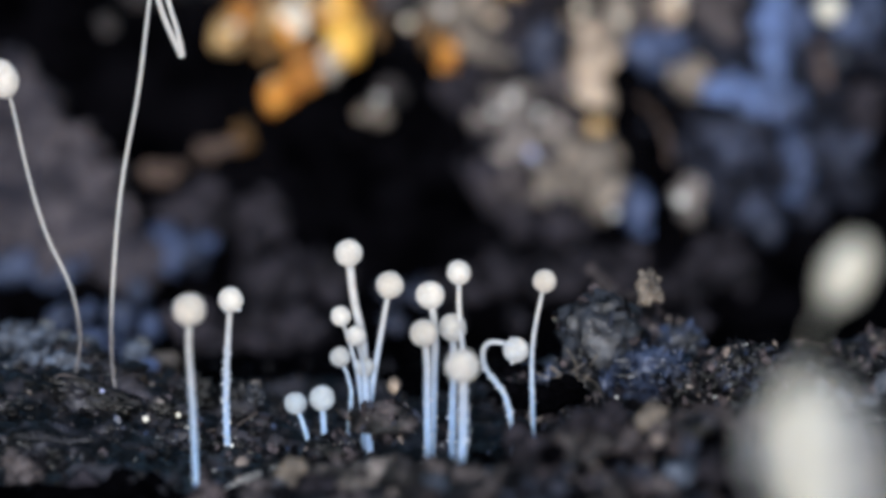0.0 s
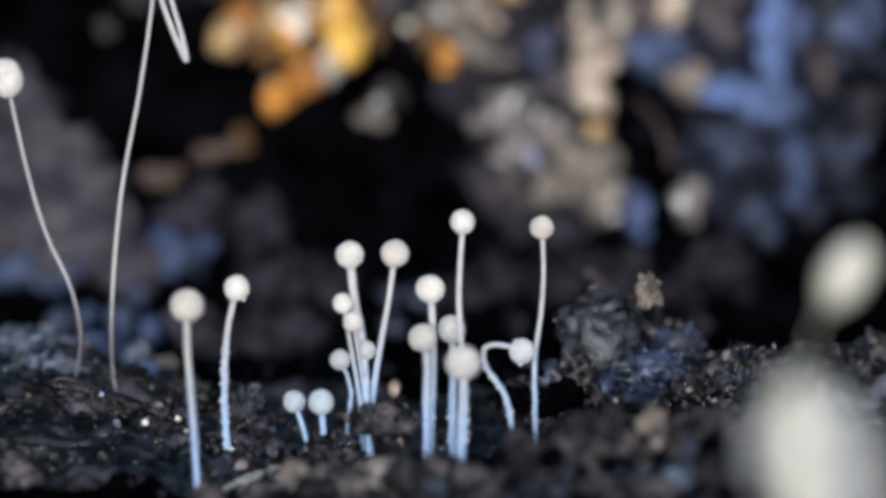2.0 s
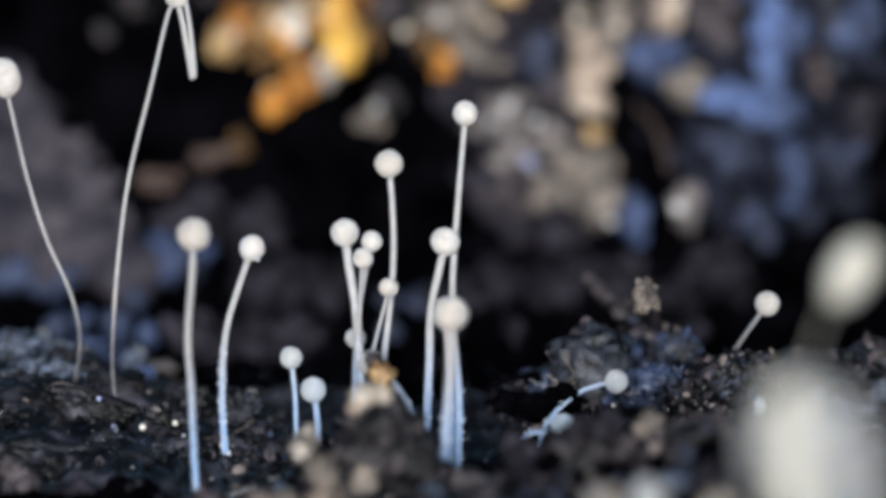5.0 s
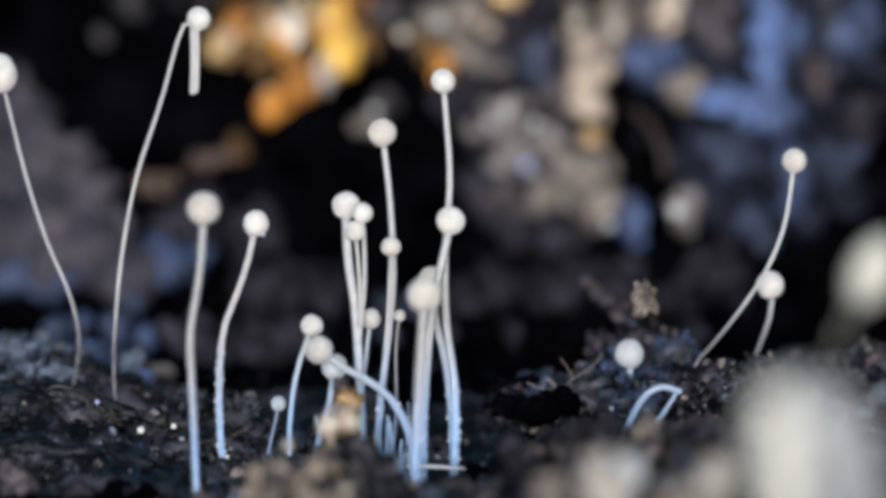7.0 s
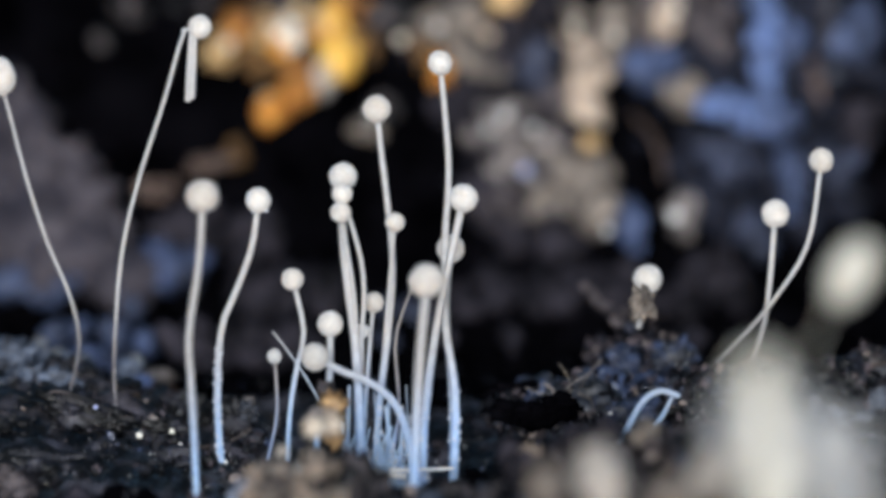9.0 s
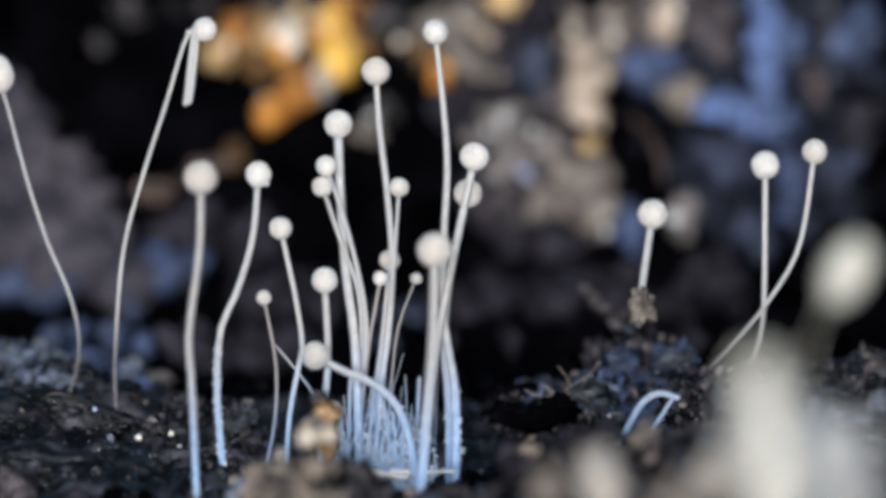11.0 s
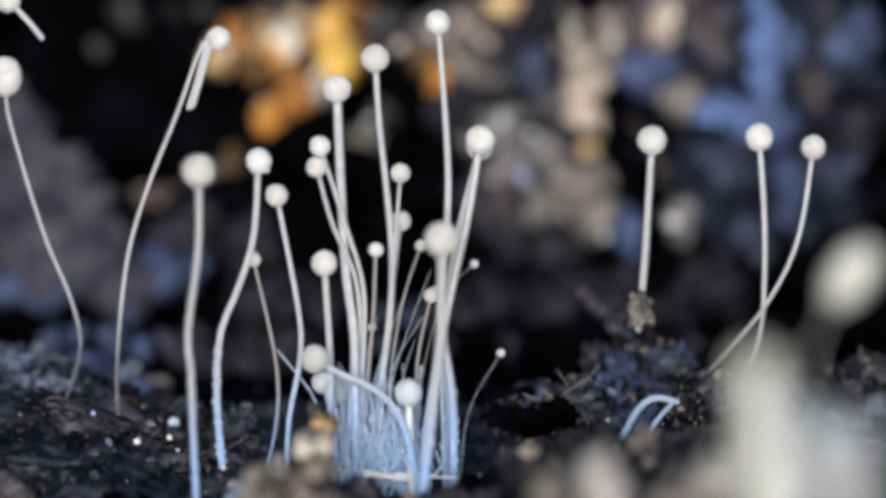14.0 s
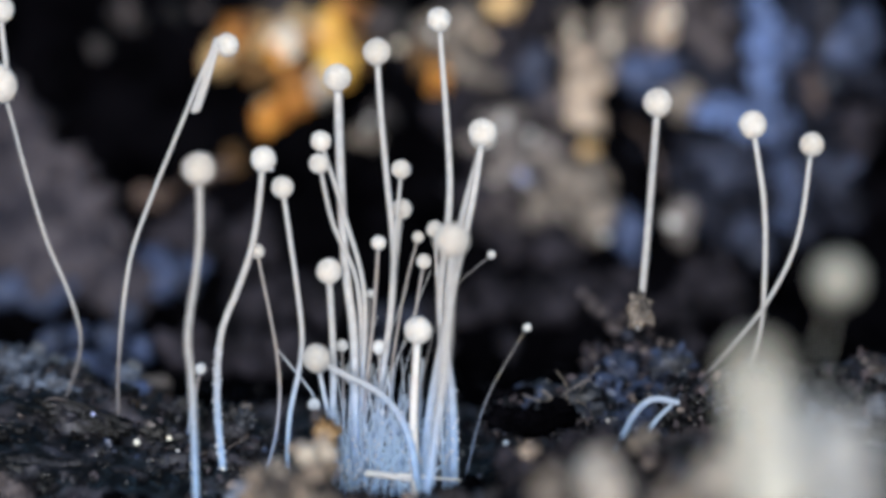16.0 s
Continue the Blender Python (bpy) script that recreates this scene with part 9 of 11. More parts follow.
moved(tan_crumb(-1.259, -4.644, -0.371, 0.092, PALETAN, 211, (0.828, 0.9, 1.263), 0.9, 3, 0.06), (0, -1.259, -0.371), (3, -1.244, -0.192), (3.5, -1.238, 0.376), (4.2, -1.293, 0.388), (6.3, -1.579, 0.324), (9.2, -1.556, 0.306), (16, -1.712, 0.316))
moved(tan_crumb(-0.956, -4.032, -0.386, 0.066, PALETAN, 212, (0.883, 0.9, 1.047), 0.9, 3, 0.06), (0, -0.956, -0.386), (3, -0.941, -0.205), (3.5, -0.936, 0.366), (4.2, -0.991, 0.379), (6.3, -1.279, 0.314), (9.2, -1.255, 0.296), (16, -1.413, 0.305))
moved(tan_crumb(-0.978, -3.866, -0.468, 0.102, GREYTAN, 213, (0.76, 0.9, 0.848), 0.9, 3, 0.06), (0, -0.978, -0.468), (3, -0.963, -0.287), (3.5, -0.957, 0.284), (4.2, -1.013, 0.297), (6.3, -1.301, 0.233), (9.2, -1.278, 0.214), (16, -1.435, 0.224))
moved(tan_crumb(-0.675, -4.464, -0.501, 0.413, BROWN, 214, (1, 0.8, 1.3), 0.9, 4, 0.06), (0, -0.675, -0.501), (3, -0.66, -0.321), (3.5, -0.655, 0.619), (4.2, -0.617, 0.632), (6.3, -0.935, 0.227), (9.2, -1.035, -0.008), (16, -0.823, -0.37))
moved(tan_crumb(-0.547, -4.439, -0.225, 0.152, BROWN, 215, (1.088, 0.9, 0.765), 0.9, 3, 0.06), (0, -0.547, -0.225), (3, -0.531, -0.045), (3.5, -0.526, 0.894), (4.2, -0.489, 0.907), (6.3, -0.807, 0.503), (9.2, -0.906, 0.268), (16, -0.695, -0.095))
moved(tan_crumb(-0.682, -4.018, -0.2, 0.119, PALETAN, 216, (0.746, 0.9, 0.904), 0.9, 3, 0.06), (0, -0.682, -0.2), (3, -0.667, -0.019), (3.5, -0.662, 0.924), (4.2, -0.624, 0.937), (6.3, -0.943, 0.531), (9.2, -1.043, 0.295), (16, -0.831, -0.069))
moved(tan_crumb(-0.968, -4.261, -0.285, 0.144, PALETAN, 217, (0.746, 0.9, 1.112), 0.9, 3, 0.06), (0, -0.968, -0.285), (3, -0.952, -0.104), (3.5, -0.947, 0.837), (4.2, -0.909, 0.85), (6.3, -1.228, 0.445), (9.2, -1.328, 0.209), (16, -1.116, -0.154))
moved(tan_crumb(-0.801, -4.275, -0.869, 0.131, GREY, 218, (1.198, 0.9, 0.797), 0.9, 3, 0.06), (0, -0.801, -0.869), (3, -0.785, -0.689), (3.5, -0.78, 0.254), (4.2, -0.743, 0.267), (6.3, -1.061, -0.139), (9.2, -1.161, -0.375), (16, -0.949, -0.738))
moved(tan_crumb(-0.302, -4.932, -0.552, 0.211, BROWN, 219, (1.07, 0.9, 0.906), 0.9, 3, 0.06), (0, -0.302, -0.552), (3, -0.287, -0.373), (3.5, -0.282, 0.562), (4.2, -0.245, 0.575), (6.3, -0.561, 0.172), (9.2, -0.66, -0.062), (16, -0.45, -0.422))
moved(tan_crumb(-0.495, -3.6, -0.435, 0.077, TAN, 220, (1, 0.8, 1), 0.9, 4, 0.06), (0, -0.495, -0.435), (3, -0.48, -0.191), (3.5, -0.753, 1.162), (4.2, -0.468, 0.988), (6.3, -1.128, 0.674), (9.2, -1.445, 0.905), (16, -1.604, 0.665))
moved(tan_crumb(-0.497, -3.184, -0.585, 0.033, GREYTAN, 221, (0.716, 0.9, 0.996), 0.9, 3, 0.06), (0, -0.497, -0.585), (3, -0.482, -0.34), (3.5, -0.756, 1.02), (4.2, -0.47, 0.845), (6.3, -1.133, 0.529), (9.2, -1.452, 0.761), (16, -1.611, 0.52))
moved(tan_crumb(-0.458, -3.967, -0.326, 0.047, GREY, 222, (1.148, 0.9, 0.948), 0.9, 3, 0.06), (0, -0.458, -0.326), (3, -0.442, -0.083), (3.5, -0.715, 1.265), (4.2, -0.431, 1.091), (6.3, -1.089, 0.778), (9.2, -1.404, 1.008), (16, -1.562, 0.769))
moved(tan_crumb(-0.456, -3.805, -0.475, 0.055, TAN, 223, (0.927, 0.9, 1.3), 0.9, 3, 0.06), (0, -0.456, -0.475), (3, -0.44, -0.232), (3.5, -0.713, 1.119), (4.2, -0.429, 0.945), (6.3, -1.088, 0.631), (9.2, -1.404, 0.862), (16, -1.562, 0.622))
moved(lump("soil_clod", "dark brown soil clod settling between stalks", "soil", -0.761, -1.2, 0.415, 0.304, BROWN, 224, (1.3, 0.8, 0.7), 0.35, 3, 0.15), (0, -0.761, 0.415), (3, -0.745, 0.44), (4.2, -0.67, 0.337), (6.3, -0.84, -0.209), (8, -0.887, -0.613), (16, -0.851, -0.699))
moved(lump("soil_clod", "dark brown soil clod settling between stalks", "soil", -1.335, -1, 0.037, 0.266, HUMUS, 225, (1.3, 0.8, 0.7), 0.35, 3, 0.15), (0, -1.335, 0.037), (3, -1.319, 0.094), (4.2, -1.307, 0.119), (6.3, -1.414, -0.236), (8, -1.526, -0.576), (16, -1.489, -0.727))
moved(lump("seed", "small tan seed resting on a soil clod", "seed", -0.651, -1.4, 0.842, 0.076, TAN, 226, (1, 0.8, 1.4), 0.1, 3, 0.15), (0, -0.651, 0.842), (3, -0.636, 0.849), (4.2, -0.668, 0.682), (6.3, -0.901, 0.073), (8, -0.885, -0.393), (16, -0.849, -0.543))
moved(soil_clod(1.689, 1.2, 1.124, 0.467, SPECK, 227, (1, 0.8, 1), 0.35, 4, 0.04), (0, 1.689, 1.124), (1.5, 1.692, 1.155), (4.2, 1.652, 1.077), (6.3, 1.61, 0.387), (9.2, 1.569, 0.335), (16, 1.533, 0.345))
moved(soil_clod(2.27, 1, 0.723, 0.388, SPECK_BLUE, 228, (1.4, 0.8, 0.6), 0.35, 4, 0.04), (0, 2.27, 0.723), (4.2, 2.298, 0.709), (6.3, 2.32, 0.412), (16, 2.244, 0.305))
moved(soil_clod(3.229, 0.6, 0.739, 0.322, HUMUS, 229, (1, 0.8, 1), 0.35, 4, 0.04), (0, 3.229, 0.739), (4.2, 3.257, 0.758), (6.3, 3.15, 0.657), (16, 3.138, 0.68))
moved(dull_brown_crumb(-0.490, -4.50, 0.185, 0.239, BROWN, 230, (1.2, 1.1, 0.9), 0.6, 4, 0.1), (0, -0.490, 0.185), (3, -0.457, 0.254), (4.2, -0.464, 0.265), (6.3, -0.474, 0.015), (9.2, -0.469, -0.375), (16, -0.442, -0.489))
moved(dull_brown_crumb(-0.981, -4.50, 0.154, 0.229, GREY, 231, (1.2, 1.1, 0.9), 0.6, 4, 0.1), (0, -0.981, 0.154), (3, -0.948, 0.223), (4.2, -0.955, 0.234), (6.3, -0.965, -0.016), (9.2, -0.961, -0.405), (16, -0.933, -0.521))
moved(dull_brown_crumb(-0.677, -4.20, 0.270, 0.136, GREY, 232, (1.2, 1.1, 0.9), 0.6, 4, 0.1), (0, -0.677, 0.270), (3, -0.643, 0.338), (4.2, -0.650, 0.349), (6.3, -0.660, 0.099), (9.2, -0.656, -0.293), (16, -0.628, -0.407))
moved(dull_brown_crumb(-0.184, -4.35, 0.258, 0.178, BROWN, 233, (1.2, 1.1, 0.9), 0.6, 4, 0.1), (0, -0.184, 0.258), (3, -0.150, 0.327), (4.2, -0.157, 0.338), (6.3, -0.168, 0.088), (9.2, -0.162, -0.303), (16, -0.135, -0.417))
moved(dull_brown_crumb(-1.231, -4.20, 0.145, 0.146, BROWN, 234, (1.2, 1.1, 0.9), 0.6, 4, 0.1), (0, -1.231, 0.145), (3, -1.197, 0.213), (4.2, -1.204, 0.225), (6.3, -1.214, -0.026), (9.2, -1.210, -0.417), (16, -1.183, -0.531))
moved(dull_brown_crumb(0.124, -4.50, 0.185, 0.208, BROWN, 235, (1.2, 1.1, 0.9), 0.6, 4, 0.1), (0, 0.124, 0.185), (3, 0.157, 0.254), (4.2, 0.149, 0.265), (6.3, 0.140, 0.015), (9.2, 0.144, -0.375), (16, 0.172, -0.489))
moved(dull_brown_crumb(-1.481, -3.90, 0.168, 0.126, GREY, 236, (1.2, 1.1, 0.9), 0.6, 4, 0.1), (0, -1.481, 0.168), (3, -1.448, 0.236), (4.2, -1.455, 0.247), (6.3, -1.465, -0.004), (9.2, -1.461, -0.397), (16, -1.433, -0.511))
moved(tan_crumb(-1.554, -5.2, -0.52, 0.091, PALETAN, 237, (1, 0.8, 1), 0.6, 3, 0.1), (0, -1.554, -0.52), (3, -1.539, -0.219), (3.5, -1.532, 0.806), (4.2, -1.538, 0.782), (6.3, -1.75, 0.571), (9.2, -1.848, 0.553), (16, -1.882, 0.501))
moved(tan_crumb(-1.28, -5.2, -0.52, 0.15, GREYTAN, 238, (1, 0.8, 1.3), 0.8, 3, 0.1), (0, -1.28, -0.52), (3, -1.264, -0.219), (3.5, -1.259, 0.518), (4.2, -1.264, 0.494), (6.3, -1.476, 0.282), (9.2, -1.575, 0.264), (16, -1.609, 0.212))
moved(tan_crumb(-0.883, -5.2, -0.52, 0.15, GREYTAN, 239, (1, 0.8, 1.3), 0.8, 3, 0.1), (0, -0.883, -0.52), (3, -0.868, -0.218), (3.5, -0.863, 0.456), (4.2, -0.868, 0.432), (6.3, -1.08, 0.221), (9.2, -1.179, 0.203), (16, -1.213, 0.151))
moved(tan_crumb(-0.975, -5.2, -0.52, 0.085, TAN, 241, (1, 0.8, 1), 0.6, 3, 0.1), (0, -0.975, -0.52), (3, -0.959, -0.218), (3.5, -0.953, 1.266), (4.2, -0.959, 1.242), (6.3, -1.17, 1.032), (9.2, -1.269, 1.013), (16, -1.303, 0.961))
moved(tan_crumb(-1.463, -5.2, -0.52, 0.061, PALETAN, 242, (1, 0.8, 1), 0.6, 3, 0.1), (0, -1.463, -0.52), (3, -1.447, -0.219), (3.5, -1.441, 1.021), (4.2, -1.446, 0.997), (6.3, -1.658, 0.786), (9.2, -1.757, 0.768), (16, -1.79, 0.716))
moved(pale_growth(3.173, -21, 2.656, 0.25, PALE, 243, (1, 0.9, 1.2), 0.5, 4, 0.05), (0, 3.173, 2.656), (4.2, 3.174, 2.722), (7, 3.155, 2.789), (9, 3.103, 2.675), (12.5, 3.142, 2.629), (16, 3.177, 2.661))
moved(pale_growth(3.408, -22, 2.939, 0.28, DULL, 244, (1, 0.9, 1.2), 0.5, 4, 0.05), (0, 3.408, 2.939), (4.2, 3.409, 3.003), (7, 3.39, 3.07), (9, 3.339, 2.958), (12.5, 3.377, 2.912), (16, 3.412, 2.943))
moved(pale_growth(3.007, -20, 2.732, 0.17, PALE, 245, (1, 0.9, 1.2), 0.5, 4, 0.05), (0, 3.007, 2.732), (4.2, 3.008, 2.799), (7, 2.989, 2.867), (9, 2.936, 2.752), (12.5, 2.975, 2.705), (16, 3.011, 2.737))
moved(pale_growth(3.211, -20, 3.043, 0.174, DULL, 246, (1, 0.9, 1.2), 0.5, 4, 0.05), (0, 3.211, 3.043), (4.2, 3.212, 3.109), (7, 3.193, 3.177), (9, 3.14, 3.062), (12.5, 3.179, 3.016), (16, 3.215, 3.048))
moved(pale_growth(3.66, -22, 2.636, 0.2, DULL, 247, (1, 0.9, 1.2), 0.5, 4, 0.05), (0, 3.66, 2.636), (4.2, 3.661, 2.7), (7, 3.642, 2.767), (9, 3.591, 2.654), (12.5, 3.629, 2.609), (16, 3.664, 2.64))
moved(pale_growth(2.268, -13, 0.338, 0.201, GREYTAN, 248, (1, 0.9, 1.2), 0.6, 4, 0.05), (0, 2.268, 0.338), (2, 2.273, 0.401), (4.2, 2.28, 0.581), (7, 2.269, 1.174), (9, 2.244, 1.291), (12.5, 2.276, 1.28), (16, 2.298, 1.304))
moved(pale_growth(1.557, -13, 0.48, 0.212, PALETAN, 249, (1, 0.9, 1.2), 0.6, 4, 0.05), (0, 1.557, 0.48), (2, 1.562, 0.542), (4.2, 1.569, 0.722), (7, 1.559, 1.315), (9, 1.534, 1.432), (12.5, 1.565, 1.421), (16, 1.588, 1.445))
moved(pale_growth(1.54, -12, 0.593, 0.147, PALETAN, 250, (1, 0.9, 1.2), 0.6, 4, 0.05), (0, 1.54, 0.593), (2, 1.546, 0.656), (4.2, 1.553, 0.838), (7, 1.542, 1.437), (9, 1.517, 1.556), (12.5, 1.549, 1.545), (16, 1.572, 1.569))
moved(pale_growth(1.048, -12, 0.307, 0.169, GREYTAN, 251, (1, 0.9, 1.2), 0.6, 4, 0.05), (0, 1.048, 0.307), (2, 1.054, 0.37), (4.2, 1.061, 0.552), (7, 1.051, 1.152), (9, 1.026, 1.271), (12.5, 1.058, 1.26), (16, 1.08, 1.284))
moved(pale_growth(2.629, -14, 0.68, 0.198, PALETAN, 252, (1, 0.9, 1.2), 0.6, 4, 0.05), (0, 2.629, 0.68), (2, 2.634, 0.741), (4.2, 2.641, 0.919), (7, 2.63, 1.505), (9, 2.605, 1.621), (12.5, 2.636, 1.61), (16, 2.658, 1.633))
moved(pale_growth(1.926, -12, 0.25, 0.192, BROWN, 253, (1, 0.9, 1.2), 0.6, 4, 0.05), (0, 1.926, 0.25), (2, 1.931, 0.313), (4.2, 1.938, 0.495), (7, 1.928, 1.095), (9, 1.902, 1.214), (12.5, 1.934, 1.203), (16, 1.957, 1.226))
moved(amber_crumb(-0.628, -2.21, -0.656, 0.13, AMBER, 254, (1.141, 0.9, 1.19), 0.7, 3, 0.05), (0, -0.628, -0.656), (3, -0.612, -0.408), (3.5, -0.379, 1.211), (4.2, -0.528, 1.211), (6.3, -1.031, 0.906), (8, -1.166, 0.862), (9.2, -1.271, 0.894), (11.3, -1.325, 0.791), (13, -1.354, 0.742), (16, -1.306, 0.650))
moved(amber_crumb(-0.571, -5.8, -0.365, 0.09, CREAM, 255, (0.981, 0.9, 0.995), 0.4, 3, 0.05), (0, -0.571, -0.365), (3, -0.555, -0.125), (3.5, -0.321, 1.451), (4.2, -0.468, 1.451), (6.3, -0.961, 1.147), (8, -1.091, 1.104), (9.2, -1.193, 1.135), (11.3, -1.245, 1.035), (13, -1.274, 0.987), (16, -1.226, 0.899))
moved(amber_crumb(-0.794, -5.8, -0.396, 0.115, CREAM, 256, (1.092, 0.9, 0.992), 0.4, 3, 0.05), (0, -0.794, -0.396), (3, -0.779, -0.157), (3.5, -0.545, 1.417), (4.2, -0.691, 1.416), (6.3, -1.184, 1.112), (8, -1.313, 1.069), (9.2, -1.414, 1.100), (11.3, -1.467, 1.000), (13, -1.495, 0.953), (16, -1.448, 0.865))
moved(amber_crumb(-0.692, -2.08, -0.496, 0.1, BROWN, 257, (0.916, 0.9, 0.962), 0.7, 3, 0.05), (0, -0.692, -0.496), (3, -0.676, -0.248), (3.5, -0.443, 1.372), (4.2, -0.592, 1.372), (6.3, -1.095, 1.067), (8, -1.230, 1.024), (9.2, -1.335, 1.055), (11.3, -1.390, 0.952), (13, -1.419, 0.903), (16, -1.371, 0.812))
moved(amber_crumb(-0.596, -2.21, -1.024, 0.12, AMBER, 258, (0.859, 0.9, 0.951), 0.7, 3, 0.05), (0, -0.596, -1.024), (3, -0.581, -0.776), (3.5, -0.348, 0.844), (4.2, -0.497, 0.844), (6.3, -1.000, 0.539), (8, -1.135, 0.495), (9.2, -1.240, 0.527), (11.3, -1.294, 0.424), (13, -1.323, 0.375), (16, -1.275, 0.283))
moved(amber_crumb(-0.849, -2.86, -1.169, 0.124, GREYTAN, 259, (1.195, 0.9, 1.184), 0.8, 3, 0.05), (0, -0.849, -1.169), (3, -0.833, -0.923), (3.5, -0.859, 0.379), (4.2, -0.933, 0.393), (6.3, -1.25, 0.359), (8, -1.384, 0.34), (9.2, -1.488, 0.372), (11.3, -1.542, 0.269), (13, -1.571, 0.221), (16, -1.523, 0.13))
moved(amber_crumb(-0.997, -3.12, -1.289, 0.112, PALETAN, 260, (1.051, 0.9, 1), 0.8, 3, 0.05), (0, -0.997, -1.289), (3, -0.981, -1.043), (3.5, -1.006, 0.256), (4.2, -1.08, 0.269), (6.3, -1.396, 0.236), (8, -1.529, 0.217), (9.2, -1.634, 0.249), (11.3, -1.687, 0.146), (13, -1.716, 0.098), (16, -1.669, 0.007))
moved(amber_crumb(-0.549, -2.86, -1.27, 0.137, BROWN, 261, (0.935, 0.9, 0.836), 0.8, 3, 0.05), (0, -0.549, -1.27), (3, -0.534, -1.024), (3.5, -0.559, 0.279), (4.2, -0.634, 0.292), (6.3, -0.95, 0.258), (8, -1.084, 0.24), (9.2, -1.189, 0.271), (11.3, -1.242, 0.168), (13, -1.272, 0.12), (16, -1.224, 0.029))
moved(amber_crumb(-0.324, -2.99, -1.352, 0.112, GREY, 262, (0.909, 0.9, 1.113), 0.8, 3, 0.05), (0, -0.324, -1.352), (3, -0.308, -1.106), (3.5, -0.334, 0.195), (4.2, -0.409, 0.208), (6.3, -0.725, 0.175), (8, -0.858, 0.156), (9.2, -0.963, 0.188), (11.3, -1.016, 0.085), (13, -1.046, 0.036), (16, -0.998, -0.054))
moved(amber_crumb(-1.17, -3.25, -1.377, 0.099, BLUEDULL, 263, (1.147, 0.9, 0.945), 0.8, 3, 0.05), (0, -1.17, -1.377), (3, -1.154, -1.131), (3.5, -1.179, 0.167), (4.2, -1.253, 0.18), (6.3, -1.568, 0.146), (8, -1.702, 0.128), (9.2, -1.806, 0.159), (11.3, -1.859, 0.057), (13, -1.888, 0.009), (16, -1.841, -0.082))
moved(dull_crumb(0.886, -5, -0.055, 0.095, TAN, 265, (1.1, 0.8, 0.9), 0.6, 3, 0.05), (0, 0.886, -0.055), (4.2, 0.906, 0.086), (6.3, 0.902, 0.576), (8, 0.905, 0.711), (16, 0.921, 0.813))
moved(dull_crumb(-1.801, -6, -0.315, 0.157, GREYTAN, 266, (1.171, 1.2, 0.697), 0.8, 4, 0.1), (0, -1.801, -0.315), (4.2, -1.787, -0.175), (6.3, -1.826, 0.371), (16, -1.8, 0.491))
moved(dull_crumb(-1.363, -7, -0.233, 0.143, GREYTAN, 267, (1.467, 1.2, 0.856), 0.8, 4, 0.1), (0, -1.363, -0.233), (4.2, -1.349, -0.095), (6.3, -1.388, 0.446), (16, -1.363, 0.564))
moved(dull_crumb(-1.248, -6.617, -0.229, 0.093, TAN, 268, (1.1, 1, 1), 0.6, 3, 0.3), (0, -1.248, -0.229), (4.2, -1.235, -0.091), (6.3, -1.274, 0.452), (16, -1.248, 0.571))
moved(dull_crumb(-1.522, -7.252, -0.056, 0.07, TAN, 269, (1.1, 1, 1), 0.6, 3, 0.3), (0, -1.522, -0.056), (4.2, -1.508, 0.081), (6.3, -1.547, 0.621), (16, -1.522, 0.738))
moved(dull_crumb(-1.719, -5.671, -0.155, 0.108, BROWN, 270, (1.1, 1, 1), 0.6, 3, 0.3), (0, -1.719, -0.155), (4.2, -1.705, -0.015), (6.3, -1.745, 0.533), (16, -1.719, 0.653))
moved(dull_crumb(-1.287, -7.186, -0.064, 0.106, BROWN, 271, (1.1, 1, 1), 0.6, 3, 0.3), (0, -1.287, -0.064), (4.2, -1.273, 0.073), (6.3, -1.312, 0.613), (16, -1.287, 0.731))
moved(dull_crumb(-1.345, -7.22, 0.098, 0.112, TAN, 272, (1.1, 1, 1), 0.6, 3, 0.3), (0, -1.345, 0.098), (4.2, -1.331, 0.236), (6.3, -1.37, 0.775), (16, -1.345, 0.892))
moved(dull_crumb(-1.743, -6.243, -0.046, 0.11, GREYTAN, 273, (1.1, 1, 1), 0.6, 3, 0.3), (0, -1.743, -0.046), (4.2, -1.729, 0.093), (6.3, -1.768, 0.638), (16, -1.742, 0.757))
moved(dull_crumb(-1.738, -6.244, -0.145, 0.086, BROWN, 274, (1.1, 1, 1), 0.6, 3, 0.3), (0, -1.738, -0.145), (4.2, -1.724, -0.006), (6.3, -1.763, 0.539), (16, -1.737, 0.658))
moved(dull_crumb(-2.038, -6.597, -0.047, 0.066, GREYTAN, 275, (1.1, 1, 1), 0.6, 3, 0.3), (0, -2.038, -0.047), (4.2, -2.024, 0.091), (6.3, -2.063, 0.634), (16, -2.037, 0.753))
moved(dull_crumb(-1.297, -6.676, -0.124, 0.071, BROWN, 276, (1.1, 1, 1), 0.6, 3, 0.3), (0, -1.297, -0.124), (4.2, -1.283, 0.014), (6.3, -1.322, 0.557), (16, -1.297, 0.675))
moved(dull_crumb(-2.013, -7.164, 0.012, 0.075, TAN, 277, (1.1, 1, 1), 0.6, 3, 0.3), (0, -2.013, 0.012), (4.2, -1.999, 0.15), (6.3, -2.038, 0.689), (16, -2.012, 0.807))
moved(dull_crumb(-1.712, -5.543, -0.234, 0.062, GREYTAN, 278, (1.1, 1, 1), 0.6, 3, 0.3), (0, -1.712, -0.234), (4.2, -1.698, -0.094), (6.3, -1.737, 0.455), (16, -1.711, 0.575))
moved(dull_crumb(-2.141, -5.829, -0.43, 0.091, BROWN, 279, (1.1, 1, 1), 0.6, 3, 0.3), (0, -2.141, -0.43), (4.2, -2.127, -0.291), (6.3, -2.166, 0.257), (16, -2.14, 0.377))
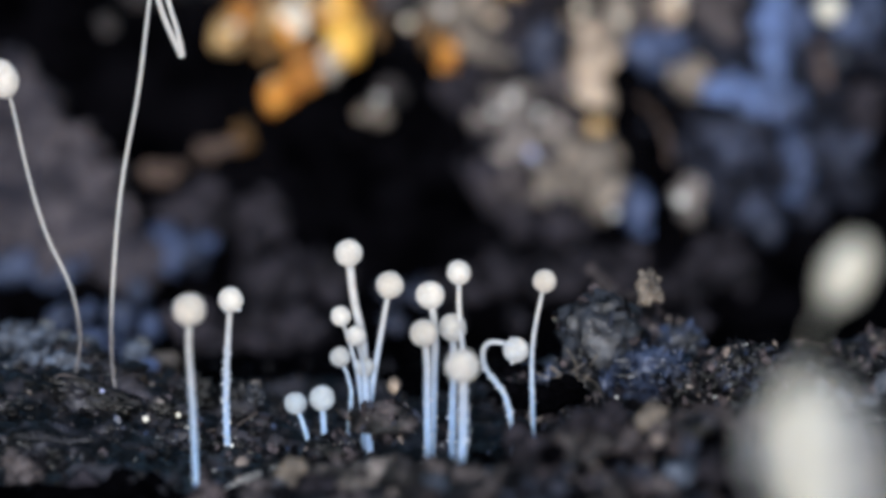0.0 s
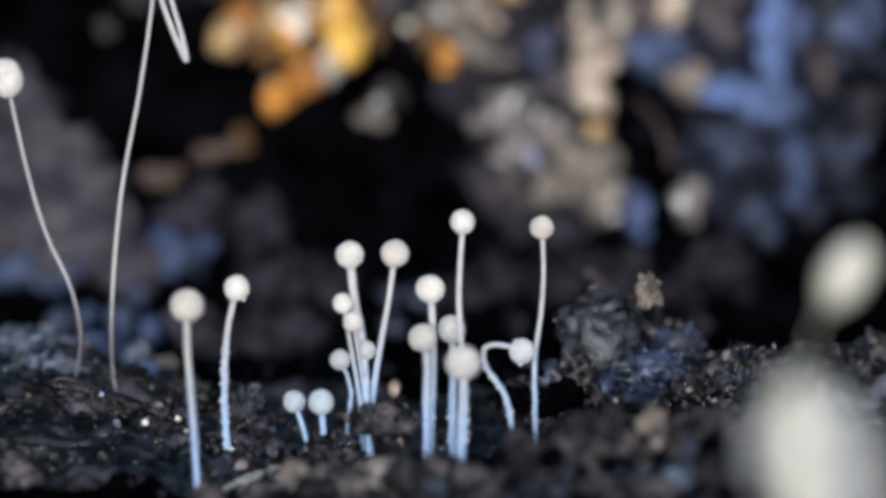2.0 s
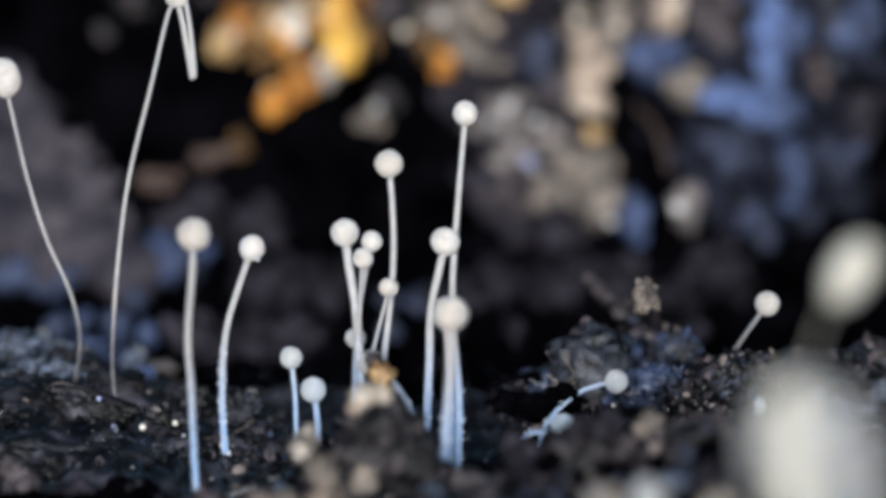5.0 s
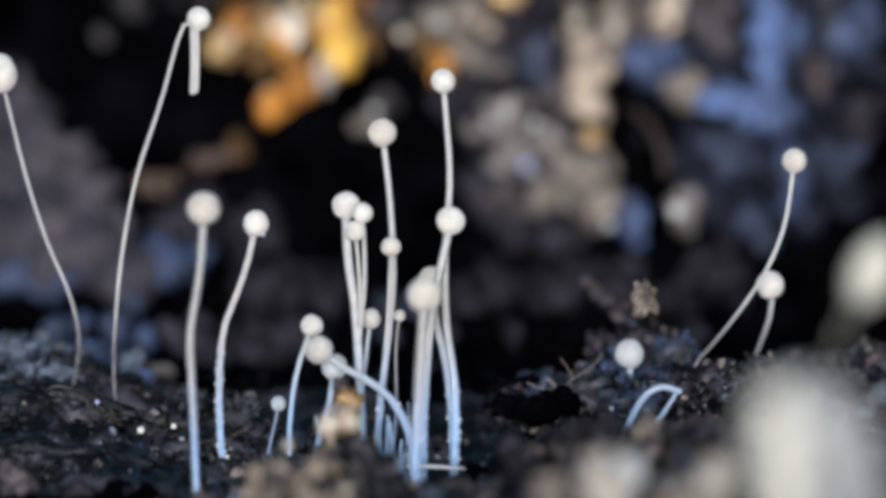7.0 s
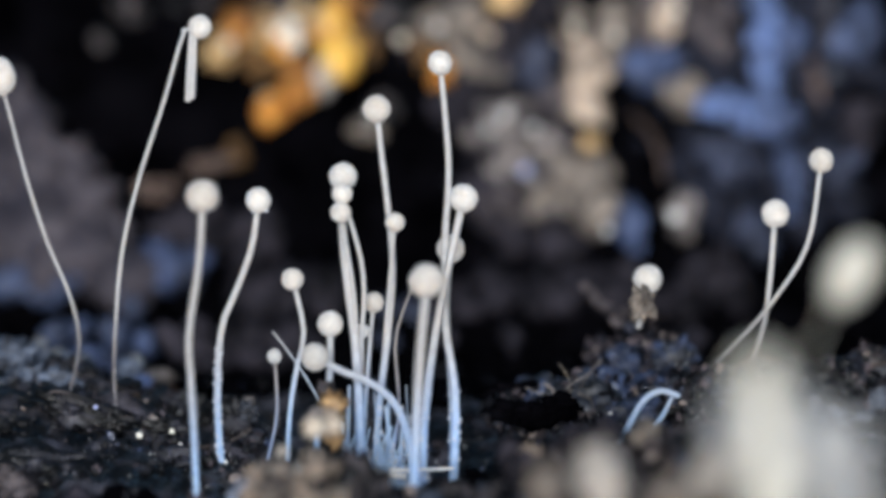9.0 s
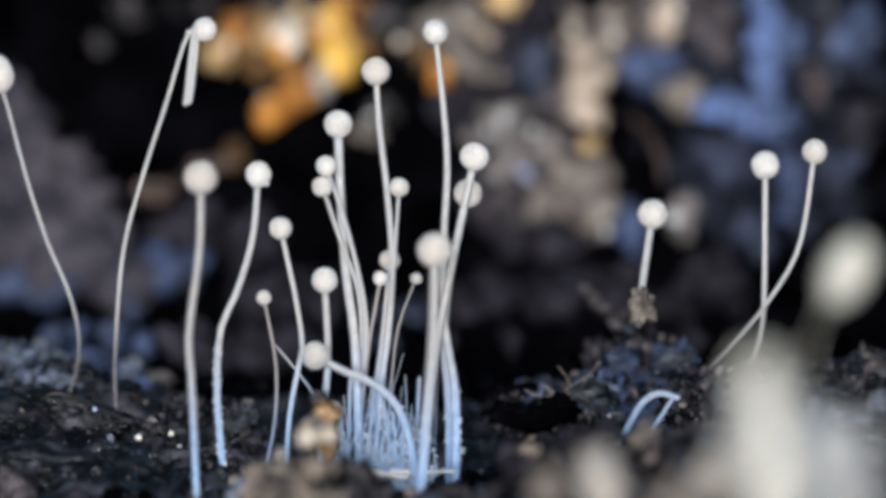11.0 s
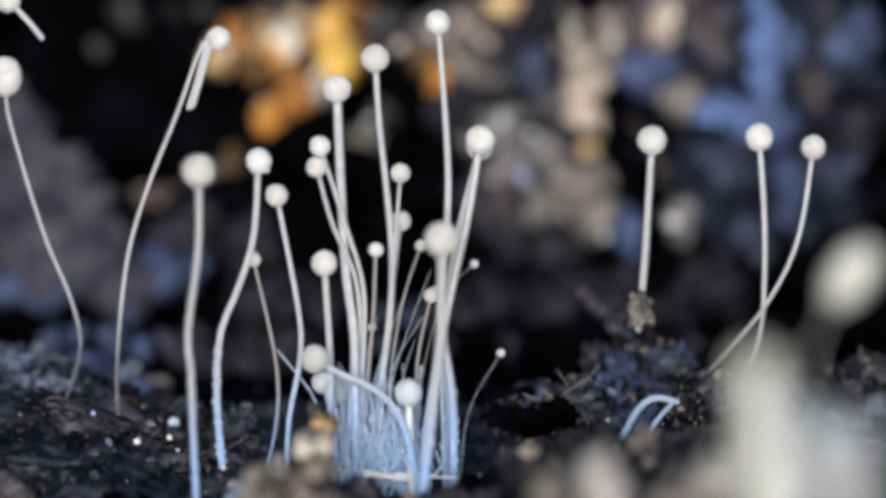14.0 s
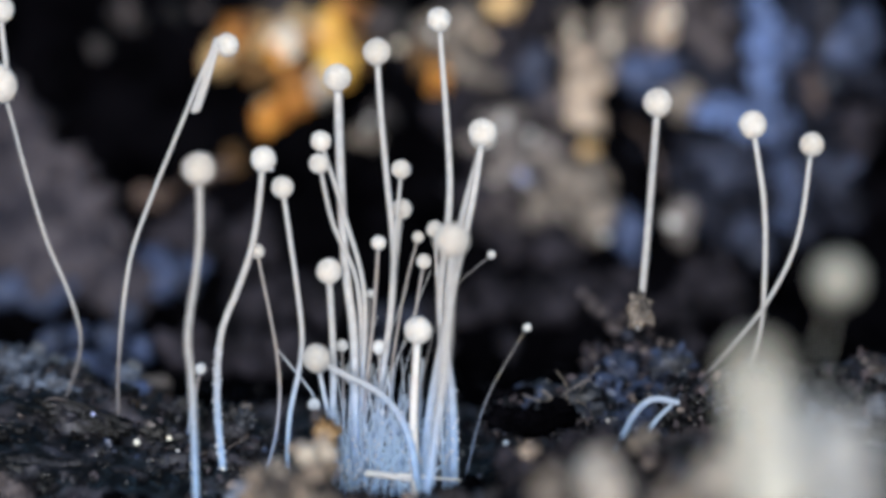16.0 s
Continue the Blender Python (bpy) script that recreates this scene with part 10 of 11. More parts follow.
moved(dull_crumb(-2.054, -6.977, -0.21, 0.082, TAN, 280, (1.1, 1, 1), 0.6, 3, 0.3), (0, -2.054, -0.21), (4.2, -2.039, -0.072), (6.3, -2.078, 0.469), (16, -2.052, 0.587))
moved(dull_crumb(-1.962, -5.708, -0.178, 0.074, GREYTAN, 281, (1.1, 1, 1), 0.6, 3, 0.3), (0, -1.962, -0.178), (4.2, -1.947, -0.038), (6.3, -1.987, 0.51), (16, -1.96, 0.629))
moved(dull_crumb(-2.132, -6.22, -0.306, 0.064, TAN, 282, (1.1, 1, 1), 0.6, 3, 0.3), (0, -2.132, -0.306), (4.2, -2.117, -0.167), (6.3, -2.156, 0.379), (16, -2.13, 0.498))
moved(dull_crumb(-1.754, -5.921, -0.259, 0.084, BROWN, 283, (1.1, 1, 1), 0.6, 3, 0.3), (0, -1.754, -0.259), (4.2, -1.74, -0.119), (6.3, -1.779, 0.428), (16, -1.753, 0.547))
moved(dull_crumb(-1.257, -5.676, -0.202, 0.083, TAN, 284, (1.1, 1, 1), 0.6, 3, 0.3), (0, -1.257, -0.202), (4.2, -1.242, -0.062), (6.3, -1.282, 0.486), (16, -1.256, 0.605))
moved(dull_crumb(-1.966, -6.457, -0.209, 0.11, BROWN, 285, (1.1, 1, 1), 0.6, 3, 0.3), (0, -1.966, -0.209), (4.2, -1.952, -0.07), (6.3, -1.991, 0.474), (16, -1.965, 0.592))
moved(dull_crumb(-1.969, -5.721, -0.151, 0.109, GREYTAN, 286, (1.1, 1, 1), 0.6, 3, 0.3), (0, -1.969, -0.151), (4.2, -1.955, -0.011), (6.3, -1.994, 0.537), (16, -1.968, 0.657))
moved(dull_crumb(-1.461, -6.275, -0.312, 0.068, BROWN, 287, (1.1, 1, 1), 0.6, 3, 0.3), (0, -1.461, -0.312), (4.2, -1.446, -0.173), (6.3, -1.486, 0.372), (16, -1.46, 0.491))
moved(dull_crumb(-1.466, -7.369, -0.177, 0.067, TAN, 288, (1.1, 1, 1), 0.6, 3, 0.3), (0, -1.466, -0.177), (4.2, -1.452, -0.04), (6.3, -1.491, 0.499), (16, -1.466, 0.617))
moved(dull_crumb(-1.45, -6.805, -0.094, 0.088, GREYTAN, 289, (1.1, 1, 1), 0.6, 3, 0.3), (0, -1.45, -0.094), (4.2, -1.436, 0.045), (6.3, -1.475, 0.586), (16, -1.45, 0.704))
moved(dull_crumb(-1.899, -6.681, -0.205, 0.06, GREYTAN, 290, (1.1, 1, 1), 0.6, 3, 0.3), (0, -1.899, -0.205), (4.2, -1.885, -0.066), (6.3, -1.924, 0.476), (16, -1.898, 0.595))
moved(dull_crumb(-1.427, -6.374, -0.042, 0.07, TAN, 291, (1.1, 1, 1), 0.6, 3, 0.3), (0, -1.427, -0.042), (4.2, -1.413, 0.096), (6.3, -1.452, 0.641), (16, -1.426, 0.759))
moved(dull_crumb(-1.213, -5.784, -0.085, 0.093, TAN, 292, (1.1, 1, 1), 0.6, 3, 0.3), (0, -1.213, -0.085), (4.2, -1.199, 0.055), (6.3, -1.239, 0.602), (16, -1.213, 0.722))
moved(dull_crumb(-1.837, -6.071, -0.411, 0.062, GREYTAN, 293, (1.1, 1, 1), 0.6, 3, 0.3), (0, -1.837, -0.411), (4.2, -1.823, -0.272), (6.3, -1.862, 0.275), (16, -1.837, 0.394))
moved(pale_growth(2.857, -22, 2.787, 0.2, DULL, 294, (1, 0.9, 1.5), 0.5, 4, 0.05), (0, 2.857, 2.787), (4.2, 2.828, 2.852), (6.3, 2.87, 2.875), (7, 2.85, 2.888), (7.5, 2.778, 2.949), (8, 2.536, 3.138), (9, 2.562, 3.109), (12.5, 2.775, 3.013), (16, 2.836, 2.994))
moved(lump("mould_tip", "small pale bluish mould tip rising from soil", "mould", -2.156, -5, -0.444, 0.122, BLUEDULL, 295, (1, 0.8, 1), 0.4, 3, 0.05), (0, -2.156, -0.444), (4.2, -2.142, -0.303), (6.3, -2.182, 0.065), (8, -2.166, 0.293), (16, -2.155, 0.37))
moved(lump("mould_tip", "small pale bluish mould tip rising from soil", "mould", -2.279, -5, -0.518, 0.073, BLUEDULL, 296, (1, 0.8, 1), 0.4, 3, 0.05), (0, -2.279, -0.518), (4.2, -2.264, -0.377), (6.3, -2.304, -0.009), (8, -2.288, 0.219), (16, -2.277, 0.296))
twig("twig", "brown bent twig leaning on the bank", "twig", TWIGB, 0.032, 0.025, 2.753, 11.400, 2.087, 2.722, 11.600, 2.355, 2.583, 11.800, 2.659, 2.350, 12.000, 2.857)
twig("rootlet", "thin wiry dark rootlet on damp soil", "root", GREY, 0.01, 0.006, 1.139, 0.8, 0.786, 1.301, 0.85, 0.682, 1.464, 0.9, 0.774, 1.658, 0.95, 0.898, 1.789, 1, 1.036)
twig("rootlet", "thin wiry dark rootlet on damp soil", "root", GREY, 0.009, 0.006, 1.2, 0.5, 0.758, 1.33, 0.567, 0.587, 1.447, 0.633, 0.448, 1.474, 0.7, 0.31)
twig("rootlet", "thin wiry dark rootlet on damp soil", "root", GREY, 0.01, 0.006, 0.946, 0.9, 0.513, 1.173, 0.967, 0.426, 1.401, 1.033, 0.464, 1.596, 1.1, 0.684)
twig("rootlet", "thin wiry dark rootlet on damp soil", "root", BROWNW, 0.023, 0.013, 2.69, 0.7, 0.44, 2.822, 0.825, 0.62, 3.019, 0.95, 0.768, 3.347, 1.075, 0.818, 3.643, 1.2, 0.882)
twig("rootlet", "thin wiry dark rootlet on damp soil", "root", BROWNW, 0.019, 0.013, 2.784, 0.6, 0.29, 2.948, 0.7, 0.473, 3.047, 0.8, 0.656, 3.095, 0.9, 0.891)
twig("rootlet", "thin wiry dark rootlet on damp soil", "root", GREY, 0.01, 0.006, 2.912, 0.6, 0.81, 2.946, 0.65, 0.577, 2.968, 0.7, 0.277)
twig("rootlet", "thin wiry dark rootlet on damp soil", "root", BROWNW, 0.019, 0.013, -3.765, 1.3, 0.66, -3.633, 1.233, 0.439, -3.436, 1.167, 0.316, -3.207, 1.1, 0.214)
twig("rootlet", "thin wiry dark rootlet on damp soil", "root", BROWNW, 0.026, 0.013, -4.224, 0.6, 0.472, -3.834, 0.533, 0.363, -3.445, 0.467, 0.209, -2.928, 0.4, 0.12)
twig("rootlet", "thin wiry dark rootlet on damp soil", "root", BROWNW, 0.019, 0.013, -2.922, 0.2, 0.113, -2.6, 0.2, 0.146, -2.407, 0.2, 0.211, -2.213, 0.2, 0.34)
twig("rootlet", "thin wiry dark rootlet on damp soil", "root", BROWNW, 0.039, 0.026, 4.294, 2, 0.641, 4.624, 2.067, 0.798, 4.955, 2.133, 0.823, 5.35, 2.2, 0.947)
twig("rootlet", "thin wiry dark rootlet on damp soil", "root", GREY, 0.026, 0.02, 4.426, 2, 0.443, 4.69, 2.067, 0.633, 4.889, 2.133, 0.856, 5.187, 2.2, 0.881)
twig("rootlet", "thin pale wiry rootlet tangled on a dark clod", "root", GREYTAN, 0.0075, 0.004, 1.104, 0.550, 0.815, 1.299, 0.650, 0.672, 1.474, 0.750, 0.712)
twig("rootlet", "thin pale wiry rootlet tangled on a dark clod", "root", GREYTAN, 0.0075, 0.004, 1.394, 0.550, 0.763, 1.499, 0.650, 0.542, 1.578, 0.750, 0.334)
twig("rootlet", "thin pale wiry rootlet tangled on a dark clod", "root", GREYTAN, 0.0075, 0.004, 1.297, 0.550, 1.036, 1.421, 0.650, 0.829, 1.397, 0.750, 0.660)
twig("rootlet", "thin pale wiry rootlet tangled on a dark clod", "root", GREYTAN, 0.0075, 0.004, 1.665, 0.550, 0.958, 1.538, 0.650, 0.750, 1.475, 0.750, 0.634)
twig("rootlet", "thin pale wiry rootlet tangled on a dark clod", "root", GREYTAN, 0.0075, 0.004, 0.910, 0.550, 0.763, 1.124, 0.650, 0.672, 1.319, 0.750, 0.712)
twig("rootlet", "thin pale wiry rootlet tangled on a dark clod", "root", GREYTAN, 0.0075, 0.004, 1.510, 0.550, 0.698, 1.654, 0.650, 0.607, 1.721, 0.750, 0.426)
twig("bark_crust", "brown crumbly crust along a humus ledge", "bark", BROWN, 0.026, 0.013, -4.553, 0.05, 0.735, -4.425, 0.05, 0.78, -4.2, 0.05, 0.735, -4.008, 0.05, 0.657, -3.719, 0.05, 0.515, -3.546, 0.05, 0.476)



tufts = random.Random(5)
for k in range(16):
    pale_growth(tufts.uniform(3.0, 3.75), tufts.uniform(-20, -17), tufts.uniform(2.1, 2.75), tufts.uniform(0.05, 0.11), (PALE, DULL, BLUEDULL)[k % 3], 600 + k, (1, 0.9, 1.3), 0.5, 3, 0.05)


















# ---- the bank: patches of debris ----
def bank_depth(x, z):
    """How far back the bank reaches a height, in millimetres."""
    y = 8.0
    while 7.5 * smooth(10, 17, y) < z - 0.55 and y < 17:
        y += 0.02
    return y - 0.1


def patch(make, x, z, wide, high, mat, count, size, seed, turn=0, back=0.0, depth=None):
    """A patch of crumbs lying together on the bank, or heaped at a depth, in millimetres; it leans by turn degrees."""
    rng = random.Random(seed)
    c, s = math.cos(radians(turn)), math.sin(radians(turn))
    for k in range(count):
        a, r = 2.4 * k + rng.uniform(-0.5, 0.5), math.sqrt((k + 0.5) / count)
        u, v = wide * r * math.cos(a), high * r * math.sin(a)
        px, pz = x + u * c + v * s, z + v * c - u * s
        squash = (rng.uniform(0.75, 1.35), 0.8, rng.uniform(0.75, 1.35))
        y = bank_depth(px, pz) + back if depth is None else depth + 1.2 * (pz - z)
        make(px, y + rng.uniform(-0.15, 0.15), pz, size * rng.uniform(0.7, 1.25), mat, seed + 37 * k, squash, 0.55, 3, 0.25, rng.uniform(-60, 60))


# Dim backing lumps, set further back than the debris patches.
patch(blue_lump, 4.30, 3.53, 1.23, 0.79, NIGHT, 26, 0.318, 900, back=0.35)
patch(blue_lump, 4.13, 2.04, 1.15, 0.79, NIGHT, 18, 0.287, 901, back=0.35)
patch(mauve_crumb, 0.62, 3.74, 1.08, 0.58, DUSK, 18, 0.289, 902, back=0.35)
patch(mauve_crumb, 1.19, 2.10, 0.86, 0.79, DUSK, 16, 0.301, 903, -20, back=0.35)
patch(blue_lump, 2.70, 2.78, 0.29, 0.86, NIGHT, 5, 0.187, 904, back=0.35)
patch(mauve_crumb, -5.72, 2.58, 0.19, 0.36, SLOPE, 5, 0.417, 905, 35)
patch(mauve_crumb, -5.43, 2.00, 0.33, 0.60, SLOPE, 12, 0.430, 906, 35)
patch(mauve_crumb, -4.79, 1.37, 0.40, 0.47, SLOPE, 10, 0.428, 907, 40)
patch(mauve_crumb, -5.31, 1.31, 0.43, 0.43, SLOPE, 6, 0.428, 908)
patch(mauve_crumb, -4.15, 0.93, 0.50, 0.21, SLOPE, 5, 0.320, 909, 20)
patch(blue_lump, -4.72, 1.94, 0.16, 0.19, BLUE, 3, 0.172, 910)
patch(blue_lump, -3.51, 1.01, 0.36, 0.18, BLUE, 6, 0.213, 911)
patch(blue_lump, -5.14, 0.86, 0.43, 0.21, NAVYB, 5, 0.241, 912)
patch(blue_lump, -4.24, 0.51, 0.63, 0.15, NAVYB, 6, 0.195, 913)
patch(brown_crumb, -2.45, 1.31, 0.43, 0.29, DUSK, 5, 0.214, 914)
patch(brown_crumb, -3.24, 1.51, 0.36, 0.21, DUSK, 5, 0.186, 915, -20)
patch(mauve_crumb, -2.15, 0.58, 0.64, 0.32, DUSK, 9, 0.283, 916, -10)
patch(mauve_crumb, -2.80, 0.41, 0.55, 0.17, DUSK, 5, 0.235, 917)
patch(brown_crumb, -4.44, 3.70, 0.07, 0.07, BROWN, 1, 0.116, 918)
patch(brown_crumb, -4.12, 4.10, 0.19, 0.13, BROWN, 4, 0.109, 919)
patch(brown_crumb, -3.29, 4.14, 0.65, 0.06, BROWN, 5, 0.101, 920, -8)
patch(orange_fragment, -1.43, 3.82, 0.10, 0.33, YELLOW, 8, 0.123, 921)
patch(orange_fragment, -1.29, 3.47, 0.12, 0.16, YELLOW, 4, 0.101, 922)
patch(beige_fragment, -2.05, 3.81, 0.16, 0.17, BEIGEW, 4, 0.094, 923, -20)
patch(orange_fragment, -2.38, 3.88, 0.16, 0.19, HONEY, 5, 0.101, 924)
patch(orange_fragment, -2.86, 3.60, 0.10, 0.20, HONEY, 5, 0.108, 925, -15)
patch(rust_fragment, -2.63, 3.88, 0.14, 0.12, RUST, 2, 0.159, 926)
patch(rust_fragment, -1.87, 3.19, 0.26, 0.22, RUST, 9, 0.108, 927, -30)
patch(beige_fragment, -1.57, 3.29, 0.12, 0.17, PALETAN, 4, 0.094, 928)
patch(orange_fragment, -2.20, 2.88, 0.22, 0.13, ORANGE, 9, 0.101, 929, -10)
patch(beige_fragment, -2.32, 3.00, 0.06, 0.06, BEIGEW, 1, 0.065, 930)
patch(rust_fragment, -2.66, 2.37, 0.09, 0.19, TAWNY, 6, 0.086, 931, -20)
patch(rust_fragment, -3.18, 2.12, 0.50, 0.06, TWIGB, 7, 0.086, 932, -22)
patch(rust_fragment, -3.74, 1.90, 0.19, 0.07, TWIGB, 3, 0.107, 933, -22)
patch(brown_crumb, -1.91, 4.12, 0.43, 0.10, BROWN, 5, 0.159, 934)
patch(orange_fragment, -1.19, 4.14, 0.19, 0.10, RUST, 3, 0.145, 935)
patch(orange_fragment, -0.06, 3.40, 0.09, 0.16, ORANGE, 4, 0.087, 936)
patch(rust_fragment, -0.32, 3.57, 0.17, 0.16, TAWNY, 4, 0.108, 937)
patch(orange_fragment, 0.79, 4.20, 0.16, 0.10, HONEY, 4, 0.130, 938)
patch(beige_fragment, -0.78, 2.88, 0.12, 0.17, BROWN, 6, 0.108, 939, -20)
patch(beige_fragment, -0.96, 2.61, 0.10, 0.10, GREYTAN, 2, 0.129, 940)
patch(grey_crumb, -0.68, 3.95, 0.32, 0.22, BROWN, 6, 0.159, 941)
patch(grey_crumb, 0.12, 3.95, 0.29, 0.29, GREYTAN, 5, 0.203, 942)
patch(beige_fragment, 0.51, 3.77, 0.12, 0.29, BEIGE, 3, 0.130, 943, -10)
patch(grey_crumb, 0.33, 3.40, 0.29, 0.25, GREYTAN, 7, 0.144, 944)
patch(mauve_crumb, 0.69, 3.33, 0.29, 0.25, DUSK, 4, 0.216, 945)
patch(blue_lump, 1.05, 3.36, 0.25, 0.19, NAVY, 4, 0.188, 946)
patch(grey_crumb, 0.69, 2.71, 0.40, 0.24, GREY, 18, 0.108, 947, -20)
patch(grey_crumb, 1.05, 2.24, 0.52, 0.44, GREY, 26, 0.129, 948, -20)
patch(grey_crumb, 1.62, 1.84, 0.44, 0.40, GREYTAN, 12, 0.215, 949, -10)
patch(grey_crumb, 0.83, 1.77, 0.43, 0.29, MAUVE, 9, 0.172, 950)
patch(brown_crumb, 1.26, 1.37, 0.64, 0.19, DUSK, 8, 0.186, 951, 15)
patch(grey_crumb, 1.27, 2.81, 0.22, 0.26, MAUVE, 4, 0.173, 952)
patch(beige_fragment, 1.80, 3.09, 0.22, 0.40, BEIGE, 9, 0.180, 953, -5)
patch(beige_fragment, 1.33, 3.62, 0.14, 0.16, BEIGE, 4, 0.116, 954)
patch(beige_fragment, 1.64, 4.02, 0.14, 0.13, GREYTAN, 3, 0.116, 955)
patch(beige_fragment, 1.82, 3.59, 0.13, 0.14, BEIGE, 2, 0.130, 956)
patch(beige_fragment, 2.76, 3.96, 0.13, 0.36, BEIGE, 6, 0.130, 957)
patch(grey_crumb, 2.47, 4.09, 0.09, 0.14, GREYTAN, 2, 0.101, 958)
patch(orange_fragment, 1.85, 2.45, 0.07, 0.07, HONEY, 3, 0.108, 959)
patch(blue_lump, 2.31, 1.49, 0.14, 0.29, BLUE, 4, 0.157, 960, -15)
patch(grey_crumb, 2.94, 1.56, 0.13, 0.17, GREY, 4, 0.143, 961)
patch(blue_lump, 2.64, 3.33, 0.33, 0.17, BLUE, 5, 0.188, 962)
patch(grey_fragment, 3.03, 3.05, 0.20, 0.14, GREYTAN, 4, 0.158, 963)
patch(mauve_crumb, 3.51, 3.88, 0.22, 0.36, MAUVE, 5, 0.174, 964)
patch(blue_lump, 4.09, 3.74, 0.16, 0.79, SKYBLUE, 28, 0.101, 965)
patch(blue_lump, 3.89, 2.88, 0.46, 0.16, SKYBLUE, 14, 0.130, 966, 12)
patch(blue_lump, 3.28, 2.98, 0.24, 0.10, SKYBLUE, 3, 0.144, 967, 15)
patch(blue_lump, 4.11, 2.68, 0.24, 0.16, BLUE, 4, 0.173, 968)
patch(blue_lump, 4.48, 3.57, 0.12, 0.29, BLUE, 5, 0.116, 969, -10)
patch(grey_crumb, 4.71, 3.19, 0.07, 0.26, TWIGB, 4, 0.087, 970, -8)
patch(blue_lump, 5.32, 3.81, 0.25, 0.29, NAVYB, 5, 0.217, 971)
patch(mauve_crumb, 5.29, 2.68, 0.29, 0.19, DUSK, 4, 0.201, 972)
patch(blue_lump, 3.63, 2.31, 0.36, 0.19, NAVY, 8, 0.144, 973, 10)
patch(blue_lump, 4.38, 2.00, 0.16, 0.40, BLUE, 9, 0.122, 974)
patch(blue_lump, 3.90, 1.37, 0.29, 0.19, NAVY, 4, 0.143, 975)
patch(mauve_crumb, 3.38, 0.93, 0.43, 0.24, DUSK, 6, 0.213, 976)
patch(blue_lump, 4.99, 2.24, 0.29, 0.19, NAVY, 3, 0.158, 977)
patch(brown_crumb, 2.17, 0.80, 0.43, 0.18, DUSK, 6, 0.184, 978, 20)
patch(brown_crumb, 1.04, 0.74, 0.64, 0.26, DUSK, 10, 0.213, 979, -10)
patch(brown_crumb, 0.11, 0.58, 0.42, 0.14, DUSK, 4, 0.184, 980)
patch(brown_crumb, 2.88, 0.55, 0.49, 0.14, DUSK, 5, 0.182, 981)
patch(blue_lump, -0.58, 0.55, 0.42, 0.11, NAVY, 4, 0.168, 982)
patch(beige_fragment, 0.87, 2.88, 0.10, 0.07, PALETAN, 2, 0.079, 983)
patch(grey_crumb, 1.55, 2.51, 0.17, 0.14, MAUVE, 3, 0.115, 984)
patch(grey_crumb, 1.15, 1.70, 0.43, 0.29, GREYTAN, 12, 0.086, 985)
patch(beige_fragment, 1.05, 2.10, 0.50, 0.43, PALETAN, 8, 0.043, 986)
patch(beige_fragment, -0.32, 4.02, 0.22, 0.10, PALETAN, 3, 0.065, 987)
patch(beige_fragment, 1.97, 1.57, 0.10, 0.09, PALETAN, 2, 0.086, 988)
patch(blue_lump, 3.64, 2.81, 0.43, 0.10, SKYBLUE, 6, 0.108, 989, 8)
patch(blue_lump, 4.38, 3.88, 0.10, 0.43, BLUE, 6, 0.101, 990)
patch(grey_crumb, 4.92, 3.67, 0.04, 0.65, ASH, 7, 0.065, 991)
patch(mauve_crumb, 0.12, 2.98, 0.29, 0.29, DUSK, 6, 0.173, 992)
patch(grey_crumb, -0.17, 3.88, 0.29, 0.29, GREYTAN, 6, 0.130, 993)
patch(rust_fragment, -1.04, 3.67, 0.22, 0.22, TAWNY, 5, 0.116, 994)
patch(orange_fragment, -1.84, 3.77, 0.58, 0.26, ORANGE, 10, 0.116, 995, back=0.35)
patch(orange_fragment, -1.66, 3.88, 0.43, 0.26, HONEY, 7, 0.080, 996)
patch(rust_fragment, -2.41, 3.47, 0.36, 0.22, TAWNY, 7, 0.108, 997, back=0.35)
patch(dull_crumb, 0.98, 0.56, 0.43, 0.18, DUSK, 12, 0.116, 1300, 0, depth=-5)
patch(dull_crumb, 1.53, 0.65, 0.37, 0.18, BROWN, 9, 0.134, 1301, 0, depth=-5)
patch(dull_crumb, 2.14, 0.73, 0.49, 0.09, MAUVE, 10, 0.098, 1302, -12, depth=-5)
patch(dull_crumb, 2.72, 0.88, 0.37, 0.09, MAUVE, 7, 0.098, 1303, -10, depth=-5)
patch(dull_crumb, 1.22, 0.22, 0.55, 0.18, HUMUS, 9, 0.171, 1304, 0, depth=-5)
patch(dull_crumb, 1.95, 0.38, 0.55, 0.22, HUMUS, 10, 0.171, 1305, 0, depth=-5)
patch(dull_crumb, 2.66, 0.53, 0.31, 0.22, BROWN, 8, 0.134, 1306, 0, depth=-5)
patch(dull_crumb, 2.32, 0.16, 0.37, 0.12, DUSK, 6, 0.134, 1307, 0, depth=-5)
patch(dull_crumb, 0.64, 0.16, 0.37, 0.12, BROWN, 7, 0.134, 1308, 0, depth=-5)
patch(dull_crumb, 0.18, 0.08, 0.31, 0.07, MAUVE, 5, 0.122, 1309, 0, depth=-5)
patch(dull_crumb, 1.59, 0.90, 0.24, 0.09, DUSK, 5, 0.110, 1310, 0, depth=-5)
patch(dull_crumb, 1.28, 0.34, 0.43, 0.16, GREYTAN, 5, 0.055, 1311, 0, depth=-5)
patch(dull_crumb, 2.44, 0.62, 0.55, 0.24, GREY, 8, 0.055, 1312, 0, depth=-5)
patch(dull_crumb, 0.79, 0.31, 0.43, 0.18, ASHBLUE, 6, 0.055, 1313, 0, depth=-5)
patch(dull_crumb, -4.74, 0.01, 0.22, 0.15, MAUVE, 6, 0.112, 1314, 35, depth=-3)
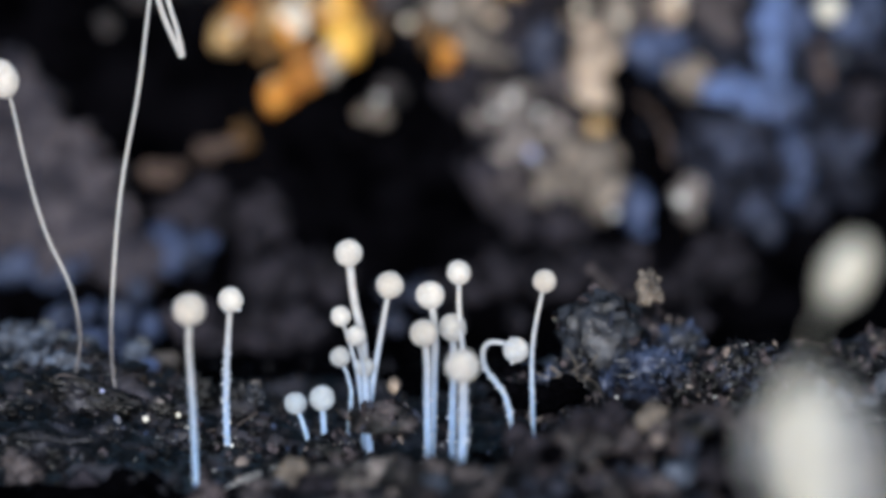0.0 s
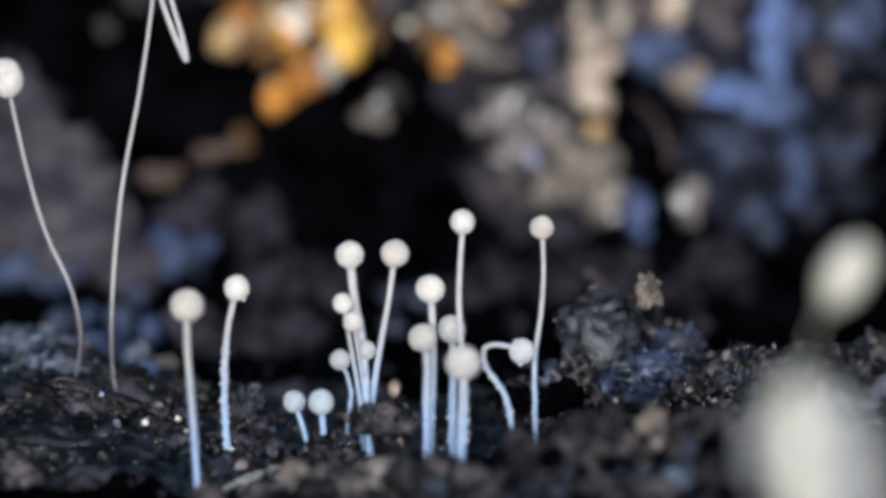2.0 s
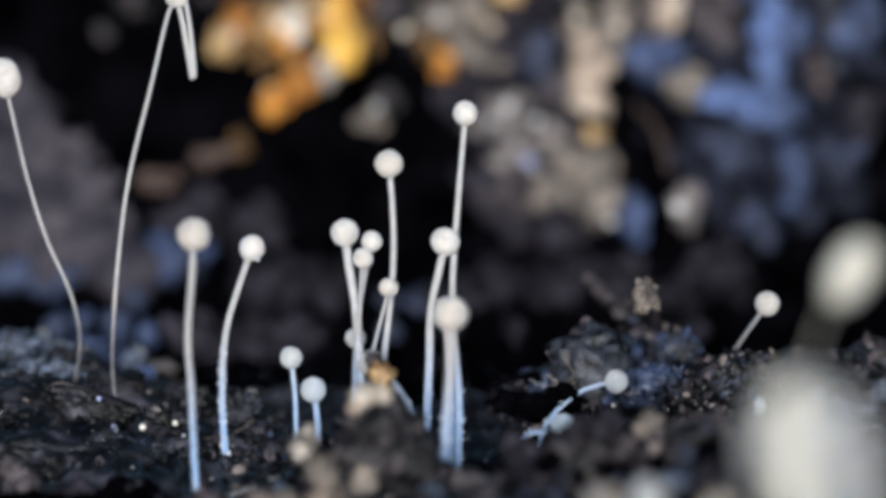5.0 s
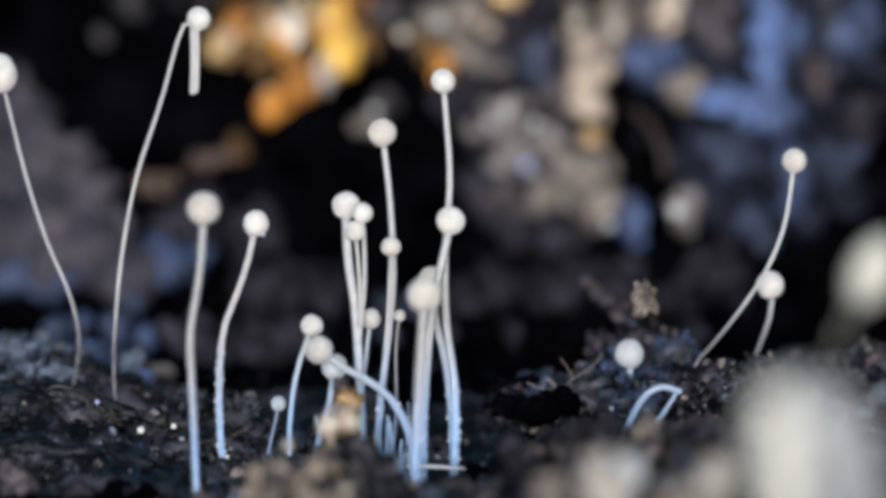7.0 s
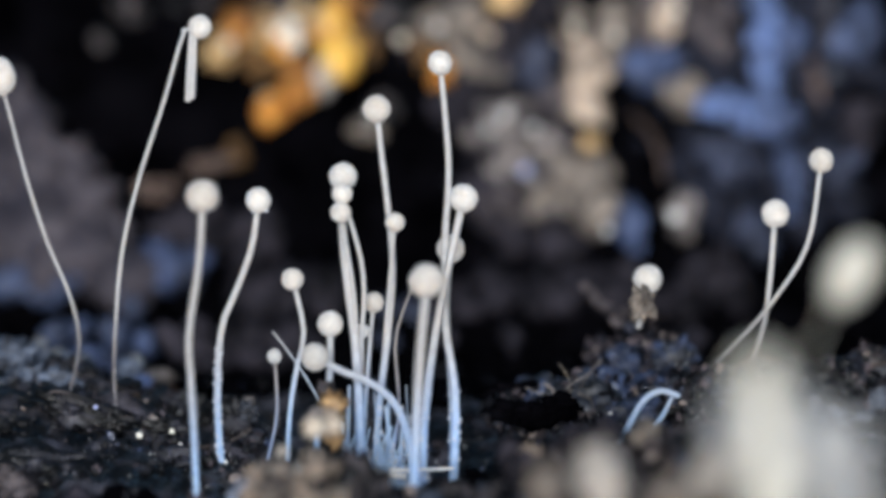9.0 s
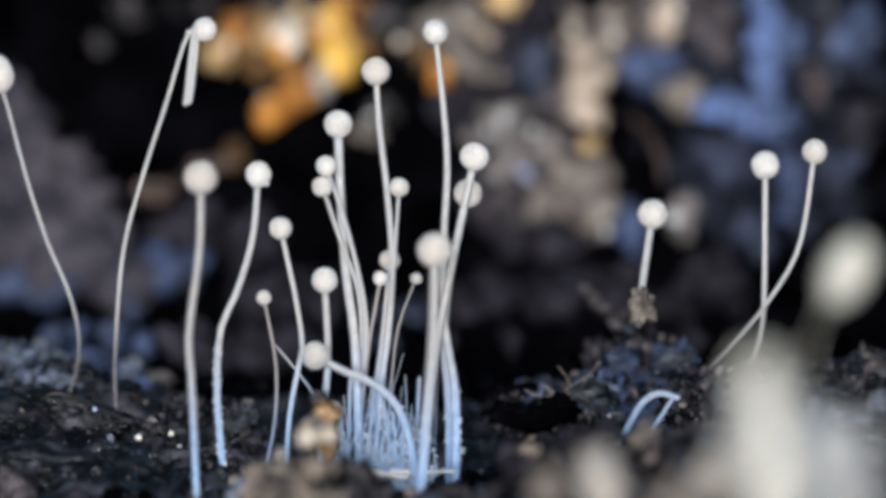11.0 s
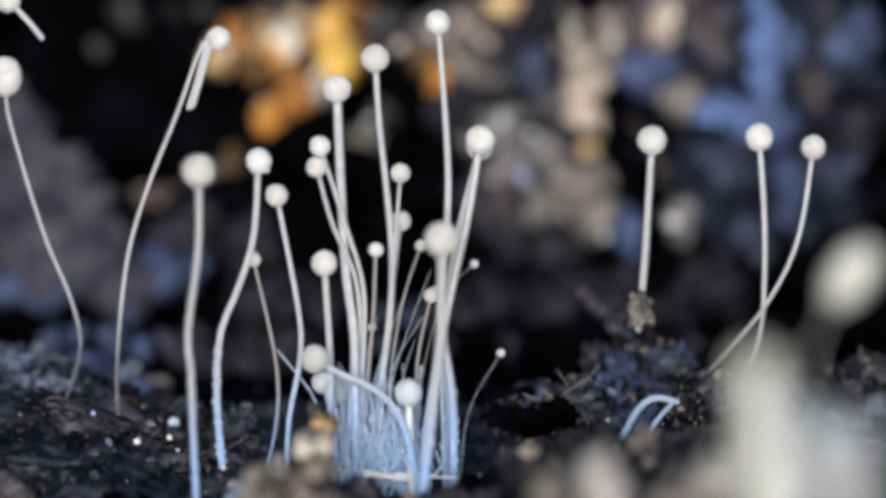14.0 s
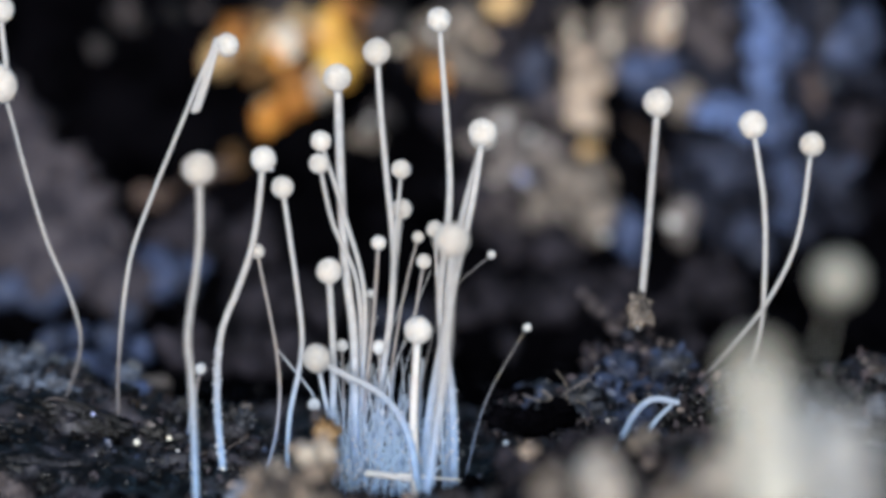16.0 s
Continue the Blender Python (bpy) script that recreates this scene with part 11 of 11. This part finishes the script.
patch(dull_crumb, -4.12, -0.21, 0.37, 0.07, HUMUS, 5, 0.125, 1315, 0, depth=-3)
patch(dull_crumb, -3.49, -0.15, 0.31, 0.09, DUSK, 5, 0.112, 1316, 0, depth=-3)
patch(ground_lump, 4.47, 0.17, 0.25, 0.3, NAVYB, 7, 0.12, 1330, depth=-2)
patch(dull_crumb, -4.28, -0.18, 0.37, 0.07, DUSK, 6, 0.149, 1360, depth=-3.4)
patch(dull_crumb, -3.29, -0.23, 0.37, 0.06, HUMUS, 6, 0.137, 1361, depth=-3.4)
patch(soil_clod, 0.95, 0.33, 0.39, 0.17, HUMUS, 6, 0.156, 1362, depth=1.4)
patch(soil_clod, 1.46, 0.27, 0.32, 0.10, SPECK, 4, 0.129, 1363, depth=0.6)
# ---- end of the bank ----


def crumbs(name, label, count, mat, box, sizes, seed):
    """Loose grains lying on the soil, too many to count."""
    rng = random.Random(seed)
    verts, faces = [], []
    bm = bmesh.new()
    bmesh.ops.create_icosphere(bm, subdivisions=1, radius=1.0)
    base = [v.co.copy() for v in bm.verts]
    tris = [[v.index for v in f.verts] for f in bm.faces]
    bm.free()
    for _ in range(count):
        x, y = rng.uniform(box[0], box[1]), rng.uniform(box[2], box[3])
        r = sizes[0] * (sizes[1] / sizes[0]) ** (rng.random() ** 2)
        z = height(x, y) + r * 0.3
        sq = [rng.uniform(0.6, 1.3) for _ in range(3)]
        k = len(verts)
        for v in base:
            j = rng.uniform(0.75, 1.2) * r
            verts.append(((x + v.x * sq[0] * j) * MM, (y + v.y * sq[1] * j) * MM, (z + v.z * sq[2] * j) * MM))
        faces += [[k + i for i in f] for f in tris]
    me = bpy.data.meshes.new(name)
    me.from_pydata(verts, [], faces)
    me.materials.append(mat)
    return tagged(new(name, me), label, "soil", kind="stuff")


crumbs("soil_crumbs", "black soil crumbs strewn over the ground", 2600, CRUMB, (-6, 6, -5, 9), (0.008, 0.05), 1)
crumbs("loose_clods", "rough dark clods lying over the soil", 520, BARK, (-6, -0.6, -1.4, 3.2), (0.03, 0.16), 6)
crumbs("water_beads", "clear beads of water round the stalk feet", 150, DROP, (-0.85, 0.3, -1.2, 0.5), (0.006, 0.022), 7)
crumbs("soil_grains", "grey mineral grains scattered on dark soil", 500, SPECK_BLUE, (-6, 6, -3, 7), (0.015, 0.05), 2)
# Scattered white specks act as painted glints on the soil.
crumbs("pale_grains", "tiny white specks standing in for glints on damp soil", 620, GRAIN, (-6, 6, -2.5, 5), (0.004, 0.018), 4)
crumbs("ridge_crumbs", "mixed damp soil crumbs heaped before the stalks", 1200, HEAP, (-2.8, 4.4, -8, -2.6), (0.03, 0.16), 11)
heap = random.Random(15)
for k in range(85):
    x, y = heap.uniform(-2.4, 4.4), heap.uniform(-8.0, -3.2)
    r = heap.uniform(0.09, 0.24)
    mat = heap.choice((SOIL, SOIL, HUMUS, BROWN, BROWN, DUSK, MAUVE, MAUVE, ASHBLUE, GREYTAN))
    dull_crumb(x, y, height(x, y) + 0.3 * r, r, mat, 1500 + k, (heap.uniform(0.8, 1.4), 1, heap.uniform(0.7, 1.1)), 0.7, 3, 0.2, heap.uniform(-40, 40))
crumbs("foot_crumbs", "mixed damp soil crumbs round the stalk feet", 420, HEAP, (-5.5, 5.5, -3.0, 3.5), (0.02, 0.09), 12)
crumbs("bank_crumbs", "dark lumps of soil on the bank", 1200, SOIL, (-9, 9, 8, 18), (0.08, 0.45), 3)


def speckle(ob, count, seed):
    """White specks standing in for wet glints all over a clod."""
    rng = random.Random(seed)
    bm = bmesh.new()
    pts = ob.data.vertices
    for _ in range(count):
        v = pts[rng.randrange(len(pts))]
        r = rng.choice((0.003, 0.004, 0.005, 0.006, 0.009)) * MM
        bmesh.ops.create_icosphere(bm, subdivisions=1, radius=r, matrix=Matrix.Translation(v.co + v.normal * r * 0.4))
    tagged(part("glints", bm, GRAIN, ob), "tiny white specks standing in for wet glints", kind="stuff")


def grit(ob, count, seed):
    """Small soil crumbs stuck all over a clod."""
    rng = random.Random(seed)
    bm = bmesh.new()
    pts = ob.data.vertices
    for _ in range(count):
        v = pts[rng.randrange(len(pts))]
        r = rng.choice((0.02, 0.025, 0.03, 0.04, 0.055)) * MM
        turn = Matrix.Rotation(rng.uniform(0, 6.28), 4, Vector((rng.uniform(-1, 1), rng.uniform(-1, 1), 1)))
        shape = Matrix.Diagonal((rng.uniform(0.4, 1.0), rng.uniform(0.5, 1.2), rng.uniform(0.8, 2.4), 1))
        out = bmesh.ops.create_icosphere(bm, subdivisions=1, radius=r, matrix=Matrix.Translation(v.co + v.normal * r * 0.3) @ turn @ shape)
        for w in out["verts"]:
            w.co += Vector((rng.uniform(-1, 1), rng.uniform(-1, 1), rng.uniform(-1, 1))) * r * 0.3
    crust = part("crumb_crust", bm, SPECK_BLUE if seed % 5 == 0 else HEAP, ob, "loose crumbs stuck to the clod")
    crust.data.shade_flat()
    tagged(crust, kind="stuff")


for k, ob in enumerate([o for o in scene.objects if o.name.startswith(("soil_clod", "bark_chip", "bark_splinter"))]):
    if ob.location.y < 4 * MM:
        speckle(ob, 34, k)
        if ob.name.startswith("soil_clod"):
            grit(ob, 80, k)


def motions():
    for s in GROWN:
        heads, rows, crusts = s.rows()
        for (_, ob), r in zip(s.crusts, crusts):
            walk(ob, r)
        if s.head:
            walk(s.bead, heads)
        for piece, r in zip(s.pieces, rows):
            walk(piece, r)
    for ob, rows in MOVED:
        walk(ob, [(t, pose(x * MM, y * MM, z * MM)) for t, x, y, z in rows])


motions()
